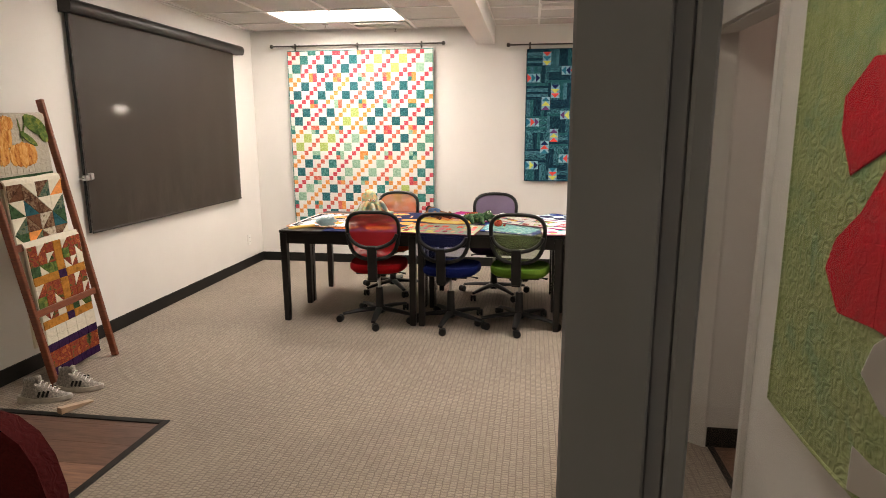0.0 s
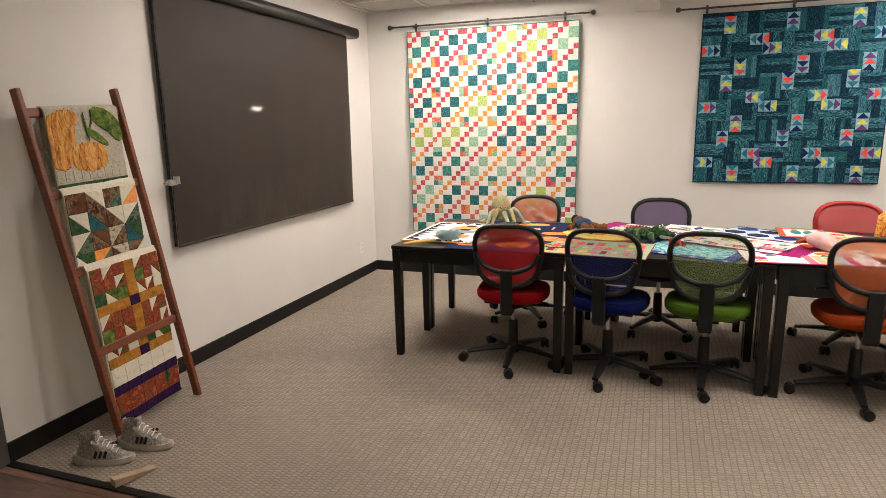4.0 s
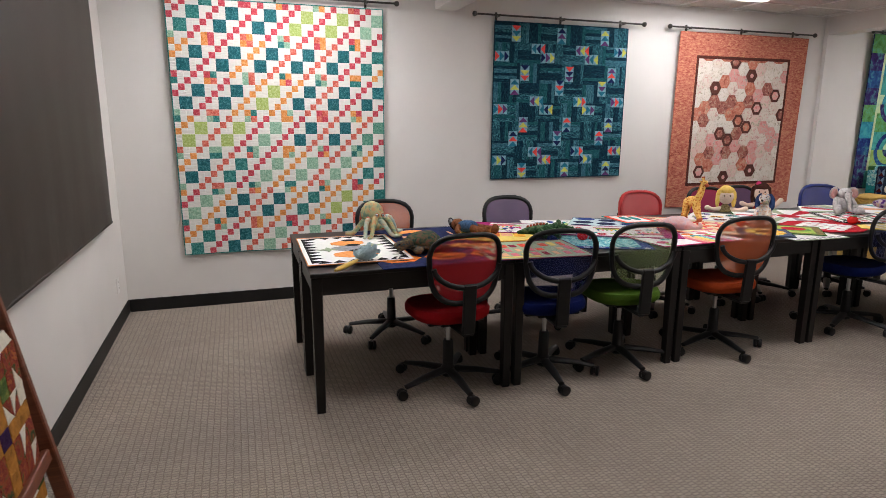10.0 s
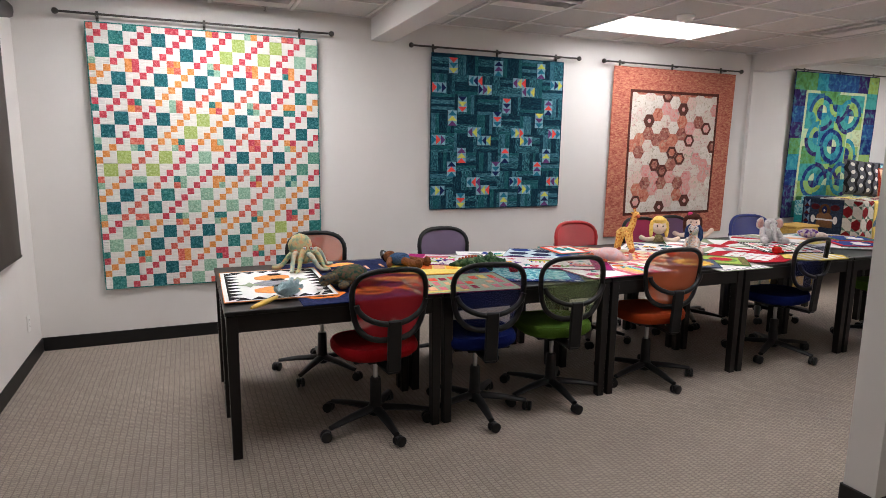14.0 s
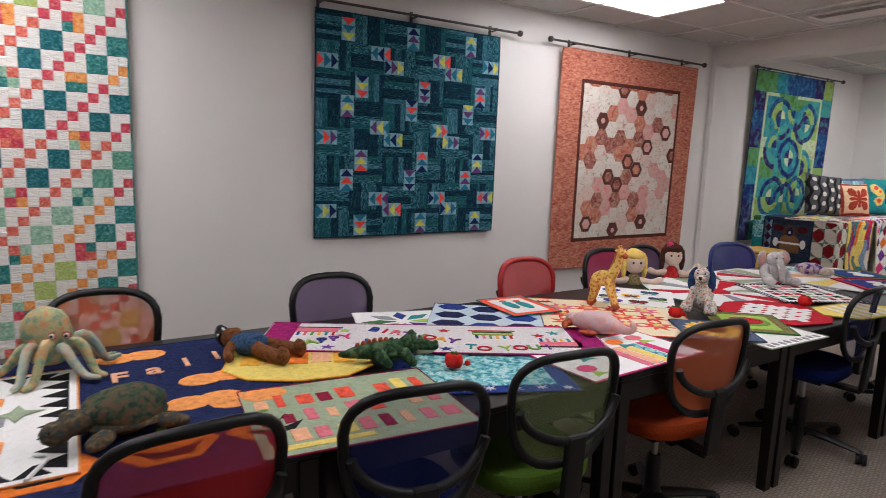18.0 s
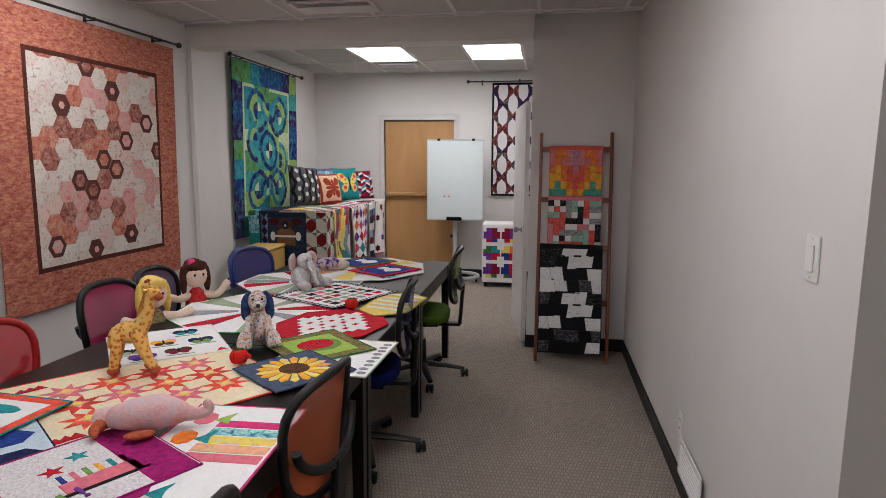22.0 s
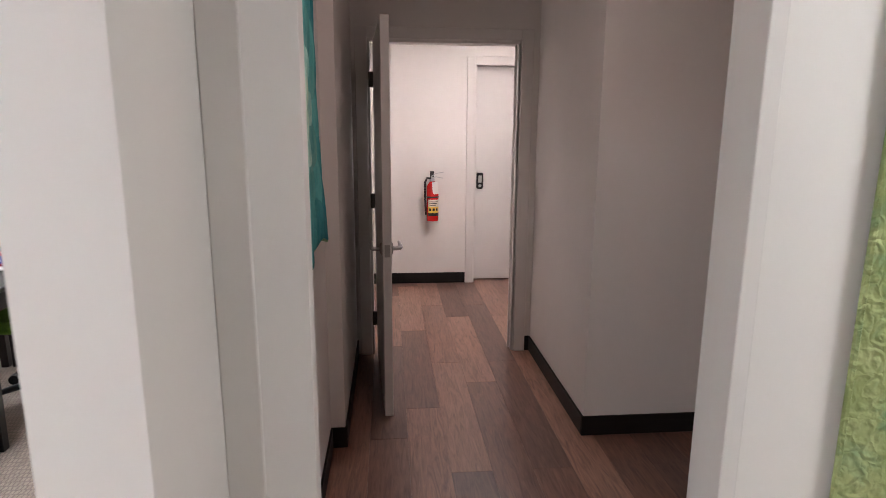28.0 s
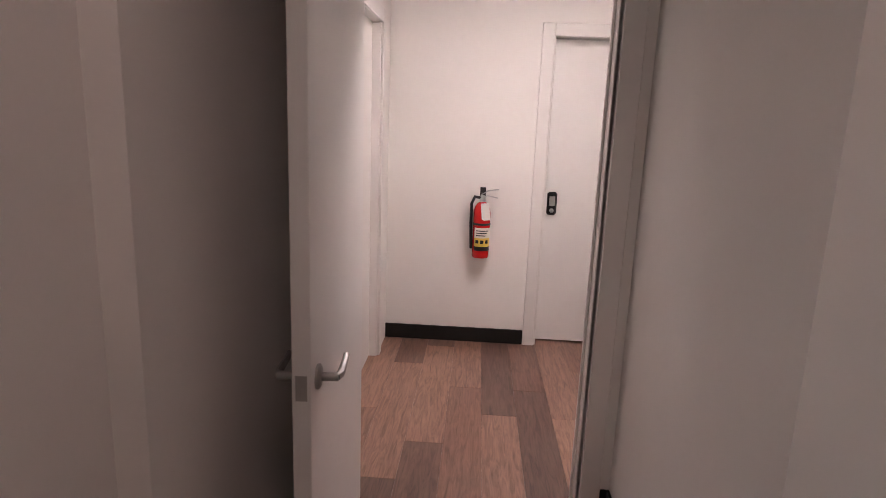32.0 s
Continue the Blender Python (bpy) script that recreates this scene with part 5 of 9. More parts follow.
t = mat_thing("small square mat with a yellow sunflower on dark blue", 1.055, 4.605, -36, box_pts(0.315, 0.305), cloth((0.075, 0.10, 0.16), 0.35), cloth((0.05, 0.07, 0.12), 0.3), lift=3)
for k in range(18):
    a = k * 20
    shape(t, "petal_patch", [(0.05 * math.cos(radians(a - 9)), 0.05 * math.sin(radians(a - 9))), (0.115 * math.cos(radians(a - 8)), 0.115 * math.sin(radians(a - 8))), (0.135 * math.cos(radians(a)), 0.135 * math.sin(radians(a))), (0.115 * math.cos(radians(a + 8)), 0.115 * math.sin(radians(a + 8))), (0.05 * math.cos(radians(a + 9)), 0.05 * math.sin(radians(a + 9)))], K_GOLD if k % 2 else K_YEL, 0.0006 * (k % 2))
shape(t, "seed_patch", ngon(0, 0, 0.055, 0.055, 16), K_BROWN, 0.0025)

t = mat_thing("green framed mat with a watermelon slice", 1.34, 4.625, -42, box_pts(0.33, 0.35), cloth((0.17, 0.17, 0.06), 0.5, 60, "", (0.40, 0.2, 0.1)), K_GREEN, lift=2)
shape(t, "centre_patch", rect(-0.115, -0.125, 0.115, 0.125), K_LIMEG)
shape(t, "rind_patch", ngon(0.01, 0.0, 0.09, 0.075, 14), K_LEAF, 0.002)
shape(t, "melon_patch", ngon(-0.005, 0.012, 0.078, 0.062, 12), K_RED, 0.0038)
for k in range(6):
    shape(t, "seed_patch", ngon(-0.04 + 0.02 * k, 0.01 + 0.014 * (k % 2), 0.004, 0.006, 5), K_BLACK, 0.0056)

t = mat_thing("red eight-sided mat with white interlocked squares", 1.68, 4.685, -16, ngon(0, 0, 0.29, 0.25, 8, 22.5), K_RED, K_RED, lift=1)
for i in range(-2, 3):
    for j in range(-2, 3):
        if (i + j) % 2 == 0 and abs(i) + abs(j) < 4:
            shape(t, "block_patch", [(i * 0.078 + x, j * 0.066 + y) for x, y in ((-0.022, -0.060), (0.022, -0.060), (0.022, -0.022), (0.066, -0.022), (0.066, 0.020), (0.022, 0.020), (0.022, 0.056), (-0.022, 0.056), (-0.022, 0.020), (-0.066, 0.020), (-0.066, -0.022), (-0.022, -0.022))], K_WHITE)


def wedge_mat(label, x, y, turn, r, cols, bind, lift=1, n=16):
    t = mat_thing(label, x, y, turn, ngon(0, 0, r, r, 8, 22.5), K_WHITE, bind, lift=lift)
    for k in range(n):
        a0, a1 = 360 / n * k + 2, 360 / n * (k + 1) - 2
        r0, r1 = r * 0.22, r * 0.90
        p = [(q * math.cos(radians(a)), q * math.sin(radians(a))) for q, a in ((r0, a0), (r1, a0), (r1, a1), (r0, a1))]
        shape(t, "wedge_patch", p, cols[k % len(cols)])
    shape(t, "centre_patch", ngon(0, 0, r * 0.2, r * 0.2, 8), cols[0], 0.001)
    return t


wedge_mat("eight-sided white mat with red, green and grey wedges", 1.86, 5.14, 10, 0.43, (K_RED, K_WHITE, K_SAGE, K_WHITE, K_GREY, K_WHITE), K_GREEN, 0)
wedge_mat("eight-sided grey mat with red and green wedges", 2.60, 5.20, 0, 0.40, (K_GREY, K_RED, K_WHITE, K_SAGE), K_GREY, 0)
wedge_mat("large white eight-sided mat with yellow and aqua wedges", 3.08, 4.98, 12, 0.47, (K_WHITE, K_YEL, K_WHITE, K_AQUA, K_WHITE, K_PEACH), K_WHITE, 2)
t = mat_thing("yellow and white striped six-sided mat", 2.11, 4.50, -6, [(-0.27, 0.0), (-0.17, -0.13), (0.17, -0.13), (0.27, 0.0), (0.17, 0.13), (-0.17, 0.13)], K_YEL, cloth((0.40, 0.36, 0.08), 0.2), lift=2)
for k in range(5):
    shape(t, "stripe_patch", [(-0.16 + k * 0.075, -0.11), (-0.13 + k * 0.075, -0.11), (-0.09 + k * 0.075, 0.11), (-0.12 + k * 0.075, 0.11)], K_WHITE)
t = mat_thing("black and white checked mat with red and green patches", 2.26, 4.87, -26, box_pts(0.50, 0.48), K_WHITE, K_BLACK, lift=3)
rng = random.Random(6)
for k in range(20):
    for s in (-1, 1):
        x = -0.238 + k * 0.024
        shape(t, "edge_patch", rect(x, s * 0.222 - 0.008, x + 0.012, s * 0.222 + 0.008), K_BLACK)
        shape(t, "edge_patch", rect(s * 0.232 - 0.008, x * 0.9, s * 0.232 + 0.008, x * 0.9 + 0.012), K_BLACK)
for i in range(6):
    for j in range(6):
        x, y = -0.195 + i * 0.065, -0.19 + j * 0.063
        shape(t, "block_patch", rect(x + 0.006, y + 0.006, x + rng.uniform(0.04, 0.058), y + rng.uniform(0.04, 0.055)), rng.choice((K_RED, K_GREEN, K_GREY, K_BLACK, K_PINK, K_SAGE, K_RED)))
for label, x, y, a, fr in (("red framed navy mat with a white snowman", 3.0, 4.78, -32, K_RED), ("green framed navy mat with a white snowman", 3.28, 5.02, -30, K_GREEN)):
    t = mat_thing(label, x, y, a, box_pts(0.37, 0.33), fr, K_RED if fr is K_GREEN else K_WINE, lift=5)
    shape(t, "centre_patch", rect(-0.145, -0.125, 0.145, 0.125), K_BLUE)
    shape(t, "snowman_patch", ngon(0.02, -0.045, 0.065, 0.055, 12), K_WHITE, 0.002)
    shape(t, "head_patch", ngon(0.02, 0.045, 0.045, 0.04, 12), K_WHITE, 0.002)
    shape(t, "hat_patch", rect(-0.025, 0.075, 0.065, 0.105), K_PURP, 0.0038)
    for q in range(5):
        shape(t, "snow_patch", ngon(-0.1 + 0.05 * q, 0.1 - 0.16 * (q % 2), 0.009, 0.009, 6), K_YEL, 0.002)


# ---- soft toys and small things on the tables ----
class Soft:
    """Collects rounded stuffed pieces; a doll is joined into one body, an animal keeps its pieces as parts."""

    def __init__(self):
        self.pieces = []

    def ball(self, c, r, mt, turn=(0, 0, 0), lumps=0.12, seg=14, n="body"):
        bm = blob(bmesh.new(), c, r if isinstance(r, tuple) else (r, r, r), pose(0, 0, 0, *turn), seg, lumps, c[0] * 9 + c[2] * 5)
        self.pieces.append((n if mt is not F_EYE else "eye", bm, mt))
        return self

    def limb(self, pts, r, mt, seg=8, n="leg"):
        fine, rad = [], []
        pts = [Vector(p) for p in pts]
        r = r if isinstance(r, (list, tuple)) else [r] * len(pts)
        for k in range(len(pts) - 1):
            a, b, c, d = pts[max(k - 1, 0)], pts[k], pts[k + 1], pts[min(k + 2, len(pts) - 1)]
            for q in range(3):
                f = q / 3
                fine.append(0.5 * (2 * b + (c - a) * f + (2 * a - 5 * b + 4 * c - d) * f * f + (3 * b - a - 3 * c + d) * f ** 3))
                rad.append(r[k] + (r[k + 1] - r[k]) * f)
        fine.append(pts[-1])
        rad.append(r[-1])
        # a round seam at both ends
        d0, d1 = (fine[0] - fine[1]).normalized(), (fine[-1] - fine[-2]).normalized()
        fine = [fine[0] + d0 * rad[0] * 0.55] + fine + [fine[-1] + d1 * rad[-1] * 0.45, fine[-1] + d1 * rad[-1] * 0.75]
        rad = [rad[0] * 0.5] + rad + [rad[-1] * 0.8, rad[-1] * 0.35]
        self.pieces.append((n, tube(bmesh.new(), fine, rad, seg + 2), mt))
        return self

    def make(self, name, m, label, category="soft toy", joined=False, size=1.0):
        for n, piece, mt in self.pieces:
            bmesh.ops.scale(piece, vec=(size, size, size), verts=piece.verts)
        if joined:
            mats, bm = [], bmesh.new()
            for n, piece, mt in self.pieces:
                if mt not in mats:
                    mats.append(mt)
                me = bpy.data.meshes.new("piece")
                piece.to_mesh(me)
                piece.free()
                k = len(bm.faces)
                bm.from_mesh(me)
                bpy.data.meshes.remove(me)
                bm.faces.ensure_lookup_table()
                for f in bm.faces[k:]:
                    f.material_index = mats.index(mt)
            return tagged(smooth(put(name, bm, mats, None, "", m), 75), label, category)
        t = thing(name, m, label, category)
        for n, piece, mt in self.pieces:
            smooth(part(n, piece, mt, t), 75)
        return t


F_EYE = plain("black_button", (0.01, 0.01, 0.01), 0.15)


def fur(name, a, b, scale=70.0, c=None):
    """Short plush pile in patches of two or three colours."""
    mt, nt, bs = shader(name)
    v = coords(nt)
    f = noise_tex(nt, v, scale, 3.0, 0.5, 0.5)
    link(nt, ramp(nt, f, [(0.38, a), (0.52, b), (0.66, c or b)]), bs.inputs["Base Color"])
    bs.inputs["Roughness"].default_value, bs.inputs["Specular IOR Level"].default_value = 0.95, 0.1
    n1 = bump(nt, None, noise_tex(nt, v, 90.0, 4.0), 0.6, 0.006)
    bump(nt, bs, noise_tex(nt, v, 700.0, 2.0), 0.5, 0.002, n1)
    return mt


def giraffe_skin():
    mt, nt, bs = shader("giraffe_plush")
    v = coords(nt)
    vo = nt.nodes.new("ShaderNodeTexVoronoi")
    vo.inputs["Scale"].default_value = 62.0
    link(nt, v, vo.inputs["Vector"])
    link(nt, ramp(nt, vo.outputs["Distance"], [(0.26, (0.52, 0.17, 0.03)), (0.44, (0.78, 0.46, 0.11)), (0.7, (0.80, 0.52, 0.16))]), bs.inputs["Base Color"])
    bs.inputs["Roughness"].default_value = 0.95
    bump(nt, bs, noise_tex(nt, v, 600.0, 3.0), 0.5, 0.002)
    return mt


F_GIR, F_HOOF = giraffe_skin(), fur("terracotta_felt", (0.40, 0.08, 0.04), (0.50, 0.12, 0.06))
F_OCT = fur("octopus_print", (0.22, 0.34, 0.24), (0.50, 0.46, 0.24), 34, (0.62, 0.30, 0.15))
F_TENT = fur("tentacle_print", (0.34, 0.45, 0.40), (0.52, 0.54, 0.42), 24, (0.58, 0.40, 0.26))
F_TURT, F_SHELL = fur("turtle_skin_print", (0.035, 0.065, 0.075), (0.10, 0.065, 0.035), 60, (0.17, 0.15, 0.09)), fur("turtle_shell_print", (0.025, 0.06, 0.05), (0.085, 0.095, 0.05), 55, (0.15, 0.075, 0.06))
F_GATOR, F_GBELLY = fur("alligator_plush", (0.02, 0.05, 0.025), (0.05, 0.105, 0.05), 40, (0.12, 0.17, 0.09)), fur("pale_felt", (0.45, 0.45, 0.30), (0.5, 0.5, 0.35))
F_PINK, F_BROWN, F_DENIM = fur("pink_plush", (0.70, 0.40, 0.38), (0.74, 0.50, 0.48), 25, (0.62, 0.5, 0.55)), fur("brown_plush", (0.13, 0.05, 0.02), (0.2, 0.08, 0.035)), fur("denim_dots", (0.02, 0.05, 0.10), (0.05, 0.10, 0.19), 90)
F_DOG, F_DOGEAR = fur("floral_print", (0.50, 0.24, 0.14), (0.74, 0.71, 0.66), 75, (0.07, 0.11, 0.22)), fur("navy_print", (0.015, 0.03, 0.09), (0.03, 0.06, 0.16), 60)
F_ELE, F_EAR = fur("grey_plush", (0.46, 0.435, 0.435), (0.58, 0.56, 0.55)), fur("ear_pink", (0.60, 0.32, 0.30), (0.66, 0.4, 0.36))
F_SKIN, F_BLOND, F_DARKHAIR = fur("doll_skin", (0.76, 0.58, 0.47), (0.80, 0.63, 0.52)), fur("blond_felt", (0.78, 0.52, 0.10), (0.86, 0.62, 0.18), 40), fur("brown_felt", (0.05, 0.018, 0.015), (0.08, 0.03, 0.022), 40)
F_TOM, F_LEAFY = fur("tomato_felt", (0.55, 0.015, 0.015), (0.65, 0.03, 0.025)), fur("leaf_felt", (0.03, 0.10, 0.02), (0.05, 0.15, 0.03))
F_WHITEYE = plain("white_button", (0.8, 0.8, 0.78), 0.3)

F_MANE, F_PATCH = fur("mane_felt", (0.50, 0.20, 0.04), (0.60, 0.28, 0.06)), fur("peach_felt", (0.72, 0.22, 0.13), (0.75, 0.30, 0.2))

# giraffe
s = Soft()
s.ball((-0.05, 0, 0.178), (0.068, 0.043, 0.047), F_GIR)
s.limb([(-0.012, 0, 0.185), (0.018, 0, 0.235), (0.036, 0, 0.285), (0.044, 0, 0.335)], [0.038, 0.029, 0.023, 0.020], F_GIR, 12, n="neck")
s.ball((0.056, -0.004, 0.345), (0.030, 0.025, 0.027), F_GIR, n="head").ball((0.080, -0.010, 0.328), (0.019, 0.019, 0.017), F_HOOF, n="muzzle")
s.limb([(-0.008, 0, 0.245), (0.012, 0, 0.295), (0.028, 0, 0.35)], [0.010, 0.010, 0.008], F_MANE, 6, n="mane")
for q in (-1, 1):
    s.limb([(0.040, 0.010 * q, 0.366), (0.037, 0.013 * q, 0.39)], [0.0055, 0.006], F_GIR, n="horn").ball((0.036, 0.0135 * q, 0.394), 0.008, F_HOOF, n="horn_tip")
    s.ball((0.036, 0.032 * q, 0.358), (0.010, 0.018, 0.009), F_GIR, n="ear").ball((0.072, 0.019 * q, 0.353), 0.0042, F_EYE)
for lx, ly, sp in ((-0.09, -0.024, -0.02), (-0.09, 0.024, -0.035), (-0.015, -0.026, 0.065), (-0.015, 0.026, 0.03)):
    s.limb([(lx, ly, 0.18), (lx + sp * 0.4, ly * 1.2, 0.10), (lx + sp, ly * 1.35, 0.034)], [0.027, 0.021, 0.018], F_GIR, n="leg").ball((lx + sp * 1.05, ly * 1.35, 0.019), (0.025, 0.022, 0.019), F_HOOF, n="hoof")
s.limb([(-0.112, 0, 0.195), (-0.13, 0, 0.16), (-0.13, 0, 0.115)], [0.007, 0.005, 0.010], F_GIR, n="tail")
s.make("toy_giraffe", pose(0.945, 5.12, TOP + 0.010, 0, 0, -72), "standing yellow plush giraffe with brown patches on cream mat", size=0.83)

# octopus
s = Soft()
s.ball((-0.018, 0, 0.135), (0.072, 0.066, 0.084), F_OCT, (0, -24, 0), n="head").ball((-0.01, 0, 0.082), (0.078, 0.07, 0.055), F_OCT, n="body")
for q in (-1, 1):
    s.ball((0.025 + 0.02 * q, -0.055, 0.135), (0.013, 0.008, 0.013), F_HOOF, n="eye_ring").ball((0.025 + 0.02 * q, -0.061, 0.135), (0.009, 0.006, 0.009), F_WHITEYE, n="eye_white").ball((0.025 + 0.02 * q, -0.067, 0.135), 0.005, F_EYE)
s.ball((-0.045, -0.052, 0.115), (0.016, 0.008, 0.014), F_PATCH, n="cheek")
for k in range(10):
    a = radians(-165 + k * 35)
    d = Vector((math.cos(a), math.sin(a), 0))
    sd = Vector((-d.y, d.x, 0)) * (0.03 if k % 2 else -0.02)
    z = 0.012 * (k % 3)
    pts = [Vector((0.0, 0, 0.085)) + d * 0.03, Vector((0.0, 0, 0.092 + z)) + d * 0.08, Vector((0.0, 0, 0.052 + z)) + d * 0.115 + sd * 0.4, Vector((0.0, 0, 0.016)) + d * 0.145 + sd, Vector((0.0, 0, 0.013)) + d * 0.185 + sd * 1.8]
    s.limb(pts, [0.020, 0.0165, 0.014, 0.012, 0.008], F_TENT if k % 2 else F_OCT, 8, n="tentacle")
s.make("toy_octopus", pose(-1.42, 5.29, TOP + 0.012, 0, 0, -10), "printed plush octopus with curled tentacles on white mat")

# turtle
s = Soft()
s.ball((0, 0, 0.050), (0.105, 0.085, 0.060), F_SHELL, seg=20, n="shell").ball((0, 0, 0.028), (0.112, 0.092, 0.024), F_TURT, n="belly")
s.limb([(-0.085, -0.01, 0.04), (-0.13, -0.03, 0.055), (-0.15, -0.04, 0.05)], [0.03, 0.03, 0.028], F_TURT, n="neck").ball((-0.168, -0.045, 0.048), (0.035, 0.03, 0.03), F_TURT, n="head")
for x, y in ((-0.085, -0.09), (-0.085, 0.09), (0.085, -0.085), (0.085, 0.085)):
    s.ball((x, y, 0.020), (0.052, 0.028, 0.018), F_TURT, (0, 0, math.degrees(math.atan2(y, x))), n="flipper")
s.ball((-0.188, -0.065, 0.06), 0.005, F_EYE).ball((-0.178, -0.02, 0.06), 0.005, F_EYE)
s.make("toy_turtle", pose(-1.265, 4.755, TOP + 0.012, 0, 0, 14), "dark blue-green plush turtle lying on navy mat")

# feather duster
t = thing("feather_duster", pose(-1.66, 4.565, TOP + 0.012, 0, 0, 52), "pale blue fluffy duster with yellow handle", "duster")
smooth(part("handle", tube(bmesh.new(), [(-0.27, 0, 0.014), (-0.24, 0, 0.014), (-0.17, 0, 0.014), (-0.10, 0, 0.013), (-0.04, 0, 0.016)], [0.006, 0.010, 0.013, 0.011, 0.007], 10), plain("yellow_plastic", (0.78, 0.50, 0.10), 0.4), t, "yellow plastic handle"))
bm = bmesh.new()
rng = random.Random(2)
for k in range(130):
    a, f = rng.uniform(0, 2 * math.pi), rng.random()
    c = Vector((-0.03 + f * 0.14, 0, 0.034))
    d = Vector((0.5, math.cos(a), math.sin(a) * 0.7)).normalized()
    p = c + d * rng.uniform(0.03, 0.052)
    p.z = max(p.z, 0.002)
    sd = Vector((0.9, 0.3, 0.2)).cross(d).normalized() * rng.uniform(0.008, 0.014)
    v = [bm.verts.new(q) for q in (c - sd * 0.3, c + sd * 0.3, p + sd, p + d * 0.006, p - sd)]
    bm.faces.new(v)
tagged(part("fluff", bm, fur("pale_blue_fluff", (0.42, 0.58, 0.62), (0.55, 0.70, 0.73)), t, "pale blue fluffy head"), "", "", "", "stuff")

# crochet hook
t = thing("crochet_hook", pose(-1.45, 4.60, TOP + 0.012, 0, 0, 66), "small white bent plastic tool on navy mat", "tool")
smooth(part("shaft", tube(bmesh.new(), [(-0.06, 0, 0.005), (0.04, 0, 0.005), (0.055, 0.012, 0.005), (0.06, 0.04, 0.005)], 0.005, 8), M_WHITEPL, t))

# brown bear doll in denim, lying down
s = Soft()
s.ball((0, 0, 0.05), (0.085, 0.062, 0.05), F_DENIM).ball((-0.10, 0.02, 0.052), (0.05, 0.046, 0.048), F_BROWN).ball((-0.155, 0.03, 0.05), (0.055, 0.05, 0.012), F_EYE, (0, 60, 0))
for q in (-1, 1):
    s.limb([(0.06, 0.03 * q, 0.045), (0.13, 0.05 * q, 0.04), (0.195, 0.06 * q, 0.035)], [0.03, 0.027, 0.027], F_BROWN).ball((0.205, 0.06 * q, 0.042), (0.03, 0.026, 0.038), F_BROWN)
    s.limb([(-0.05, 0.05 * q, 0.05), (-0.03, 0.10 * q, 0.03), (0.0, 0.13 * q, 0.024)], [0.022, 0.02, 0.02], F_BROWN)
s.make("toy_bear", pose(-0.83, 5.19, TOP + 0.010, 0, 0, -52), "brown plush bear in denim overalls lying on its back", joined=True, size=0.86)

# alligator
s = Soft()
s.ball((0, 0, 0.055), (0.10, 0.058, 0.05), F_GATOR).limb([(-0.06, 0, 0.055), (-0.14, 0.012, 0.05), (-0.20, 0.035, 0.035), (-0.225, 0.05, 0.03)], [0.045, 0.032, 0.018, 0.010], F_GATOR, n="tail")
s.limb([(0.07, 0, 0.065), (0.095, 0, 0.08)], [0.045, 0.045], F_GATOR, n="neck").ball((0.115, 0, 0.085), (0.046, 0.044, 0.040), F_GATOR, n="head").limb([(0.14, 0, 0.072), (0.18, 0, 0.064), (0.222, 0, 0.058)], [0.032, 0.027, 0.020], F_GATOR, 10, n="upper_jaw").limb([(0.13, 0, 0.046), (0.17, 0, 0.043), (0.21, 0, 0.043)], [0.026, 0.022, 0.015], F_GBELLY, 10, n="lower_jaw")
for q in (-1, 1):
    s.ball((0.108, 0.026 * q, 0.120), 0.018, F_GATOR, n="eyelid").ball((0.120, 0.034 * q, 0.122), 0.011, F_WHITEYE, n="eye_white").ball((0.127, 0.040 * q, 0.123), 0.006, F_EYE)
    s.ball((0.225, 0.010 * q, 0.078), 0.007, F_GATOR, n="nostril", seg=8)
    for x in (-0.06, 0.055):
        s.limb([(x, 0.045 * q, 0.05), (x + 0.015, 0.085 * q, 0.035), (x + 0.035, 0.10 * q, 0.016)], [0.030, 0.024, 0.018], F_GATOR, n="leg")
for k in range(9):
    s.ball((-0.15 + 0.026 * k, 0.008 * max(0, 4 - k) * 0.4, 0.082 + 0.024 * math.sin(k * 0.36)), (0.012, 0.007, 0.013), F_HOOF if k < 6 else F_GATOR, seg=8, n="ridge")
s.make("toy_alligator", pose(-0.42, 4.885, TOP + 0.016, 0, 0, -14), "dark green plush alligator lying on the mats", size=0.76)


def tomato(x, y):
    t = thing("pincushion", pose(x, y, TOP + 0.014), "red felt tomato pincushion on a quilted mat", "pincushion", "tomato pincushions")
    bm = bmesh.new()
    n = 20
    rings = [[bm.verts.new((r * (1 + 0.05 * math.cos(6 * a)) * math.cos(a), r * (1 + 0.05 * math.cos(6 * a)) * math.sin(a), z)) for a in (2 * math.pi * k / n for k in range(n))] for r, z in ((0.012, 0.0), (0.026, 0.005), (0.033, 0.022), (0.031, 0.038), (0.022, 0.050), (0.010, 0.052), (0.004, 0.048))]
    for a, b in zip(rings, rings[1:]):
        for k in range(n):
            bm.faces.new((a[k], a[(k + 1) % n], b[(k + 1) % n], b[k]))
    bm.faces.new(rings[0][::-1])
    bm.faces.new(rings[-1])
    smooth(part("cushion", bm, F_TOM, t), 80)
    part("calyx", outline_prism(star(0, 0, 0.022, 6, 0.35), 0.0505, 0.0535), F_LEAFY, t, "green felt leaf star")
    part("cord", tube(bmesh.new(), [(0.030, -0.006, 0.012), (0.037, -0.008, 0.006), (0.042, -0.009, 0.008)], 0.0016, 6), F_LEAFY, t)
    smooth(part("emery", blob(bmesh.new(), (0.050, -0.011, 0.011), (0.012, 0.010, 0.010), None, 10), F_TOM, t, "small red felt strawberry"), 80)


for x, y in ((-0.25, 4.73), (1.08, 4.83), (1.95, 4.68)):
    tomato(x, y)

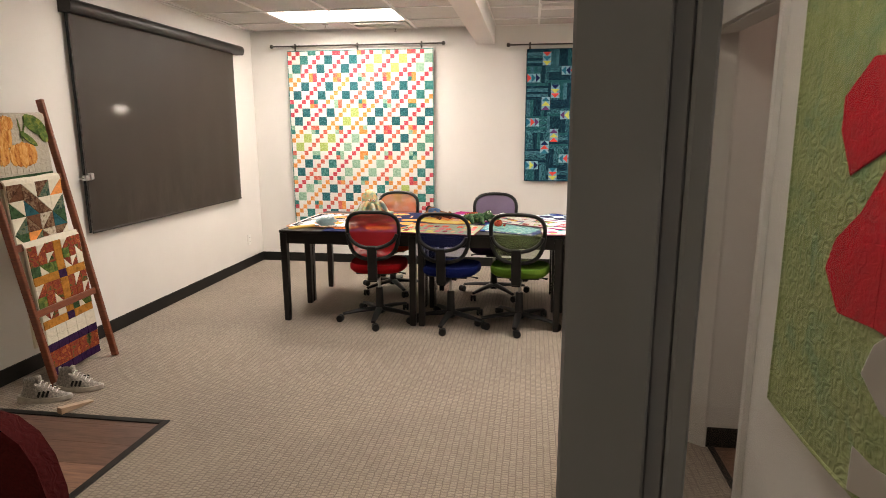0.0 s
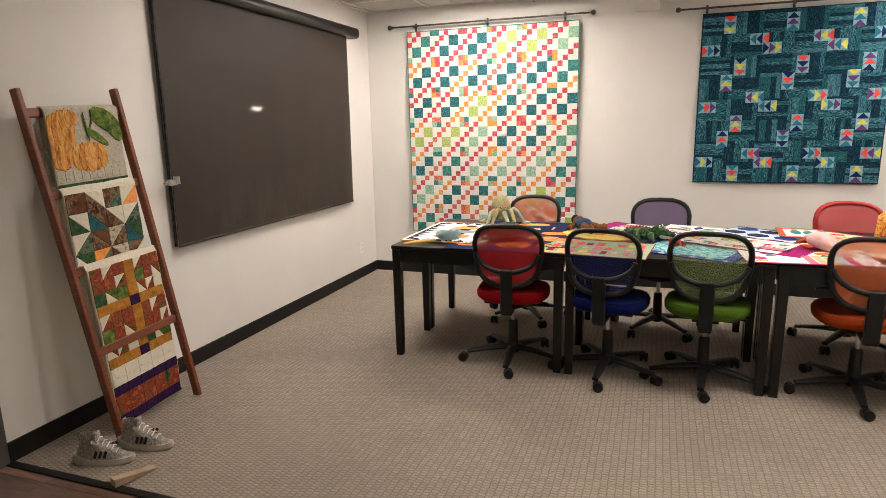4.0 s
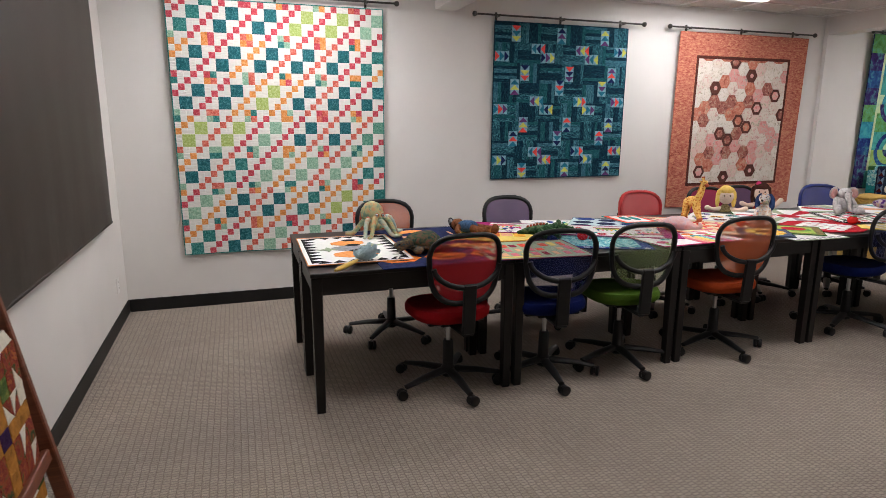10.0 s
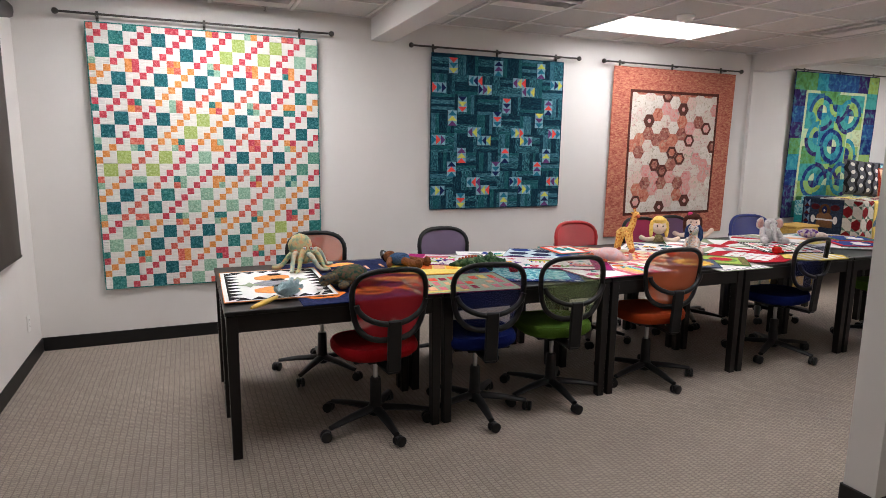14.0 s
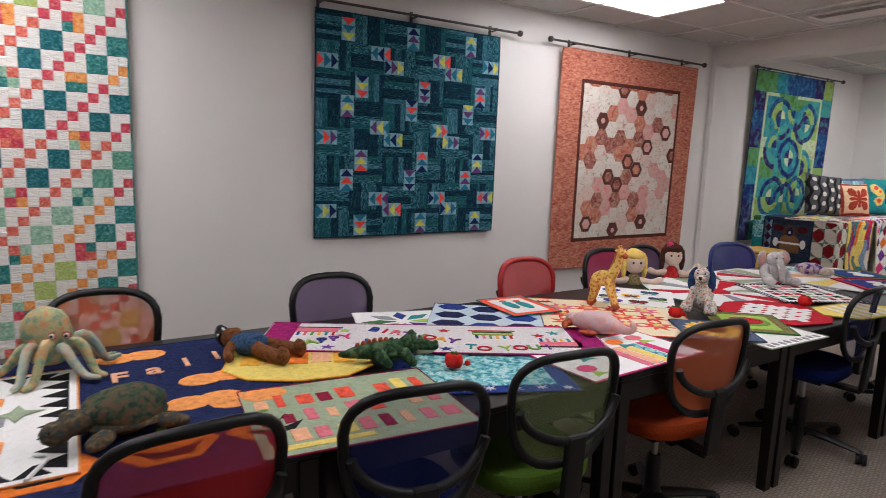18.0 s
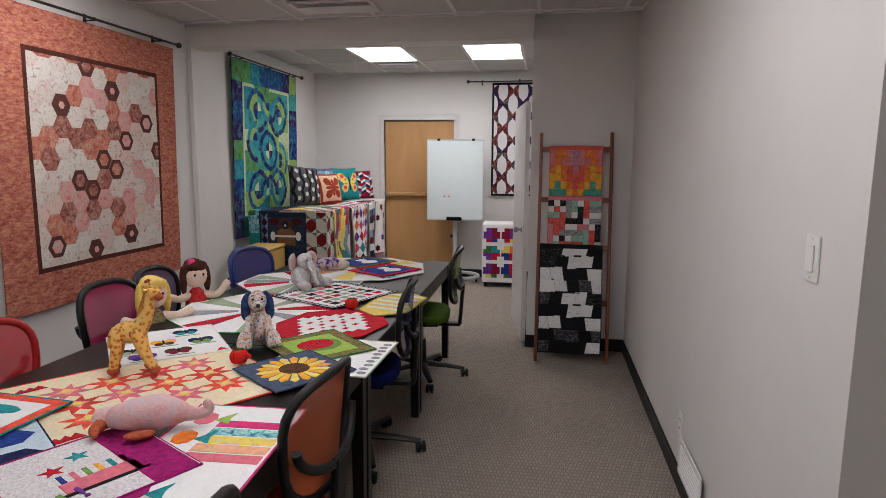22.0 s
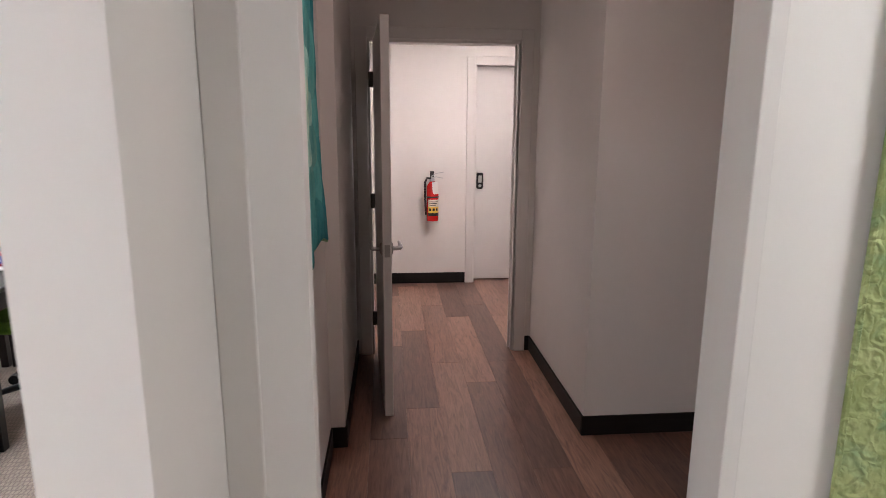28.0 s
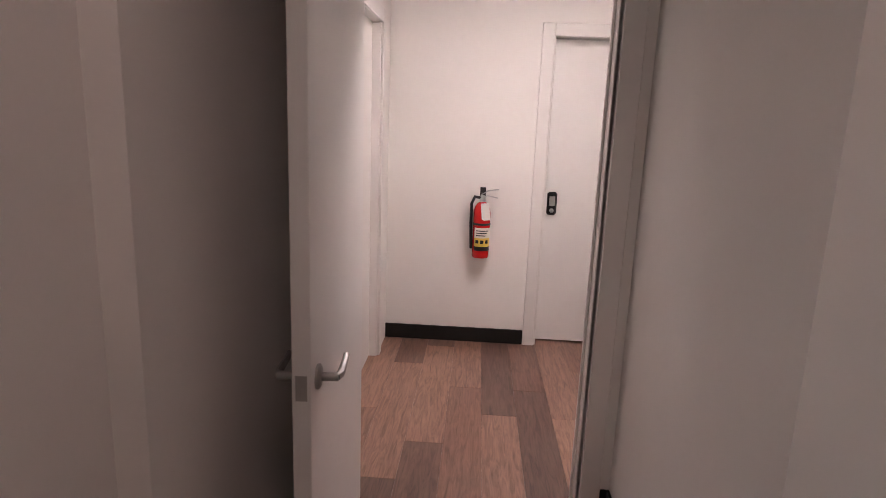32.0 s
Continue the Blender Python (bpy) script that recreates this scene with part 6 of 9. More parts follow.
# pink bird toy lying on the runner
s = Soft()
s.limb([(0.12, -0.012, 0.045), (0.05, -0.005, 0.058), (-0.03, 0.008, 0.055), (-0.085, 0.03, 0.045)], [0.030, 0.056, 0.052, 0.036], F_PINK, 14, n="body").ball((-0.115, 0.045, 0.042), (0.040, 0.038, 0.034), F_PINK, n="head").limb([(-0.125, 0.02, 0.032), (-0.14, -0.01, 0.026), (-0.135, -0.035, 0.02)], [0.022, 0.017, 0.010], F_HOOF, n="beak")
s.limb([(0.12, -0.012, 0.045), (0.165, -0.025, 0.040), (0.192, -0.03, 0.055), (0.186, -0.03, 0.078)], [0.028, 0.019, 0.017, 0.013], F_PINK, n="neck")
s.ball((-0.01, -0.072, 0.018), (0.046, 0.024, 0.013), F_HOOF, n="foot").ball((-0.03, 0.052, 0.062), (0.045, 0.028, 0.018), F_PINK, (20, 0, 0), n="wing").limb([(-0.10, 0.07, 0.05), (-0.075, 0.10, 0.04), (-0.05, 0.115, 0.03)], [0.015, 0.012, 0.010], F_PINK, n="tail")
s.make("toy_flamingo", pose(0.50, 4.80, TOP + 0.022, 0, 0, -58), "pale pink plush bird with coral beak lying on the runner", size=0.86)

# floral dog
s = Soft()
s.ball((0, 0, 0.082), (0.050, 0.050, 0.075), F_DOG).ball((0, -0.012, 0.185), (0.038, 0.041, 0.042), F_DOG, n="head").ball((0, -0.054, 0.172), (0.021, 0.028, 0.019), F_DOG, n="muzzle").ball((0, -0.080, 0.178), 0.009, F_EYE)
for q in (-1, 1):
    s.limb([(0.030 * q, -0.004, 0.215), (0.046 * q, -0.004, 0.185), (0.047 * q, -0.006, 0.135), (0.045 * q, -0.008, 0.115)], [0.010, 0.016, 0.019, 0.014], F_DOGEAR, n="ear").ball((0.017 * q, -0.048, 0.198), 0.0045, F_EYE)
    s.limb([(0.030 * q, -0.02, 0.115), (0.040 * q, -0.052, 0.06), (0.043 * q, -0.066, 0.016)], [0.020, 0.017, 0.018], F_DOG, n="front_leg").limb([(0.045 * q, 0.01, 0.035), (0.062 * q, -0.03, 0.024), (0.066 * q, -0.075, 0.020)], [0.030, 0.024, 0.019], F_DOG, n="hind_leg")
s.make("toy_dog", pose(1.32, 4.87, TOP + 0.010, 0, 0, -62), "sitting plush dog in floral print with navy ears")

# elephant
s = Soft()
s.ball((0, 0, 0.075), (0.065, 0.060, 0.075), F_ELE).ball((0, -0.03, 0.155), (0.050, 0.048, 0.048), F_ELE, n="head")
s.limb([(0, -0.066, 0.15), (0, -0.098, 0.115), (0.005, -0.105, 0.065), (0.010, -0.12, 0.03)], [0.026, 0.020, 0.016, 0.013], F_ELE, 10, n="trunk")
for q in (-1, 1):
    s.ball((0.072 * q, -0.005, 0.158), (0.042, 0.012, 0.050), F_ELE, (0, 0, -20 * q), n="ear").ball((0.074 * q, -0.017, 0.156), (0.031, 0.007, 0.038), F_EAR, (0, 0, -20 * q), n="ear_lining")
    s.limb([(0.05 * q, -0.04, 0.04), (0.075 * q, -0.10, 0.03), (0.085 * q, -0.135, 0.03)], [0.032, 0.029, 0.027], F_ELE, n="hind_leg").limb([(0.055 * q, -0.02, 0.11), (0.075 * q, -0.06, 0.06), (0.06 * q, -0.09, 0.05)], [0.023, 0.020, 0.018], F_ELE, n="front_leg")
    s.ball((0.022 * q, -0.074, 0.168), 0.0045, F_EYE)
    s.limb([(0.02 * q, -0.085, 0.13), (0.022 * q, -0.11, 0.11)], [0.006, 0.003], F_WHITEYE, n="tusk")
s.make("toy_elephant", pose(2.40, 5.13, TOP + 0.014, 0, 0, -24), "sitting grey plush elephant with pink ears")

s = Soft()
s.ball((0, 0, 0.042), (0.085, 0.055, 0.042), fur("purple_yarn", (0.10, 0.03, 0.20), (0.50, 0.42, 0.52), 40, (0.55, 0.45, 0.30)), lumps=0.15)
s.ball((0.10, -0.01, 0.03), (0.05, 0.035, 0.03), n="loose_end", mt=fur("cream_yarn", (0.5, 0.42, 0.32), (0.62, 0.55, 0.48)))
s.make("yarn_skein", pose(2.95, 5.17, TOP + 0.018, 0, 0, -60), "skein of purple and cream yarn lying on a mat", "yarn")


def doll(m, label, hair, dress, bow):
    s = Soft()
    s.ball((0, 0, 0.38), (0.062, 0.055, 0.072), F_SKIN, lumps=0.05).ball((0, 0.014, 0.395), (0.07, 0.06, 0.07), hair).ball((0, -0.03, 0.43), (0.055, 0.03, 0.03), hair)
    for q in (-1, 1):
        s.ball((0.062 * q, 0.005, 0.355), (0.018, 0.03, 0.075), hair)
        s.limb([(0.04 * q, 0, 0.27), (0.10 * q, -0.03, 0.265), (0.15 * q, -0.05, 0.285 + (0.04 if bow and q > 0 else 0))], [0.022, 0.019, 0.02], F_SKIN)
        s.limb([(0.03 * q, -0.02, 0.10), (0.045 * q, -0.12, 0.08), (0.05 * q, -0.20, 0.06)], [0.03, 0.027, 0.025], F_SKIN)
        s.ball((0.022 * q, -0.054, 0.385), (0.006, 0.003, 0.007), F_EYE)
    s.ball((0, 0, 0.20), (0.06, 0.048, 0.115), dress).ball((0, -0.02, 0.10), (0.085, 0.09, 0.06), dress)
    if bow:
        s.ball((-0.03, -0.035, 0.455), (0.022, 0.012, 0.018), K_HOT)
    return tagged(s.make("rag_doll", m, label, "doll", True), "", "", "rag dolls on chairs")


doll(pose(1.60, 5.53, 0.487, 0, 0, -34), "blond rag doll in a print dress sitting on a chair", F_BLOND, fur("olive_print", (0.16, 0.12, 0.05), (0.3, 0.24, 0.12), 90), False)
doll(pose(2.00, 5.56, 0.502, 0, 0, -38), "dark-haired rag doll in a red dress sitting on a chair", F_DARKHAIR, fur("red_dress", (0.55, 0.02, 0.03), (0.62, 0.05, 0.05)), True)

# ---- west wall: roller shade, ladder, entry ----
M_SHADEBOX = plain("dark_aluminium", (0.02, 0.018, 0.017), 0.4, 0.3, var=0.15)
M_SCREENHEM = plain("dark_hem", (0.030, 0.024, 0.020), 0.6, var=0.2)


def screen_cloth():
    """Sheer sun-screen weave: nearly closed, dusty along the hem."""
    mt, nt, b = shader("sun_screen_weave")
    v = coords(nt)
    f = noise_tex(nt, v, 1.6, 5.0)
    dust = noise_tex(nt, coords(nt, "Object", (1, 1, 0.35)), 5.0, 6.0, 0.7)
    sep = nt.nodes.new("ShaderNodeSeparateXYZ")
    link(nt, v, sep.inputs[0])
    low = nt.nodes.new("ShaderNodeMapRange")
    low.inputs["From Min"].default_value, low.inputs["From Max"].default_value, low.inputs["To Min"].default_value, low.inputs["To Max"].default_value = 0.03, 0.45, 0.5, 0.0
    link(nt, sep.outputs[2], low.inputs["Value"])
    k = nt.nodes.new("ShaderNodeMath")
    k.operation = "MULTIPLY"
    link(nt, low.outputs[0], k.inputs[0])
    link(nt, ramp(nt, dust, [(0.5, (0, 0, 0)), (0.72, (1, 1, 1))]), k.inputs[1])
    m1 = nt.nodes.new("ShaderNodeMix")
    m1.data_type = "RGBA"
    link(nt, k.outputs[0], m1.inputs[0])
    link(nt, ramp(nt, f, [(0.3, (0.031, 0.0235, 0.018)), (0.7, (0.038, 0.0295, 0.023))]), m1.inputs[6])
    m1.inputs[7].default_value = (0.10, 0.082, 0.068, 1)
    link(nt, m1.outputs[2], b.inputs["Base Color"])
    b.inputs["Roughness"].default_value, b.inputs["Specular IOR Level"].default_value = 0.55, 0.3
    bump(nt, b, noise_tex(nt, v, 500.0, 2.0), 0.2, 0.001)
    out = nt.nodes["Material Output"]
    t = nt.nodes.new("ShaderNodeBsdfTransparent")
    mx = nt.nodes.new("ShaderNodeMixShader")
    mx.inputs[0].default_value = 0.03
    link(nt, b.outputs[0], mx.inputs[1])
    link(nt, t.outputs[0], mx.inputs[2])
    link(nt, mx.outputs[0], out.inputs["Surface"])
    return mt


M_SCREEN = screen_cloth()
t = thing("roller_shade", pose(-3.1, 5.02, 0.76), "large dark brown roller shade pulled down over a window", "roller shade")
bm = bmesh.new()
ny, nz = 24, 12
g = [[bm.verts.new((0.046 + 0.004 * noise.noise(Vector((y * 0.5, z * 0.4, 1.0))) + 0.006 * (1 - z / nz) * math.sin(y * 0.9) ** 2, -1.204 + 2.244 * y / ny + 0.02 * z / nz * (y / ny), 0.035 + 1.50 * z / nz)) for z in range(nz + 1)] for y in range(ny + 1)]
for y in range(ny):
    for z in range(nz):
        bm.faces.new((g[y][z], g[y + 1][z], g[y + 1][z + 1], g[y][z + 1]))
smooth(part("screen", bm, M_SCREEN, t), 80)
bm = bmesh.new()
prof = [(0.0, 1.505), (0.075, 1.505), (0.092, 1.515), (0.098, 1.545), (0.094, 1.575), (0.08, 1.592), (0.0, 1.595)]
a = [bm.verts.new((x, -1.232, z)) for x, z in prof]
b = [bm.verts.new((x, 1.215, z)) for x, z in prof]
bm.faces.new(a)
bm.faces.new(b[::-1])
for k in range(len(prof)):
    bm.faces.new((a[k], b[k], b[(k + 1) % len(prof)], a[(k + 1) % len(prof)]))
smooth(part("cassette", bm, M_SHADEBOX, t), 50)
part("side_track", boxes((0.022, 0.040, -1.211, -1.201, 0.03, 1.505), bevel=0.002), M_BLACK, t, "thin black side channel")
part("hem_bar", boxes((0.040, 0.052, -1.204, 1.040, 0.024, 0.042), bevel=0.004), M_SCREENHEM, t)
part("spring_clamp", boxes((0.045, 0.075, -1.25, -1.19, 0.40, 0.435), (0.045, 0.065, -1.275, -1.235, 0.412, 0.42), (0.055, 0.085, -1.205, -1.175, 0.405, 0.45), bevel=0.003), M_STEEL, t, "small grey metal clamp")

# the window behind the shade, and a lamp in the dark street
t = tagged(new("window_1"), "wide window behind the roller shade, dark night outside", "window", "", "structure")
t.matrix_basis = pose(-3.1, 5.015, 0.86)
part("window_frame", boxes((-0.10, -0.05, -1.065, -1.015, 0, 1.36), (-0.10, -0.05, 1.015, 1.065, 0, 1.36), (-0.10, -0.05, -1.015, 1.015, 0, 0.05), (-0.10, -0.05, -1.015, 1.015, 1.31, 1.36), bevel=0.003), M_SHADEBOX, t)
pane = part("pane", boxes((-0.078, -0.072, -1.015, 1.015, 0.05, 1.31)), M_GLASS, t, "clear glass pane")
pane.visible_shadow = False
t = thing("street_lamp", pose(-36.5, 50.8, 0), "bright street lamp on a pole far off at night", "street lamp")
part("pole", lathe(bmesh.new(), [(0.09, -0.1), (0.05, 3.1), (0.0, 3.12)], 10), M_SHADEBOX, t)
smooth(part("lamp_globe", blob(bmesh.new(), (0, 0, 3.32), (0.21, 0.21, 0.16)), glow("street_lamp_glow", (1.0, 0.95, 0.88), 1500.0), t, "glowing lamp globe"))
setting("ground", boxes((-90, -3.3, -40, 120, -0.3, -0.15)), plain("night_asphalt", (0.05, 0.05, 0.05), 0.9), "dark asphalt outside the window")


def wall_plate(m, label, kind, w=0.072, h=0.115, category="outlet"):
    t = thing(kind, m, label, category)
    part("plate", boxes((-w / 2, w / 2, -0.006, 0, -h / 2, h / 2), bevel=0.002), M_WHITEPL, t)
    if kind == "light_switch":
        part("rocker", box(bmesh.new(), -0.017, 0.017, -0.011, -0.006, -0.034, 0.034, 0.002), M_WHITEPL, t)
    else:
        for q in (-1, 1):
            part("socket", boxes((-0.017, 0.017, -0.0085, -0.006, q * 0.022 - 0.014, q * 0.022 + 0.014), bevel=0.001), M_WHITEPL, t)
            for x in (-0.007, 0.007):
                part("slot", boxes((x - 0.0012, x + 0.0012, -0.0092, -0.0084, q * 0.022 - 0.002, q * 0.022 + 0.008)), M_BLACK, t)
    for q in (-1, 1):
        part("screw", lathe(bmesh.new(), [(0.003, 0), (0.0025, 0.001)], 8, pose(0, -0.006, q * (0.048 if kind == "light_switch" else 0.0), 90)), M_STEEL, t)
    return t


wall_plate(pose(-3.1, 6.264, 0.30, 0, 0, 90), "white duplex outlet on the wall", "wall_outlet")
wall_plate(pose(0.28, 6.6, 0.45, 0, 0, 0), "white duplex outlet on the wall", "wall_outlet")
wall_plate(pose(0.675, 3.085, 1.262, 0, 0, 180), "white rocker light switch on the wall", "light_switch", category="light switch")
wall_plate(pose(1.86, 3.085, 0.30, 0, 0, 180), "white duplex outlet above the baseboard", "wall_outlet")


# ---- ladders with folded quilts ----
def blanket_ladder(m, lean, height, w, rungs, label, rail=(0.026, 0.045)):
    """Local x along the rungs, -y towards the room; the feet stand on z = 0, the head leans back by lean."""
    t = thing("blanket_ladder", m, label, "ladder", "ladders that carry folded quilts")
    a = math.atan2(lean, height)
    for s in (-1, 1):
        bm = box(bmesh.new(), -rail[0] / 2, rail[0] / 2, -rail[1] / 2, rail[1] / 2, -0.01, math.hypot(lean, height), 0.004)
        bmesh.ops.transform(bm, matrix=pose(s * w / 2, 0, 0, -math.degrees(a)), verts=bm.verts)
        for v in bm.verts:
            v.co.z = max(v.co.z, 0.0)
        part("rail", bm, M_LADDER, t)
    for z in rungs:
        bm = box(bmesh.new(), -w / 2 + rail[0] / 2, w / 2 - rail[0] / 2, -0.011, 0.011, -0.02, 0.02, 0.003)
        bmesh.ops.transform(bm, matrix=pose(0, lean * z / height, z, -math.degrees(a)), verts=bm.verts)
        part("rung", bm, M_LADDER, t)
    return t


def draped(r, seed, puff=0.006, out=0.0):
    def fn(u, v, h):
        k = h + puff * noise.noise(Vector((u * 6, v * 5, seed)))
        if v <= 0:
            return Vector((u, -(r + k) - out * min(1.0, -v / 0.6), v))
        if v < math.pi * r:
            a = v / r
            return Vector((u, -(r + k) * math.cos(a), (r + k) * math.sin(a)))
        return Vector((u, r + k, -(v - math.pi * r)))
    return fn


def folded_quilt(m, w, front, back, polys, mats, body, bind, label, seed, r=0.030, out=0.0):
    """polys lie in u, v with v from 0 at the rung down to -front."""
    t = thing("folded_quilt", m, label, "quilt", "quilts folded over ladder rungs")
    fn = draped(r, seed, out=out)
    total = front + math.pi * r + back
    part("cloth", slab(w, total, 0.012, fn, 14, 40, 0.0, total / 2 - front), body, t)
    part("under_fold", slab(w * 0.97, front * 0.97 + math.pi * (r - 0.015) + back * 0.95, 0.010, draped(r - 0.014, seed + 3, out=out), 10, 30, 0.004, (front * 0.97 + math.pi * (r - 0.015) + back * 0.95) / 2 - front * 0.97), body, t)
    for p in polys:
        patchwork("patch", [p], mats, t, fn, 0.0018, 0.003, 0.002, step=0.05)
    bm = bmesh.new()
    tube(bm, [fn(-w / 2 + w * i / 12, -front, -0.005) for i in range(13)], 0.008, 6)
    part("binding", bm, bind, t)
    return t


def clip_rect(x0, y0, x1, y1, n, k):
    return [(rect(x0 + (x1 - x0) * i / n, y0, x0 + (x1 - x0) * (i + 1) / n, y1), k) for i in range(n)]


L1 = pose(-2.765, 3.27, 0, 0, -2.4, 90)
blanket_ladder(L1, 0.265, 1.68, 0.52, (1.575, 1.205, 0.845, 0.455), "red-brown wooden ladder leaning on the wall")


def on_ladder(lm, lean, height, z, x=0.0):
    return lm @ pose(x, lean * z / height, z)


Q_LINEN, Q_OCHRE, Q_FOREST = cloth((0.47, 0.43, 0.36), 0.18, 60), cloth((0.44, 0.19, 0.035), 0.4, 30), cloth((0.04, 0.09, 0.04), 0.5)
Q_PUMPK, Q_CREAM, Q_CHOC, Q_VIOLET, Q_TEALB = batik("pumpkin_paint", [(0.34, (0.22, 0.07, 0.02)), (0.46, (0.50, 0.18, 0.045)), (0.57, (0.64, 0.30, 0.09)), (0.68, (0.36, 0.13, 0.04))], 24, (3, 1, 1)), cloth((0.70, 0.65, 0.54), 0.08), cloth((0.13, 0.055, 0.03), 0.5), cloth((0.035, 0.012, 0.055), 0.4), cloth((0.02, 0.10, 0.12), 0.4)

Q_AUTUMN = batik("autumn_print", [(0.30, (0.02, 0.05, 0.02)), (0.40, (0.10, 0.09, 0.03)), (0.47, (0.32, 0.07, 0.03)), (0.54, (0.18, 0.025, 0.025)), (0.62, (0.46, 0.14, 0.04)), (0.72, (0.09, 0.025, 0.05))], 22)
Q_BARK = batik("bark_print", [(0.32, (0.05, 0.02, 0.012)), (0.48, (0.13, 0.06, 0.035)), (0.58, (0.24, 0.16, 0.10)), (0.7, (0.10, 0.05, 0.03))], 40)
Q_FERN = batik("fern_print", [(0.32, (0.01, 0.03, 0.025)), (0.46, (0.05, 0.10, 0.075)), (0.56, (0.16, 0.17, 0.10)), (0.68, (0.05, 0.11, 0.14))], 40)
Q_STONE = batik("stone_print", [(0.34, (0.12, 0.08, 0.05)), (0.48, (0.42, 0.36, 0.28)), (0.6, (0.56, 0.50, 0.40)), (0.7, (0.2, 0.16, 0.11))], 40)
Q_LEAFG = batik("leaf_print", [(0.32, (0.03, 0.06, 0.015)), (0.5, (0.09, 0.15, 0.04)), (0.66, (0.24, 0.26, 0.06))], 30)
Q_GOLDP = batik("gold_paint", [(0.34, (0.46, 0.17, 0.04)), (0.5, (0.66, 0.32, 0.09)), (0.66, (0.74, 0.46, 0.20))], 24, (3, 1, 1))
# top: pumpkins on grey linen
polys, mats = [], [Q_LINEN, Q_PUMPK, Q_LEAFG, Q_FOREST, Q_GOLDP]
t = folded_quilt(on_ladder(L1, 0.265, 1.68, 1.575, 0.02), 0.40, 0.36, 0.34, [], mats, Q_LINEN, Q_FOREST, "folded linen quilt with painted pumpkins and leaves", 1.0)
fn = draped(0.030, 1.0)
for cx, cy, rx, ry in ((0.0, -0.215, 0.105, 0.078), (-0.135, -0.09, 0.075, 0.10), (-0.15, -0.20, 0.055, 0.075), (-0.10, -0.03, 0.06, 0.045)):
    for k in range(5):
        f = (k - 2) / 2.6
        patchwork("pumpkin_patch", [(ngon(cx + f * rx * 0.8, cy, rx * 0.36, ry * (1 - 0.25 * abs(f)), 12), 1 if k % 2 else 4)], mats, t, fn, 0.0015 + 0.0012 * (2 - abs(k - 2)), 0.003, 0.003)
for cx, cy, rx, ry, a in ((0.115, -0.045, 0.095, 0.05, -32), (0.165, -0.10, 0.035, 0.06, 30), (0.055, -0.125, 0.075, 0.02, -38), (0.0, -0.075, 0.006, 0.075, 8), (0.03, -0.06, 0.006, 0.06, -25)):
    ca, sa = math.cos(radians(a)), math.sin(radians(a))
    patchwork("leaf_patch", [([(cx + x * ca - y * sa, cy + x * sa + y * ca) for x, y in ngon(0, 0, rx, ry, 10)], 2)], mats, t, fn, 0.004, 0.002, 0.002)
for k in range(9):
    patchwork("stripe_patch", [(rect(-0.195 + k * 0.0435, -0.325, -0.16 + k * 0.0435, -0.27), 0)], mats, t, fn, 0.0005, 0.002)
patchwork("hem_patch", [(rect(-0.198, -0.352, 0.198, -0.332), 3)], mats, t, fn, 0.001, 0.003, 0.0, step=0.05)

# middle: half-square triangles
mats = [Q_CREAM, Q_BARK, Q_FERN, Q_STONE, Q_FOREST, Q_TEALB, K_PUMP, Q_CHOC]
polys = []
for j, row in enumerate(("7/11b02/16/0", "4b05b11b02/0", "2/01b71/35b4", "0b42/67b30/1")):
    for i in range(4):
        p, d, q = row[3 * i:3 * i + 3]
        x0, x1, y1, y0 = -0.205 + i * 0.1025, -0.1025 + i * 0.1025, -0.002 - j * 0.096, -0.098 - j * 0.096
        if d == "/":
            polys += [([(x0, y0), (x1, y0), (x1, y1)], int(p)), ([(x0, y0), (x1, y1), (x0, y1)], int(q))]
        else:
            polys += [([(x0, y0), (x1, y0), (x0, y1)], int(p)), ([(x1, y0), (x1, y1), (x0, y1)], int(q))]
folded_quilt(on_ladder(L1, 0.265, 1.68, 1.205, 0.0), 0.415, 0.39, 0.42, polys, mats, Q_CREAM, Q_CHOC, "folded cream quilt with brown and green print triangles", 2.0)

# bottom: autumn leaves and gold lattice
mats = [Q_CREAM, Q_OCHRE, Q_AUTUMN, Q_LEAFG, Q_VIOLET, Q_FOREST]
polys = []


def leaf_block(x0, y0, w, h, flip):
    """A sewn maple leaf on a grid of three by three, turned for every second block."""
    out = []
    cells = ("A/A", "AA/", "s\\g") if flip else ("/AA", "gA\\", "\\/c")
    for r, row in enumerate(cells):
        for c, k in enumerate(row):
            a0, a1, b1, b0 = x0 + c * w / 3, x0 + (c + 1) * w / 3, y0 + h - r * h / 3, y0 + h - (r + 1) * h / 3
            if k in "Agcs":
                out.append((rect(a0, b0, a1, b1), {"A": 2, "g": 3, "c": 0, "s": 5}[k]))
            elif k == "/":
                out += [([(a0, b0), (a1, b0), (a1, b1)], 2), ([(a0, b0), (a1, b1), (a0, b1)], 0)]
            else:
                out += [([(a0, b0), (a1, b0), (a0, b1)], 0), ([(a1, b0), (a1, b1), (a0, b1)], 3 if flip else 2)]
    return out


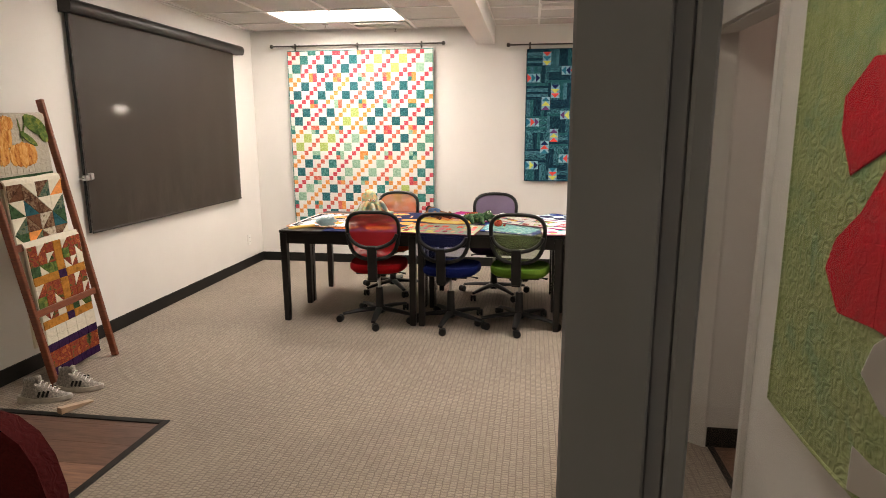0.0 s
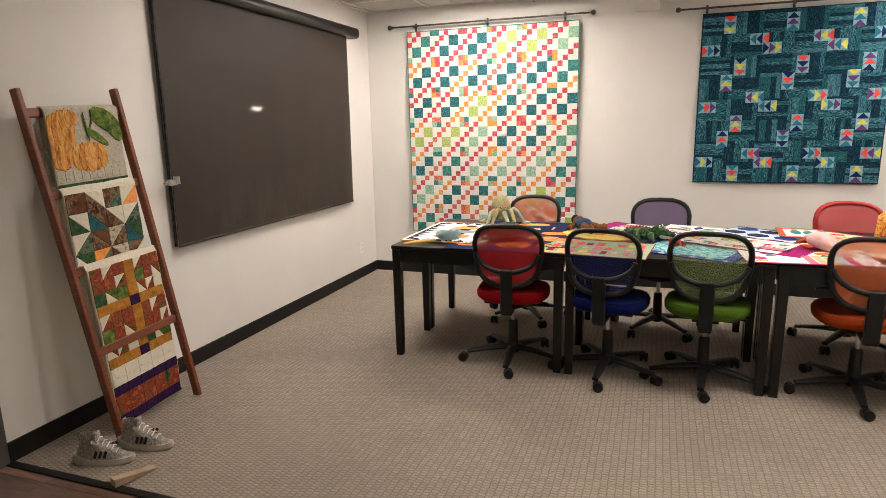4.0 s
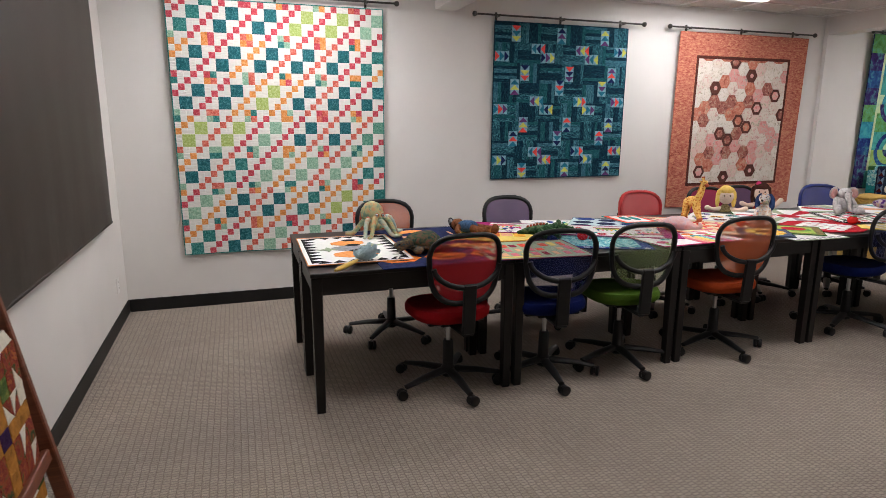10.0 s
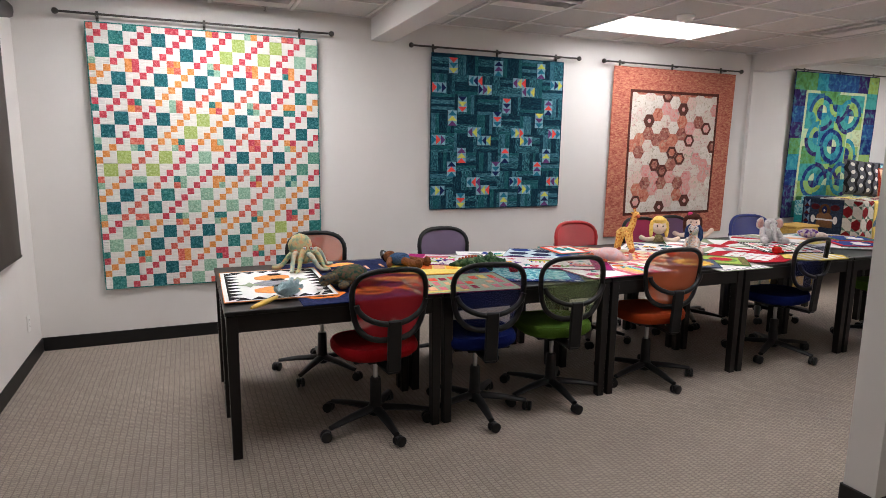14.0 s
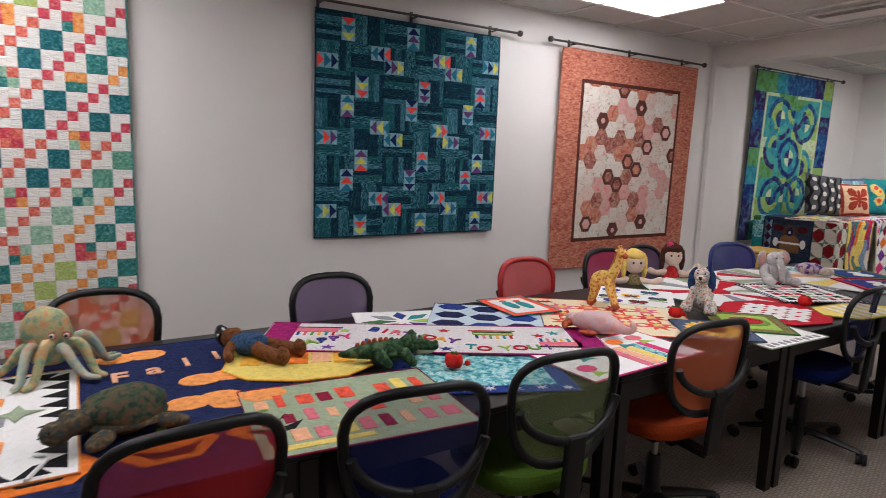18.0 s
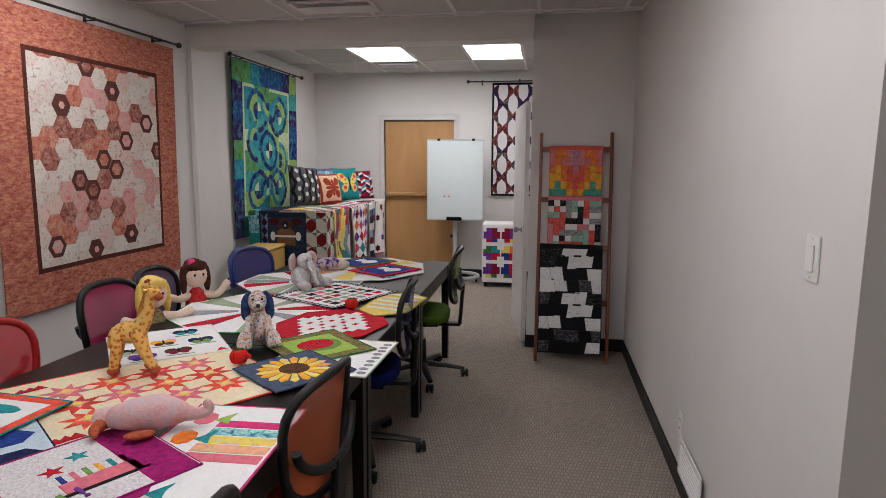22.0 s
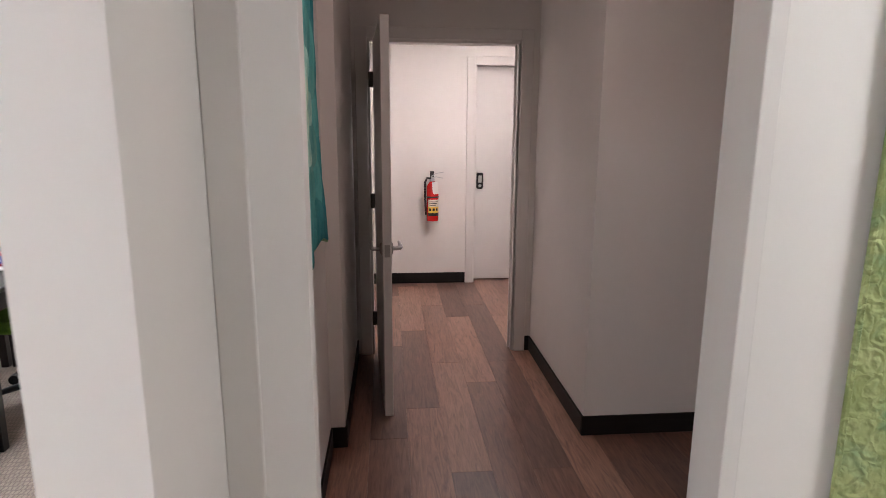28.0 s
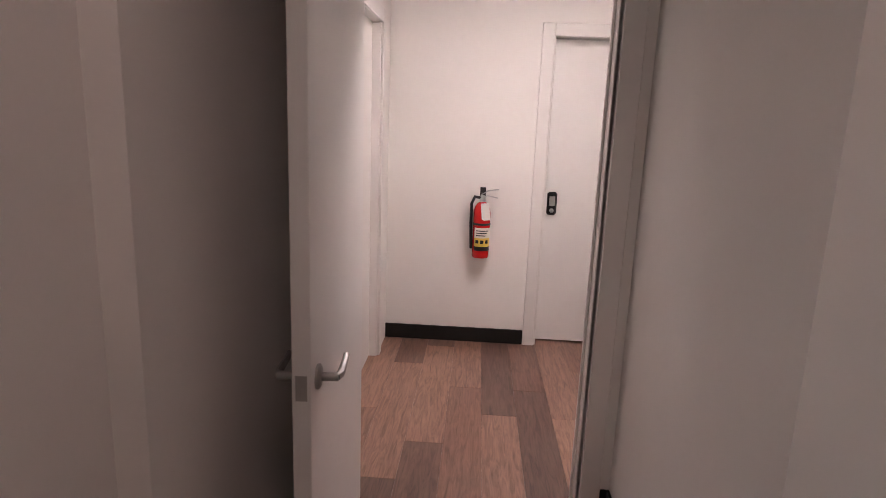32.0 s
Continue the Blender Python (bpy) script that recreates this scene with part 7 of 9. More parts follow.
for j, (y1, y0) in enumerate(((-0.002, -0.185), (-0.235, -0.455), (-0.505, -0.56))):
    if j < 2:
        polys += leaf_block(-0.208, y0, 0.195, y1 - y0, j == 0) + leaf_block(0.045, y0, 0.163, y1 - y0, j == 1)
        polys += [(rect(-0.208, y0 - 0.05, -0.013, y0), 1), (rect(0.045, y0 - 0.05, 0.208, y0), 1), (rect(-0.013, y0 - 0.05, 0.045, y0), 4)]
        polys.append((rect(-0.013, y0, 0.045, y1), 1))
    else:
        polys += clip_rect(-0.208, y0, 0.208, y1, 5, 0)
for y1, y0, c in ((-0.56, -0.60, 0), (-0.60, -0.65, 4), (-0.65, -0.755, 2), (-0.755, -0.80, 4)):
    polys += clip_rect(-0.208, y0, 0.208, y1, 5, c)
folded_quilt(on_ladder(L1, 0.265, 1.68, 0.845, 0.01), 0.425, 0.80, 0.62, polys, mats, Q_CREAM, Q_VIOLET, "folded autumn quilt with gold lattice and dark hem", 3.0, out=0.03)


# ---- shoes, wedge, entry chair ----
M_KNIT = cloth((0.30, 0.275, 0.25), 0.4, 90, "grey_knit", (0.46, 0.43, 0.39))
M_SOLE = plain("white_foam_sole", (0.48, 0.44, 0.385), 0.7, var=0.3, scale=30)


def trainer(m):
    """Toe towards +x."""
    t = thing("shoe", m, "worn white and grey running shoe standing on the carpet", "shoe", "pair of running shoes")
    bm = bmesh.new()
    n = 20
    rings = []
    for f, z0, z1 in ((1.0, 0.0, 0.0), (1.04, 0.012, 0.018), (1.0, 0.026, 0.045)):
        ring = []
        for k in range(n):
            a = 2 * math.pi * k / n
            x = 0.14 * math.cos(a)
            y = (0.046 - 0.010 * math.exp(-((x + 0.01) / 0.05) ** 2)) * math.sin(a)
            heel = max(0.0, -x / 0.14)
            ring.append(bm.verts.new((x * f, y * f, z0 + (z1 - z0) * heel + 0.008 * max(0, x / 0.14) ** 3)))
        rings.append(ring)
    for a, b in zip(rings, rings[1:]):
        for k in range(n):
            bm.faces.new((a[k], a[(k + 1) % n], b[(k + 1) % n], b[k]))
    bm.faces.new(rings[0][::-1])
    bm.faces.new(rings[-1])
    smooth(part("sole", bm, M_SOLE, t), 50)
    bm = bmesh.new()
    rings = []
    for q in range(6):
        f = q / 5
        ring = []
        for k in range(n):
            a = 2 * math.pi * k / n
            c = math.cos(a)
            front = 0.128 * (1 - 0.98 * f) + 0.0 * f
            x = -0.06 * f * 0.6 + (c * (0.132 - 0.085 * f) if c < 0 else c * (0.132 - 0.125 * f ** 0.8))
            y = (0.041 - 0.010 * f) * math.sin(a)
            z = 0.03 + 0.085 * f + (0.012 * f if c < 0 else 0) + 0.015 * f * max(0, -c)
            ring.append(bm.verts.new((x, y, z)))
        rings.append(ring)
    for a, b in zip(rings, rings[1:]):
        for k in range(n):
            bm.faces.new((a[k], a[(k + 1) % n], b[(k + 1) % n], b[k]))
    bm.faces.new(rings[0][::-1])
    smooth(part("upper", bm, M_KNIT, t), 70)
    for q in range(3):
        for s in (-1, 1):
            bm = box(bmesh.new(), -0.006, 0.006, -0.0015, 0.0015, -0.02, 0.02)
            bmesh.ops.transform(bm, matrix=pose(-0.012 + q * 0.022, s * 0.0415, 0.055, -8 * s, 25, 0), verts=bm.verts)
            part("stripe", bm, M_BLACK, t)
    for q in range(5):
        x = 0.07 - q * 0.02
        z = 0.062 + q * 0.013
        part("lace", tube(bmesh.new(), [(x, -0.022, z - 0.006), (x + 0.004, 0, z + 0.008), (x, 0.022, z - 0.006)], 0.003, 6), M_WHITEPL, t)
    part("tongue", box(bmesh.new(), -0.035, -0.012, -0.018, 0.018, 0.10, 0.15, 0.006), M_KNIT, t)
    part("heel_tab", box(bmesh.new(), -0.10, -0.088, -0.012, 0.012, 0.095, 0.145, 0.004), M_KNIT, t)
    return t


shoe = trainer(pose(-2.69, 2.84, 0.0, 0, 0, 18))
copy_thing(shoe, pose(-2.61, 3.0, 0.0, 0, 0, 12))
t = thing("door_wedge", pose(-2.47, 2.71, 0.006, 0, 0, 72), "small plain wooden door wedge on the floor", "door wedge")
bm = bmesh.new()
v = [bm.verts.new(p) for p in ((-0.02, -0.02, 0), (0.16, -0.02, 0), (0.16, -0.02, 0.006), (-0.02, -0.02, 0.035), (-0.02, 0.02, 0), (0.16, 0.02, 0), (0.16, 0.02, 0.006), (-0.02, 0.02, 0.035))]
for f in ((0, 1, 2, 3), (7, 6, 5, 4), (0, 4, 5, 1), (1, 5, 6, 2), (2, 6, 7, 3), (3, 7, 4, 0)):
    bm.faces.new([v[i] for i in f])
part("wedge", bm, wood("raw_pine", (0.35, 0.24, 0.16), (0.48, 0.35, 0.25)), t)

M_REDUP = cloth((0.05, 0.004, 0.005), 0.25, 200, "dark_red_upholstery")
t = thing("upholstered_chair", pose(-1.11, 1.15, 0, 0, 0, 0), "dark red upholstered chair with a rounded back", "chair")
bm = bmesh.new()
n, rings = 22, []
for yy, f in ((-0.035, 0.9), (-0.028, 1.0), (0.022, 1.0), (0.032, 0.92)):
    rings.append([bm.verts.new((0.235 * f * math.copysign(abs(math.cos(2 * math.pi * k / n)) ** 0.55, math.cos(2 * math.pi * k / n)), yy + 0.05 * (1 - abs(math.cos(2 * math.pi * k / n))) * 0, 0.68 + 0.30 * f * math.copysign(abs(math.sin(2 * math.pi * k / n)) ** 0.6, math.sin(2 * math.pi * k / n)))) for k in range(n)])
for a, b in zip(rings, rings[1:]):
    for k in range(n):
        bm.faces.new((a[k], a[(k + 1) % n], b[(k + 1) % n], b[k]))
bm.faces.new(rings[0][::-1])
bm.faces.new(rings[-1])
bmesh.ops.translate(bm, vec=(0, -0.22, 0), verts=bm.verts)
smooth(part("backrest", bm, M_REDUP, t), 60)
part("seat", box(bmesh.new(), -0.23, 0.23, -0.20, 0.24, 0.40, 0.48, 0.025, seg=3), M_REDUP, t)
for x in (-0.2, 0.2):
    for y in (-0.2, 0.2):
        part("leg", lathe(bmesh.new(), [(0.012, 0.0), (0.016, 0.40)], 10, pose(x, y, 0)), M_BLACK, t)

# storefront glazing on the entry side
M_FRAME = plain("grey_anodised_frame", (0.16, 0.155, 0.15), 0.35, 0.6, var=0.1)
t = tagged(new("window_entry"), "tall grey-framed storefront glazing, dark night outside", "window", "", "structure")
t.matrix_basis = pose(-3.1, 2.6, 0)
part("window_frame", boxes((-0.09, 0.012, 0.02, 0.09, 0, 2.25), (-0.09, 0.012, -1.02, -0.95, 0, 2.25), (-0.09, 0.012, -2.1, -2.03, 0, 2.25), (-0.09, 0.012, -4.8, -4.73, 0, 2.25), (-0.09, 0.012, -4.73, 0.02, 2.18, 2.25), (-0.09, 0.012, -4.73, 0.02, 0, 0.10)), M_FRAME, t)
part("mid_rail", boxes((-0.085, 0.016, -0.95, 0.02, 0.745, 0.795), bevel=0.002), M_FRAME, t)
M_NIGHTGLASS = plain("night_window_glass", (0.006, 0.007, 0.009), 0.04, var=0.0, grain=0.0)
for y0, y1 in ((-0.95, 0.02), (-2.03, -1.02), (-4.73, -2.1)):
    part("pane", boxes((-0.05, -0.038, y0, y1, 0.10, 2.18)), M_NIGHTGLASS, t, "dark glass pane at night")

# ---- glass door by the entry, standing open ----
M_STILE = plain("grey_painted_door_stile", (0.235, 0.26, 0.29), 0.45, var=0.06)
t = tagged(new("door_glass"), "grey framed glass door with white lettering, standing open", "door", "", "structure")
t.matrix_basis = pose(0.035, 0.60, 0.012, 0, 0, -4)
part("stile", boxes((0.0, 0.085, -0.022, 0.022, 0, 2.12), (0.085, 0.105, -0.012, 0.012, 0, 2.12), (0.105, 0.125, -0.018, 0.018, 0, 2.12), bevel=0.003), M_STILE, t)
part("stile", boxes((0.62, 0.70, -0.022, 0.022, 0, 2.12), bevel=0.003), M_STILE, t)
part("rail", boxes((0.125, 0.62, -0.022, 0.022, 0, 0.22), bevel=0.003), M_STILE, t)
part("rail", boxes((0.125, 0.62, -0.022, 0.022, 2.02, 2.12), bevel=0.003), M_STILE, t)
pane = part("pane", boxes((0.118, 0.627, -0.003, 0.003, 0.215, 2.025)), M_GLASS, t, "clear glass pane")
pane.visible_shadow = False
M_VINYL = plain("white_vinyl", (0.62, 0.62, 0.63), 0.5, var=0.03)
for ch, x, z in (("Q", 0.375, 1.525), ("u", 0.545, 1.50), ("S", 0.325, 1.215)):
    text_part(ch, 0.255, 0.0006, M_VINYL, t, pose(x, -0.0042, z, 90, 0, 0))
part("lettering_bar", boxes((0.425, 0.45, -0.0045, -0.0036, 1.13, 1.25)), M_VINYL, t)

# ---- east end: display, pillows, door, whiteboard ----
t = tagged(new("door_east"), "closed honey-coloured wooden door with a push bar", "door", "", "structure")
t.matrix_basis = pose(6.72, 5.315, 0)
part("leaf", boxes((0.03, 0.07, -0.445, 0.445, 0.008, 1.98), bevel=0.002), M_OAK, t)
part("door_frame", boxes((-0.014, 0.10, -0.515, -0.45, 0, 2.05), (-0.014, 0.10, 0.45, 0.515, 0, 2.05), (-0.014, 0.10, -0.45, 0.45, 1.985, 2.05), bevel=0.003), M_TRIM, t)
part("push_bar", boxes((-0.035, 0.03, -0.43, 0.43, 1.03, 1.075), bevel=0.006), M_OAK, t, "wood-coloured push bar")
part("push_bar_end", boxes((-0.045, 0.03, 0.40, 0.435, 1.02, 1.085), (-0.045, 0.03, -0.435, -0.40, 1.02, 1.085), bevel=0.004), M_CHROME, t)
for z in (1.75, 0.98, 0.25):
    part("hinge", lathe(bmesh.new(), [(0.006, -0.04), (0.008, 0.0), (0.006, 0.04)], 8, pose(0.02, 0.447, z)), M_CHROME, t)

M_ALU = plain("white_lacquered_steel", (0.60, 0.60, 0.60), 0.35, 0.2, var=0.05)
t = thing("whiteboard_stand", pose(6.43, 4.80, 0), "white flip chart board on a round wheeled stand", "whiteboard")
part("board", box(bmesh.new(), -0.035, -0.012, -0.335, 0.335, 0.77, 1.725, 0.004), plain("whiteboard_enamel", (0.68, 0.745, 0.735), 0.12, var=0.02), t, "glossy white board")
part("board_frame", boxes((-0.039, -0.008, -0.345, -0.335, 0.765, 1.735), (-0.039, -0.008, 0.335, 0.345, 0.765, 1.735), (-0.039, -0.008, -0.335, 0.335, 1.725, 1.735), (-0.039, -0.008, -0.335, 0.335, 0.76, 0.77)), M_ALU, t)
for y in (-0.22, 0.20):
    part("clip", boxes((-0.05, -0.01, y - 0.018, y + 0.018, 1.718, 1.745), bevel=0.004), M_BLACK, t)
part("clip_rail", boxes((-0.042, -0.012, -0.08, 0.06, 1.735, 1.741), bevel=0.002), M_ALU, t)
part("tray", boxes((-0.12, -0.012, -0.09, 0.09, 0.765, 0.79), (-0.12, -0.11, -0.09, 0.09, 0.765, 0.81), bevel=0.003), M_BLACK, t, "black pen tray")
smooth(part("column", tube(bmesh.new(), [(0.02, 0, 0.05), (0.02, 0, 1.3)], 0.024, 12), M_ALU, t))
smooth(part("column_sleeve", tube(bmesh.new(), [(0.02, 0, 0.05), (0.02, 0, 0.62)], 0.032, 12), M_ALU, t))
part("knob", lathe(bmesh.new(), [(0.018, 0), (0.018, 0.03)], 10, pose(0.02, 0.03, 0.56, -90)), M_BLACK, t)
smooth(part("foot_ring", tube(bmesh.new(), [(0.02 + 0.23 * math.cos(a * math.pi / 12), 0.29 * math.sin(a * math.pi / 12), 0.065) for a in range(24)], 0.022, 10, True), M_ALU, t))
part("foot_bar", boxes((-0.21, 0.25, -0.025, 0.025, 0.05, 0.08), bevel=0.004), M_ALU, t)
for k in range(5):
    a = radians(36 + 72 * k)
    part("caster", lathe(bmesh.new(), [(0.012, -0.012), (0.022, -0.008), (0.022, 0.008), (0.012, 0.012)], 12, pose(0.02 + 0.23 * math.cos(a), 0.29 * math.sin(a), 0.0225, 90)), M_BLACK, t)
for y in (0.13, 0.07):
    part("magnet", lathe(bmesh.new(), [(0.014, 0), (0.012, 0.006)], 10, pose(-0.0355, y, 1.05, 0, -90, 0)), plain("pink_magnet", (0.75, 0.30, 0.30), 0.5), t, "small pink magnet")

# low stand with a patchwork quilt
rng = random.Random(31)
t = thing("display_stand", pose(6.33, 4.21, 0), "low stand with dark legs under a draped quilt", "stand")
part("top", boxes((-0.2, 0.2, -0.21, 0.21, 0.70, 0.735), bevel=0.004), M_TABLE, t)
part("shelf", boxes((-0.19, 0.19, -0.2, 0.2, 0.06, 0.09), bevel=0.004), M_TABLE, t)
for x in (-0.17, 0.17):
    for y in (-0.18, 0.18):
        part("leg", boxes((x - 0.018, x + 0.018, y - 0.018, y + 0.018, 0.0, 0.70), bevel=0.002), M_TABLE, t)


def over_edge(depth, drop, seed, wave=0.01, r=0.02):
    """Cloth lying back from an edge and hanging down in front; v = 0 at the edge."""
    def fn(u, v, h):
        if v <= 0:
            low = min(1.0, -v / max(drop, 0.01))
            return Vector((u, -(r + h) - wave * (0.3 + low) * (math.sin(u * 16 + seed) + 0.6 * noise.noise(Vector((u * 5, v * 3, seed)))), v - r))
        if v < math.pi / 2 * r:
            a = v / r
            return Vector((u, -(r + h) * math.cos(a), -r + (r + h) * math.sin(a)))
        return Vector((u, v - math.pi / 2 * r, h + 0.004 * noise.noise(Vector((u * 6, v * 6, seed)))))
    return fn


def draped_quilt(m, w, drop, depth, polys, mats, body, bind, label, seed, wave=0.008, n=(30, 44)):
    t = thing("draped_quilt", m, label, "quilt", "quilts draped over the display")
    fn = over_edge(depth, drop, seed, wave)
    part("cloth", slab(w, drop + depth, 0.008, fn, n[0], n[1], 0.0, (depth - drop) / 2), body, t)
    for p in polys:
        patchwork("patch", [p], mats, t, fn, 0.0015, 0.0025, 0.0015, step=0.03)
    part("binding", tube(bmesh.new(), [fn(-w / 2 + w * i / 24, -drop, -0.003) for i in range(25)], 0.006, 6), bind, t)
    return t


hues9 = [K_RED, K_PURP, K_BLUE, K_GREEN, K_YEL, K_WINE, K_TEAL2, K_ORANGE]
mats = [K_WHITE, *hues9]
polys = []
for bi in range(2):
    for bj in range(3):
        quad = ((2, 6, 1, 3), (4, 7, 2, 1), (2, 6, 5, 4), (6, 2, 1, 5), (5, 8, 3, 1), (3, 1, 4, 2))[bi * 3 + bj]
        rows = (".aabb.", "aaabbb", "cccddd", ".ccdd.") if bj % 2 else (".aabb.", "aaabbb", "aaabbb", ".ccdd.")
        polys += chart(rows, -0.205 + bi * 0.21, -0.03 - bj * 0.21, 0.0325, 0.042, dict(zip("abcd", quad)))
draped_quilt(pose(6.135, 4.21, 0.757, 0, 0, -90), 0.44, 0.67, 0.35, polys, mats, K_WHITE, K_WHITE, "white quilt with bright stepped blocks over the stand", 4.0, 0.004)

# display table with many quilts
t = thing("display_table", pose(5.65, 6.20, 0), "long display table hidden under draped quilts", "table")
part("tabletop", boxes((-0.98, 0.98, -0.36, 0.40, 0.925, 0.96), bevel=0.004), M_TABLE, t)
for x in (-0.93, 0.93):
    for y in (-0.31, 0.35):
        part("leg", boxes((x - 0.025, x + 0.025, y - 0.025, y + 0.025, 0.0, 0.925), bevel=0.003), M_TABLE, t)


def block_polys(w, drop, depth, nx, ny, pick):
    out = []
    sx, sy = w / nx, (drop + depth) / ny
    for i in range(nx):
        for j in range(ny):
            out += pick(i, j, -w / 2 + i * sx, -drop + j * sy, sx, sy)
    return out


K_SLATEB, K_DENIMQ, K_TAN, K_SKYQ, K_OATM, K_SAGED = cloth((0.02, 0.03, 0.055), 0.4), cloth((0.025, 0.04, 0.075), 0.4, 60, "", (0.05, 0.08, 0.13)), cloth((0.22, 0.11, 0.05), 0.3), cloth((0.20, 0.30, 0.42), 0.3), cloth((0.62, 0.59, 0.52), 0.12), cloth((0.13, 0.20, 0.16), 0.4)
K_OXBLOOD, K_MAROON, K_STEELQ = cloth((0.20, 0.012, 0.016), 0.35, 40), cloth((0.075, 0.010, 0.014), 0.4, 40), cloth((0.10, 0.15, 0.22), 0.4, 40)
mats = [K_WHITE, K_BLUE, K_NAVY, K_TEAL2, K_RED, K_WINE, K_GREY, K_GREEN, K_ORANGE, K_YEL, K_PURP, K_HOT, K_BROWN, K_AQUA, K_DENIMQ, K_TAN, K_SKYQ, K_OATM, K_SAGED, K_OXBLOOD, K_MAROON, K_STEELQ]
HT = 0.985
# west side
rng = random.Random(17)
draped_quilt(pose(4.66, 6.45, HT, 0, 0, -90), 0.30, 0.72, 0.5, block_polys(0.30, 0.72, 0.5, 4, 14, lambda i, j, x, y, a, b: [(rect(x, y, x + a, y + b), rng.choice((1, 3, 3, 2, 7, 13)))]), mats, K_NAVY, K_TEAL2, "blue and green batik quilt hanging over the table end", 1.0)
t = draped_quilt(pose(4.645, 6.238, HT + 0.006, 0, 0, -90), 0.49, 0.55, 0.45, [], mats, K_SLATEB, K_BLUE, "dark blue quilt with a brown dog face holding a bone", 2.0, 0.003)
fn = over_edge(0.45, 0.55, 2.0, 0.003)
for k in range(9):
    patchwork("stripe_patch", [(rect(-0.15, -0.50 + k * 0.052, 0.225, -0.456 + k * 0.052), 14)], mats, t, fn, 0.001, 0.002, step=0.05)
for nm, pts, k in (("ear_patch", ngon(-0.085, -0.085, 0.055, 0.035, 10), 20), ("ear_patch", ngon(0.145, -0.085, 0.055, 0.035, 10), 20), ("head_patch", ngon(0.03, -0.13, 0.07, 0.085, 14), 12), ("muzzle_patch", ngon(0.03, -0.205, 0.095, 0.065, 12), 15), ("muzzle_patch", rect(-0.06, -0.315, 0.13, -0.245), 15), ("bone_patch", rect(-0.09, -0.235, 0.15, -0.215), 0), ("bone_patch", ngon(-0.10, -0.225, 0.028, 0.046, 8), 0), ("bone_patch", ngon(0.16, -0.225, 0.028, 0.046, 8), 0), ("nose_patch", ngon(0.03, -0.115, 0.032, 0.045, 10), 2), ("eye_patch", ngon(0.03, -0.12, 0.012, 0.014, 8), 17)):
    patchwork(nm, [(pts, k)], mats, t, fn, {12: 0.005, 15: 0.0065, 20: 0.0035}.get(k, 0.008) + (0.002 if k == 17 else 0.0), 0.002, step=0.05)
for k in range(6):
    y = -0.53 + k * 0.088
    for pts, c in (([(-0.225, y), (-0.155, y), (-0.19, y + 0.044)], 20), ([(-0.225, y + 0.088), (-0.19, y + 0.044), (-0.155, y + 0.088)], 2), ([(-0.225, y), (-0.19, y + 0.044), (-0.225, y + 0.088)], 21), ([(-0.155, y), (-0.155, y + 0.088), (-0.19, y + 0.044)], 16)):
        patchwork("edge_patch", [(pts, c)], mats, t, fn, 0.002, 0.002)
for k in range(4):
    x = -0.14 + k * 0.092
    for pts, c in (([(x, -0.54), (x + 0.046, -0.495), (x, -0.45)], 20), ([(x + 0.092, -0.54), (x + 0.092, -0.45), (x + 0.046, -0.495)], 2), ([(x, -0.54), (x + 0.092, -0.54), (x + 0.046, -0.495)], 16), ([(x, -0.45), (x + 0.046, -0.495), (x + 0.092, -0.45)], 21)):
        patchwork("edge_patch", [(pts, c)], mats, t, fn, 0.004, 0.002)


def house_pick(i, j, x, y, a, b):
    """Red and cream long hexagons with green corners."""
    c = 19 if (i + j) % 2 else 17
    return [([(x, y + b * 0.3), (x + a / 2, y), (x + a, y + b * 0.3), (x + a, y + b * 0.7), (x + a / 2, y + b), (x, y + b * 0.7)], c), ([(x, y), (x + a / 2, y), (x, y + b * 0.3)], 18), ([(x + a / 2, y), (x + a, y), (x + a, y + b * 0.3)], 17), ([(x + a, y + b * 0.7), (x + a, y + b), (x + a / 2, y + b)], 18), ([(x, y + b * 0.7), (x + a / 2, y + b), (x, y + b)], 17)]


draped_quilt(pose(4.643, 5.893, HT + 0.009, 0, 0, -90), 0.205, 0.60, 0.5, block_polys(0.205, 0.60, 0.5, 2, 8, house_pick), mats, K_OATM, K_OATM, "cream and dark red quilt folded over the table corner", 3.0, 0.003)
# south side, from the table's end to the door
draped_quilt(pose(4.70, 5.80, HT + 0.004), 0.18, 0.58, 0.5, block_polys(0.18, 0.58, 0.5, 2, 8, house_pick), mats, K_OATM, K_WINE, "cream, red and green patchwork quilt hanging over the table", 5.0, 0.006)


def marbled(i, j, x, y, a, b):
    """Bands that swing from side to side like poured paint."""
    def at(u, v):
        return u + 0.045 * math.sin(v * 9 + 1.0) + 0.018 * math.sin(v * 23 + u * 9)
    return [([(at(x, y), y), (at(x + a, y), y), (at(x + a, y + b), y + b), (at(x, y + b), y + b)], (9, 21, 9, 8, 16, 4, 18, 9, 17, 10, 3)[(i * 4 + (j + 2 * i) // 7) % 11])]


draped_quilt(pose(5.055, 5.80, HT + 0.008), 0.54, 0.62, 0.5, block_polys(0.44, 0.62, 0.5, 9, 22, marbled), mats, K_YEL, K_NAVY, "yellow, green and blue quilt with swirling bands in soft folds", 6.0, 0.036)


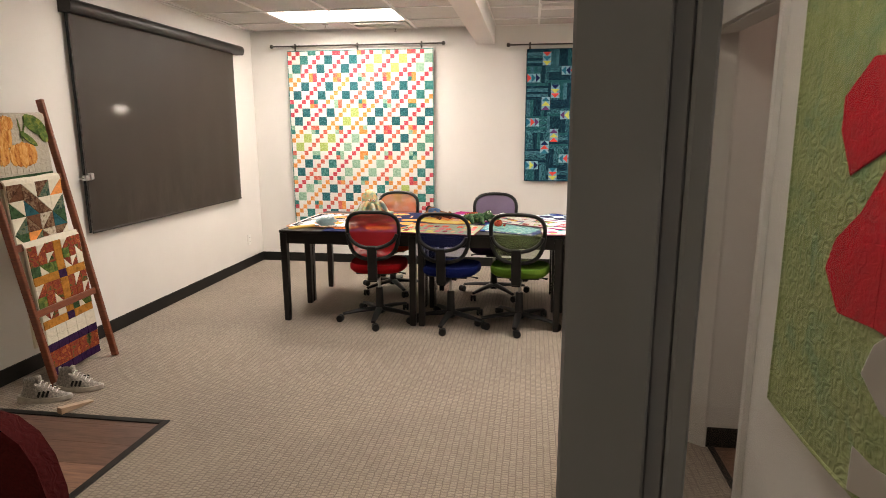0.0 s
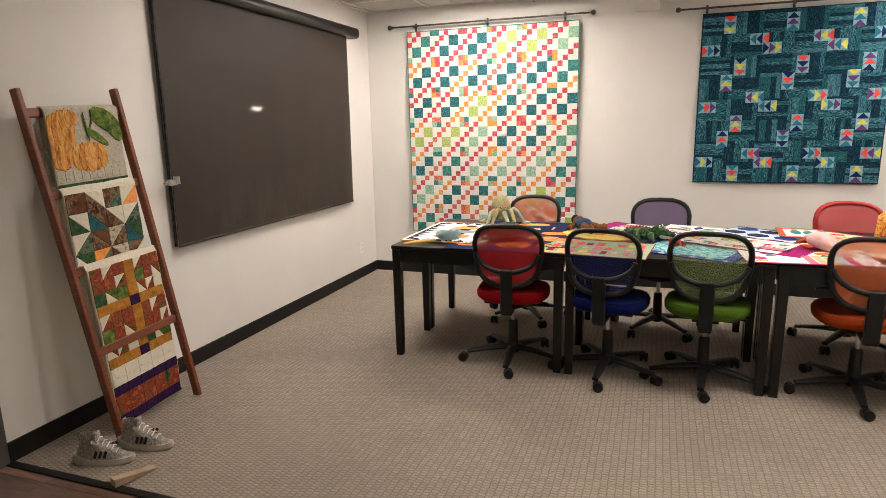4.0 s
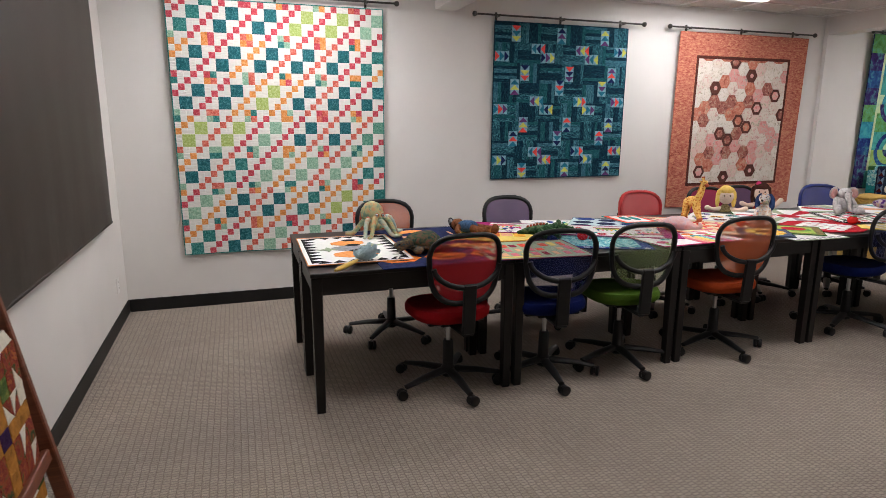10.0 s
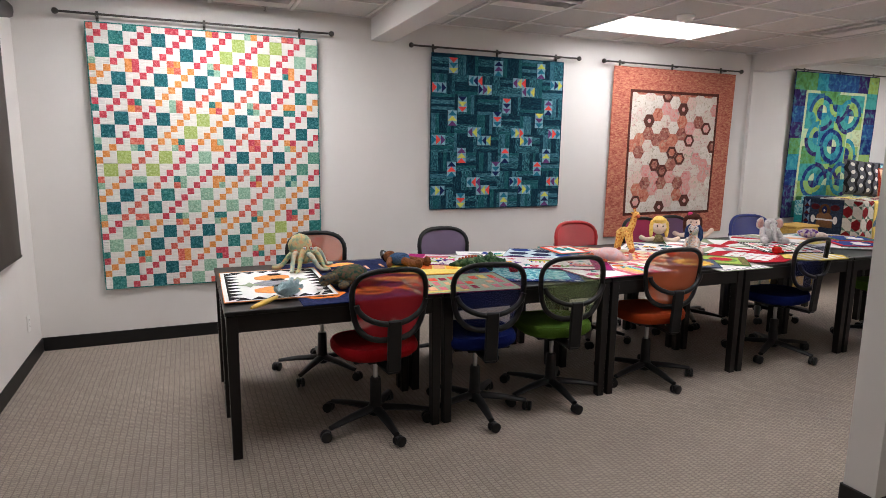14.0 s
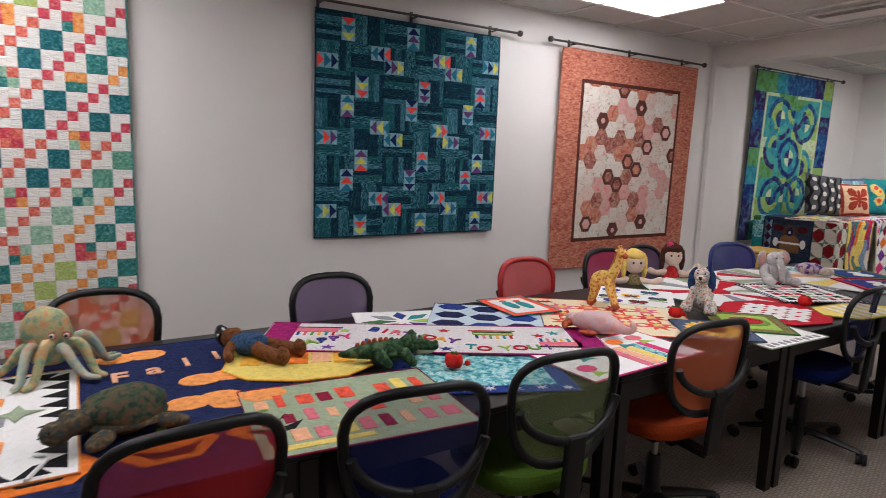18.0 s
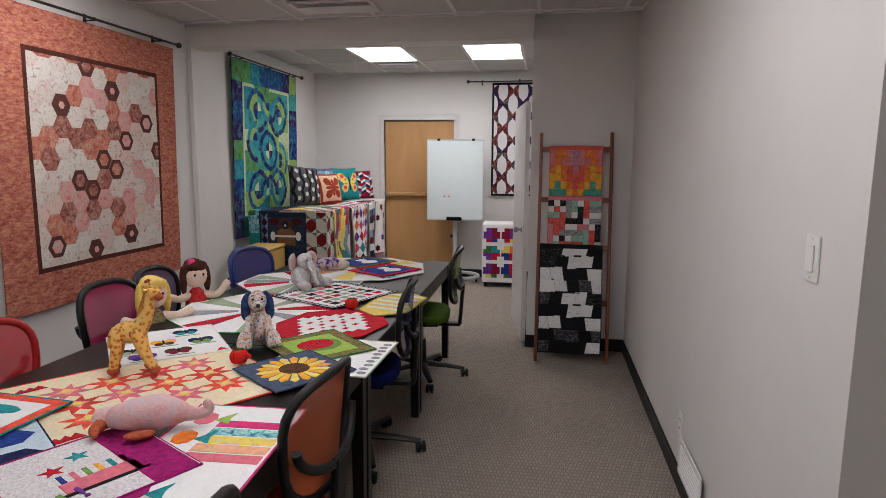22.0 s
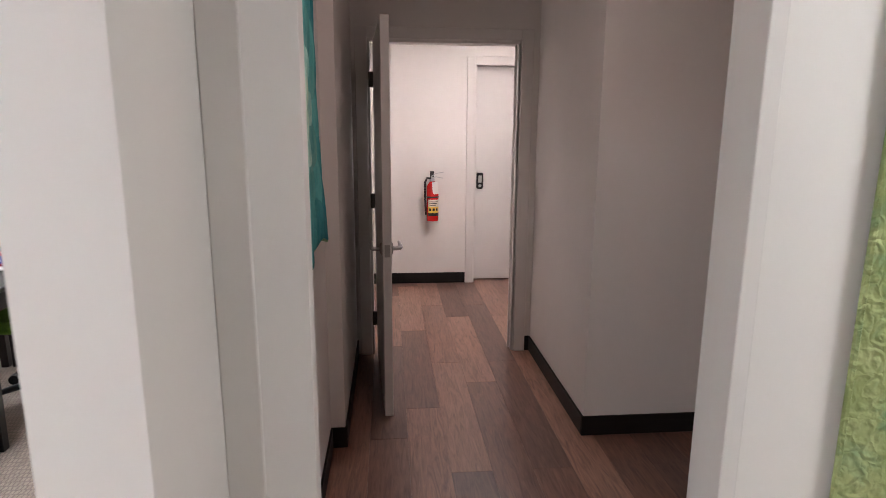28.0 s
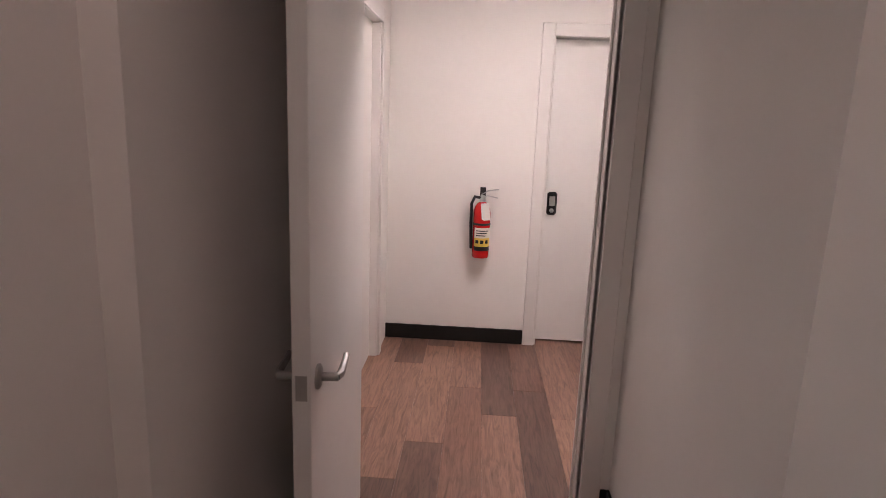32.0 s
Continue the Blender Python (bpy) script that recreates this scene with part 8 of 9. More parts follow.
def diamond_pick(i, j, x, y, a, b):
    c = (5, 11, 2, 10, 3, 8, 4)[(i * 3 + j * 2) % 7]
    return [([(x + a / 2, y), (x + a, y + b / 2), (x + a / 2, y + b), (x, y + b / 2)], c), ([(x, y), (x + a / 2, y), (x, y + b / 2)], 0), ([(x + a / 2, y), (x + a, y), (x + a, y + b / 2)], 0), ([(x + a, y + b / 2), (x + a, y + b), (x + a / 2, y + b)], 0), ([(x, y + b / 2), (x + a / 2, y + b), (x, y + b)], 0)]


draped_quilt(pose(5.66, 5.795, HT + 0.004), 0.62, 0.66, 0.5, block_polys(0.62, 0.66, 0.5, 7, 9, diamond_pick), mats, K_WHITE, K_WINE, "white quilt with jewel-coloured diamonds in soft folds", 7.0, 0.036)
draped_quilt(pose(6.13, 5.785, HT + 0.008), 0.30, 0.64, 0.5, block_polys(0.30, 0.64, 0.5, 4, 14, lambda i, j, x, y, a, b: [(rect(x, y, x + a, y + b), (2, 17, 5, 16, 0, 19, 21, 0, 14)[(i * 5 + j * 7 + i * j) % 9])]), mats, K_OATM, K_MAROON, "navy, red and cream scrap quilt in a deep fold", 9.0, 0.03)
draped_quilt(pose(6.46, 5.765, HT + 0.010), 0.38, 0.64, 0.5, block_polys(0.38, 0.64, 0.5, 4, 9, lambda i, j, x, y, a, b: [(star(x + a / 2, y + b / 2, a * 0.5, 6, 0.6), (20, 5, 10, 20)[(i + j) % 4])] if (i * 2 + j) % 3 == 0 and j < 5 else []), mats, K_WHITE, K_RED, "white quilt with maroon and navy scrap stars near its hem", 8.0, 0.03)


def pillow(m, size, label, body, polys, mats):
    """Lies in x, z and faces -y; stands on its lower edge."""
    t = thing("pillow", m, label, "pillow", "pillows on the display")
    n, e = 14, size / 2

    def fn(u, v, h):
        a, b = min(1, abs(u) / e), min(1, abs(v) / e)
        bulge = 0.075 * (1 - a ** 2.4) ** 0.6 * (1 - b ** 2.4) ** 0.6
        pull = 1 - 0.05 * (1 - a * a) * b - 0.0
        pull2 = 1 - 0.05 * (1 - b * b) * a
        return Vector((u * pull2, -(bulge + h), v * pull + e))
    bm = bmesh.new()
    for s in (1, -1):
        g = [[bm.verts.new(Vector((p.x, p.y * s, p.z))) for p in (fn(-e + size * i / n, -e + size * j / n, 0.002) for j in range(n + 1))] for i in range(n + 1)]
        for i in range(n):
            for j in range(n):
                q = (g[i][j], g[i + 1][j], g[i + 1][j + 1], g[i][j + 1])
                bm.faces.new(q if s > 0 else q[::-1])
    bmesh.ops.remove_doubles(bm, verts=bm.verts, dist=0.0045)
    smooth(part("cushion", bm, body, t), 80)
    for p in polys:
        patchwork("patch", [p], mats, t, fn, 0.003, 0.002, 0.001, step=0.03)
    return t


K_COAL, K_PEACHQ = cloth((0.085, 0.085, 0.095), 0.3), cloth((0.74, 0.50, 0.32), 0.15)
K_RUST = cloth((0.34, 0.045, 0.025), 0.35)
dots = [(ngon(-0.14 + i * 0.094, -0.15 + j * 0.10 + 0.045 * (i % 2), 0.022, 0.025, 10), 0) for i in range(4) for j in range(3 + (i + 1) % 2)]
waves = [([(x + 0.016 * math.sin(y * 36 + 1), y), (x + 0.03 + 0.016 * math.sin(y * 36 + 1), y), (x + 0.03 + 0.016 * math.sin((y + 0.03) * 36 + 1), y + 0.03), (x + 0.016 * math.sin((y + 0.03) * 36 + 1), y + 0.03)], 1) for x in (-0.205, -0.108, -0.014, 0.08, 0.165) for y in (-0.195 + 0.03 * q for q in range(13))]
pillow(pose(5.24, 6.23, HT + 0.012, -14, 6, -24), 0.43, "charcoal pillow with wavy lines of white dots", K_COAL, waves + dots, [K_OATM, K_BLACK])
petals = [([(0.012 * sx, 0.012 * sy), (0.03 * sx, 0.085 * sy), (0.06 * sx, 0.118 * sy), (0.10 * sx, 0.112 * sy), (0.118 * sx, 0.08 * sy), (0.10 * sx, 0.035 * sy)][::sx * sy], 0) for sx in (-1, 1) for sy in (-1, 1)] + [([(-0.012, 0.0), (0.012, 0.0), (0.02, 0.075), (0.0, 0.10), (-0.02, 0.075)], 0), ([(0.012, 0.0), (-0.012, 0.0), (-0.02, -0.075), (0.0, -0.10), (0.02, -0.075)], 0), ([(0.0, -0.012), (0.085, -0.018), (0.11, 0.0), (0.085, 0.018), (0.0, 0.012)], 0), ([(0.0, 0.012), (-0.085, 0.018), (-0.11, 0.0), (-0.085, -0.018), (0.0, -0.012)], 0)]
frame_sides = [(q, 0) for q in (rect(-0.168, -0.168, 0.168, -0.148), rect(-0.168, 0.148, 0.168, 0.168), rect(-0.168, -0.148, -0.148, 0.148), rect(0.148, -0.148, 0.168, 0.148))]
pillow(pose(5.545, 6.065, HT + 0.012, -14, 0, -24), 0.345, "cream pillow with a rust red petal cross and frame", K_PEACHQ, petals + frame_sides, [K_RUST])
pillow(pose(5.72, 6.20, HT + 0.012, -12, 0, -26), 0.40, "pale blue print pillow tucked behind the others", K_STEELQ, [(rect(-0.17 + i * 0.085, -0.17 + j * 0.085, -0.09 + i * 0.085, -0.09 + j * 0.085), (i + j) % 2) for i in range(4) for j in range(4)], [K_SKYQ, K_AQUA])
wings = []
for sd in (-1, 1):
    wings += [([(sd * 0.01, 0.0), (sd * 0.03, 0.06), (sd * 0.10, 0.135), (sd * 0.155, 0.12), (sd * 0.15, 0.05), (sd * 0.09, -0.005)][::sd], 0), ([(sd * 0.01, -0.005), (sd * 0.09, -0.01), (sd * 0.13, -0.055), (sd * 0.09, -0.115), (sd * 0.045, -0.10)][::sd], 0)]
spots = [(ngon(sd * x, y, r, r, 8), k) for sd in (-1, 1) for x, y, r, k in ((0.10, 0.085, 0.026, 1), (0.06, 0.045, 0.016, 1), (0.13, 0.055, 0.014, 3), (0.075, -0.055, 0.026, 1), (0.105, -0.035, 0.012, 3), (0.07, -0.095, 0.012, 3))]
bfly = pillow(pose(6.17, 6.08, HT + 0.012, -12, 0, -30), 0.40, "teal pillow with a yellow and red butterfly", K_TEAL2, wings + [([(-0.009, -0.09), (0.009, -0.09), (0.006, 0.08), (-0.006, 0.08)], 2)], [K_YEL, K_CORAL, K_BLACK, K_PEACH])
for q, k in spots:
    patchwork("spot_patch", [(q, 0)], [(K_YEL, K_CORAL, K_BLACK, K_PEACH)[k]], bfly, lambda u, v, hh: Vector((u * (1 - 0.05 * (1 - (v / 0.2) ** 2) * abs(u) / 0.2), -(0.075 * (1 - (abs(u) / 0.2) ** 2.4) ** 0.6 * (1 - (abs(v) / 0.2) ** 2.4) ** 0.6 + hh), v * (1 - 0.05 * (1 - (u / 0.2) ** 2) * abs(v) / 0.2) + 0.2)), 0.006, 0.001, 0.0005)
zig = []
for i in range(4):
    for j in range(9):
        x, y, d = -0.155 + i * 0.0775, -0.165 + j * 0.034, 0.03 if i % 2 else -0.03
        zig.append(([(x, y - d / 2 + 0.015), (x + 0.076, y + d / 2 + 0.015), (x + 0.076, y + d / 2 + 0.045), (x, y - d / 2 + 0.045)], (0, 2, 1, 0, 4, 3)[(i * 2 + j * 5) % 6]))
pillow(pose(6.50, 5.98, HT + 0.012, -12, 0, -30), 0.36, "pillow with red, white and navy herringbone strips", K_WINE, zig, [K_WHITE, K_RED, K_NAVY, K_SKYQ, K_WINE])

# yellow tote by the display
t = thing("tote_box", pose(4.30, 6.30, 0), "mustard yellow fabric storage bin on the floor", "storage bin")
M_TOTE = cloth((0.58, 0.38, 0.11), 0.2, 90, "mustard_canvas")
part("body", boxes((-0.19, 0.19, -0.14, 0.14, 0.0, 0.665), bevel=0.015), M_TOTE, t)
part("rim", boxes((-0.197, 0.197, -0.147, 0.147, 0.665, 0.695), bevel=0.012), M_TOTE, t)
for s in (-1, 1):
    smooth(part("handle", tube(bmesh.new(), [(s * 0.19, -0.06, 0.62), (s * 0.215, -0.04, 0.66), (s * 0.215, 0.04, 0.66), (s * 0.19, 0.06, 0.62)], 0.01, 6), M_TOTE, t))

# ---- second ladder ----
L2 = pose(3.54, 3.505, 0, 0, 0, -90)
blanket_ladder(L2, 0.29, 1.70, 0.52, (1.575, 1.20, 0.845, 0.44), "red-brown wooden ladder leaning on the stub wall", (0.024, 0.04))
q_or, q_ye, q_co, q_tq, q_pk = cloth((0.80, 0.22, 0.05), 0.3), cloth((0.80, 0.42, 0.06), 0.3), cloth((0.72, 0.12, 0.09), 0.3), cloth((0.08, 0.34, 0.26), 0.35), cloth((0.68, 0.20, 0.22), 0.25)
K_INK = batik("black_print", [(0.42, (0.008, 0.008, 0.009)), (0.56, (0.02, 0.02, 0.022)), (0.66, (0.22, 0.22, 0.22))], 60, (1, 1, 4))
K_SCRIPT = batik("white_script_print", [(0.32, (0.16, 0.16, 0.165)), (0.40, (0.70, 0.70, 0.69)), (0.6, (0.82, 0.82, 0.81))], 60, (1, 1, 3))
K_COALP = batik("charcoal_print", [(0.36, (0.012, 0.012, 0.014)), (0.5, (0.04, 0.04, 0.044)), (0.64, (0.16, 0.16, 0.17))], 50, (1, 1, 3))
q_rs, q_vi, q_gy, q_mint = cloth((0.66, 0.24, 0.26), 0.25), cloth((0.50, 0.24, 0.32), 0.25), batik("grey_brush_print", [(0.36, (0.16, 0.16, 0.165)), (0.5, (0.30, 0.30, 0.31)), (0.64, (0.46, 0.46, 0.46))], 40, (1, 1, 4)), cloth((0.30, 0.50, 0.41), 0.3)
mats = [q_or, q_ye, q_co, q_tq, q_pk, K_INK, K_SCRIPT, q_gy, K_COALP, q_rs, q_vi, q_mint, K_WHITE, K_BLACK]
key = {"o": 0, "y": 1, "c": 2, "g": 3, "s": 4, "r": 9, "v": 10}
polys = chart(("soorvroos", "sosrvrsos", "oyocrcoyo", "yyocccoyy", "ygyocoygy", "gggyoyggg"), -0.193, -0.002, 0.0429, 0.059, key)
folded_quilt(on_ladder(L2, 0.29, 1.70, 1.575, 0.0), 0.39, 0.357, 0.33, polys, mats, q_co, q_tq, "folded quilt in flame orange, yellow and green squares", 4.0)
polys = chart(("kwkgnwcnn", "wcwgnkcgg", "nncgwkcww", "ccckkkwgg", "pccwwppwk", "pcggggnck", "pwkwnnnck", "pnccccncw"), -0.196, -0.002, 0.0435, 0.0443, {"k": 5, "w": 12, "g": 7, "n": 11, "c": 2, "p": 9})
folded_quilt(on_ladder(L2, 0.29, 1.70, 1.20, 0.0), 0.395, 0.357, 0.33, polys, mats, q_pk, K_GREY, "folded quilt in coral, mint, grey and black squares", 5.0)
polys = []
crooked = ("KKWWk", "Kkwwk", "wwkkW", "Wwkdw", "dkwwK", "kkwWk", "wWkkw", "kddkd", "dkkkw")


for j, row in enumerate(crooked):
    push, lean = 0.020 * ((j % 2) * 2 - 1) + 0.004 * (j % 3), 0.007 * (1 if j % 4 < 2 else -1)
    for i, c in enumerate(row):
        xs = [-0.224 + q * 0.0896 + (push if 0 < q < 5 else 0) for q in (i, i + 1)]
        tip = [lean if 0 < q < 5 else 0.0 for q in (i, i + 1)]
        fall = (0.0, 0.008, -0.005, 0.007, -0.003)[i] + 0.035
        y0, y1 = max(-0.762, -0.003 - (j + 1) * 0.0885 + fall), min(-0.003, -0.003 - j * 0.0885 + fall)
        polys.append(([(xs[0] - tip[0], y0), (xs[1] - tip[1], y0), (xs[1] + tip[1], y1), (xs[0] + tip[0], y1)], {"K": 5, "w": 6, "d": 8, "W": 12, "k": 13}[c]))
folded_quilt(on_ladder(L2, 0.29, 1.70, 0.845, -0.018), 0.46, 0.765, 0.60, polys, mats, K_BLACK, K_BLACK, "folded black and white crooked checkerboard quilt", 6.0, out=0.14)

# closet door seen past the stub wall
t = tagged(new("door_closet"), "white painted door standing ajar behind the stub wall", "door", "", "structure")
t.matrix_basis = pose(4.02, 3.88, 0, 0, 0, 8.2)
part("leaf", boxes((-0.05, 0.80, -0.018, 0.018, 0.01, 1.95), bevel=0.002), M_DOORPAINT, t)
k = part("knob", lathe(bmesh.new(), [(0.022, 0.0), (0.022, 0.006), (0.010, 0.012), (0.010, 0.03), (0.024, 0.04), (0.026, 0.055), (0.015, 0.066)], 16, pose(0.06, 0.018, 0.93, -90)), M_CHROME, t, "round nickel knob")
smooth(k)

# ---- ceiling vents and detector ----
def ceiling_vent(m, w, d, label="white slatted ceiling air vent"):
    t = thing("ceiling_vent", m, label, "vent", "ceiling vents")
    part("backing", boxes((-w / 2 + 0.02, w / 2 - 0.02, -d / 2 + 0.02, d / 2 - 0.02, 0.004, 0.006)), M_BLACK, t)
    part("frame", boxes((-w / 2, w / 2, -d / 2, -d / 2 + 0.025, -0.012, 0.004), (-w / 2, w / 2, d / 2 - 0.025, d / 2, -0.012, 0.004), (-w / 2, -w / 2 + 0.025, -d / 2 + 0.025, d / 2 - 0.025, -0.012, 0.004), (w / 2 - 0.025, w / 2, -d / 2 + 0.025, d / 2 - 0.025, -0.012, 0.004), bevel=0.002), M_TBAR, t)
    n = int((d - 0.05) / 0.035)
    for k in range(n):
        y = -d / 2 + 0.03 + (d - 0.06) * (k + 0.5) / n
        bm = box(bmesh.new(), -w / 2 + 0.025, w / 2 - 0.025, -0.012, 0.012, -0.001, 0.001)
        bmesh.ops.transform(bm, matrix=pose(0, y, -0.006, 38 if k < n / 2 else -38), verts=bm.verts)
        part("slat", bm, M_TBAR, t)
    return t


ceiling_vent(pose(-1.55, 6.32, CEIL - 0.003), 0.55, 0.30)
ceiling_vent(pose(0.33, 5.55, CEIL - 0.003), 0.60, 0.30)
ceiling_vent(pose(3.30, 5.20, CEIL - 0.003, 0, 0, 90), 0.58, 0.32)
ceiling_vent(pose(6.08, 5.42, CEIL + 0.017, 0, 0, 90), 0.42, 0.22)
t = thing("smoke_detector", pose(1.62, 5.42, CEIL - 0.001), "round white smoke detector on the ceiling", "smoke detector")
smooth(part("body", lathe(bmesh.new(), [(0.03, -0.045), (0.05, -0.042), (0.058, -0.025), (0.066, -0.02), (0.07, 0.0)], 20), M_WHITEPL, t))
for x, y in ((-2.1, 6.2), (-1.45, 6.52)):
    t = thing("sprinkler_head", pose(x, y, CEIL), "small metal fire sprinkler head on the ceiling", "sprinkler")
    smooth(part("rose", lathe(bmesh.new(), [(0.01, -0.01), (0.03, -0.004), (0.032, 0.0)], 14), M_CHROME, t))
    part("deflector", lathe(bmesh.new(), [(0.004, -0.01), (0.004, -0.035), (0.014, -0.036), (0.014, -0.038)], 10), M_CHROME, t)

# baseboard register on the middle wall
t = thing("wall_register", pose(1.60, 3.095, 0.19, 0, 0, 180), "white metal air register low on the wall", "vent")
part("frame", boxes((-0.19, 0.19, -0.012, -0.006, -0.085, -0.065), (-0.19, 0.19, -0.012, -0.006, 0.065, 0.085), (-0.19, -0.17, -0.012, -0.006, -0.065, 0.065), (0.17, 0.19, -0.012, -0.006, -0.065, 0.065), bevel=0.002), M_WHITEPL, t)
part("backing", boxes((-0.17, 0.17, -0.007, -0.004, -0.065, 0.065)), M_GREYPL, t)
for k in range(7):
    bm = box(bmesh.new(), -0.17, 0.17, -0.009, 0.0, -0.001, 0.001, m=pose(0, -0.004, -0.054 + k * 0.018, 30))
    part("slat", bm, M_WHITEPL, t)

# ---- hall ----
setting("trim_hall_opening", boxes((0.735, 0.755, 2.045, 2.078, 0, 1.94), (0.735, 0.755, 2.893, 2.9545, 0, 1.94), (0.735, 0.755, 2.078, 2.893, 1.905, 1.94), (0.755, 0.845, 2.06, 2.075, 0, 1.90), (0.755, 0.845, 2.06, 2.90, 1.90, 1.915),
                                   (0.845, 0.86, 1.995, 2.07, 0, 1.975), (0.847, 0.86, 2.824, 2.85, 0, 1.975), (0.845, 0.86, 2.07, 2.824, 1.905, 1.975), bevel=0.002), M_TRIM, "white painted door casing")
def upright_prism(plan, z0, z1):
    """A four-cornered plan, counter-clockwise from above, drawn up from z0 to z1."""
    bm = bmesh.new()
    v = [bm.verts.new((x, y, z)) for z in (z0, z1) for x, y in plan]
    for q in ((3, 2, 1, 0), (4, 5, 6, 7), (0, 1, 5, 4), (1, 2, 6, 5), (2, 3, 7, 6), (3, 0, 4, 7)):
        bm.faces.new([v[k] for k in q])
    return bm


setting("trim_hall_lining", upright_prism(((0.745, 2.894), (0.847, 2.822), (0.847, 2.85), (0.757, 2.912)), 0.0, 1.90), M_TRIM, "white painted splayed door lining")
setting("wall_hall_north", boxes((0.848, 1.02, 2.836, 2.954, 0, 2.4)), M_WALL, "smooth painted hall wall")
setting("baseboard_hall_north", boxes((0.862, 1.03, 2.826, 2.836, 0, BH), (1.02, 1.03, 2.836, 2.945, 0, BH), (1.03, 2.36, 2.945, 2.955, 0, BH), bevel=0.003), M_BASE, "dark rubber baseboard")
setting("trim_hall_door", boxes((3.505, 3.52, 1.80, 1.875, 0, 2.02), (3.505, 3.52, 2.795, 2.868, 0, 2.02), (3.505, 3.52, 1.875, 2.795, 1.955, 2.02), (3.52, 3.64, 1.875, 1.89, 0, 1.945), (3.52, 3.64, 2.78, 2.795, 0, 1.945), (3.52, 3.64, 1.89, 2.78, 1.935, 1.95),
                                (3.57, 3.585, 1.89, 1.90, 0, 1.935), (3.64, 3.655, 1.80, 1.885, 0, 2.02), (3.64, 3.655, 2.785, 2.868, 0, 2.02), bevel=0.003), M_TRIM, "white painted door casing")
setting("trim_far_door", boxes((5.272, 5.29, 1.90, 1.975, 0, 2.05), (5.272, 5.29, 0.95, 1.02, 0, 2.05), (5.272, 5.29, 1.02, 1.90, 1.975, 2.05), (5.29, 5.42, 1.888, 1.90, 0, 1.975), bevel=0.003), M_TRIM, "white painted door casing")
setting("trim_side_door", boxes((4.95, 5.02, 2.885, 2.90, 0, 2.05), (3.99, 4.06, 2.885, 2.90, 0, 2.05), (4.06, 4.95, 2.885, 2.90, 1.975, 2.05), (4.935, 4.95, 2.90, 3.03, 0, 1.975), bevel=0.003), M_TRIM, "white painted door casing")


def lever(parent, x, y, z, side):
    """A lever handle on the face that looks along side (+1 or -1 in y); the lever points to +x."""
    smooth(part("rose", lathe(bmesh.new(), [(0.03, 0), (0.03, 0.006), (0.024, 0.010), (0.011, 0.012), (0.010, 0.05)], 18, pose(x, y, z, -90 * side)), M_CHROME, parent))
    smooth(part("lever", tube(bmesh.new(), [(x, y + side * 0.045, z), (x - 0.02, y + side * 0.052, z), (x - 0.10, y + side * 0.05, z + 0.004), (x - 0.115, y + side * 0.05, z + 0.01)], [0.010, 0.010, 0.008, 0.008], 8), M_CHROME, parent, "nickel lever handle"))


t = tagged(new("door_hall"), "white flush door standing open into the hall", "door", "", "structure")
t.matrix_basis = pose(3.503, 2.72, 0, 0, 0, 183.5)
part("leaf", boxes((0.0, 0.868, -0.042, 0.0, 0.01, 1.94), bevel=0.002), M_DOORPAINT, t)
for s, y in ((1, 0.0), (-1, -0.042)):
    lever(t, 0.80, y, 0.866, s)
part("latch_plate", boxes((0.868, 0.8695, -0.034, -0.008, 0.836, 0.896)), M_CHROME, t, "nickel latch plate")
for z in (1.72, 1.0, 0.25):
    part("hinge", boxes((-0.014, 0.006, -0.068, -0.038, z - 0.045, z + 0.045), bevel=0.003), M_ROD, t, "dark hinge")

t = tagged(new("door_nook"), "closed white flush door in the hall nook", "door", "", "structure")
t.matrix_basis = pose(1.90, 1.10, 0)
part("leaf", boxes((-0.44, 0.40, 0.0, 0.018, 0.01, 2.0), bevel=0.002), M_DOORPAINT, t)
part("door_frame", boxes((-0.52, -0.445, 0.0, 0.024, 0, 2.08), (0.405, 0.455, 0.0, 0.024, 0, 2.08), (-0.445, 0.405, 0.0, 0.024, 2.005, 2.08), bevel=0.003), M_TRIM, t)
for z in (1.77, 0.30):
    part("hinge", boxes((0.385, 0.41, 0.018, 0.032, z - 0.045, z + 0.045), bevel=0.003), M_ROD, t, "dark hinge")

t = tagged(new("door_far"), "closed white flush door with a keypad lock", "door", "", "structure")
t.matrix_basis = pose(5.39, 1.46, 0)
part("leaf", boxes((-0.015, 0.028, -0.435, 0.427, 0.012, 1.972), bevel=0.002), M_DOORPAINT, t)
lock = new("keypad_lock")
lock.parent = t
lock.matrix_basis = pose(-0.015, 0.375, 0.95)
part("lock_body", boxes((-0.022, 0.0, -0.032, 0.032, -0.075, 0.075), bevel=0.012), M_BLACK, lock)
part("keypad", boxes((-0.026, -0.02, -0.018, 0.018, -0.015, 0.05), bevel=0.004), M_STEEL, lock)
smooth(part("turn", lathe(bmesh.new(), [(0.014, 0), (0.014, 0.008), (0.008, 0.012)], 14, pose(-0.022, 0, -0.045, 0, -90, 0)), M_STEEL, lock))

t = tagged(new("door_side"), "closed white flush door beside the hall", "door", "", "structure")
t.matrix_basis = pose(4.505, 2.995, 0)
part("leaf", boxes((-0.44, 0.44, 0.0, 0.034, 0.012, 1.97), bevel=0.002), M_DOORPAINT, t)

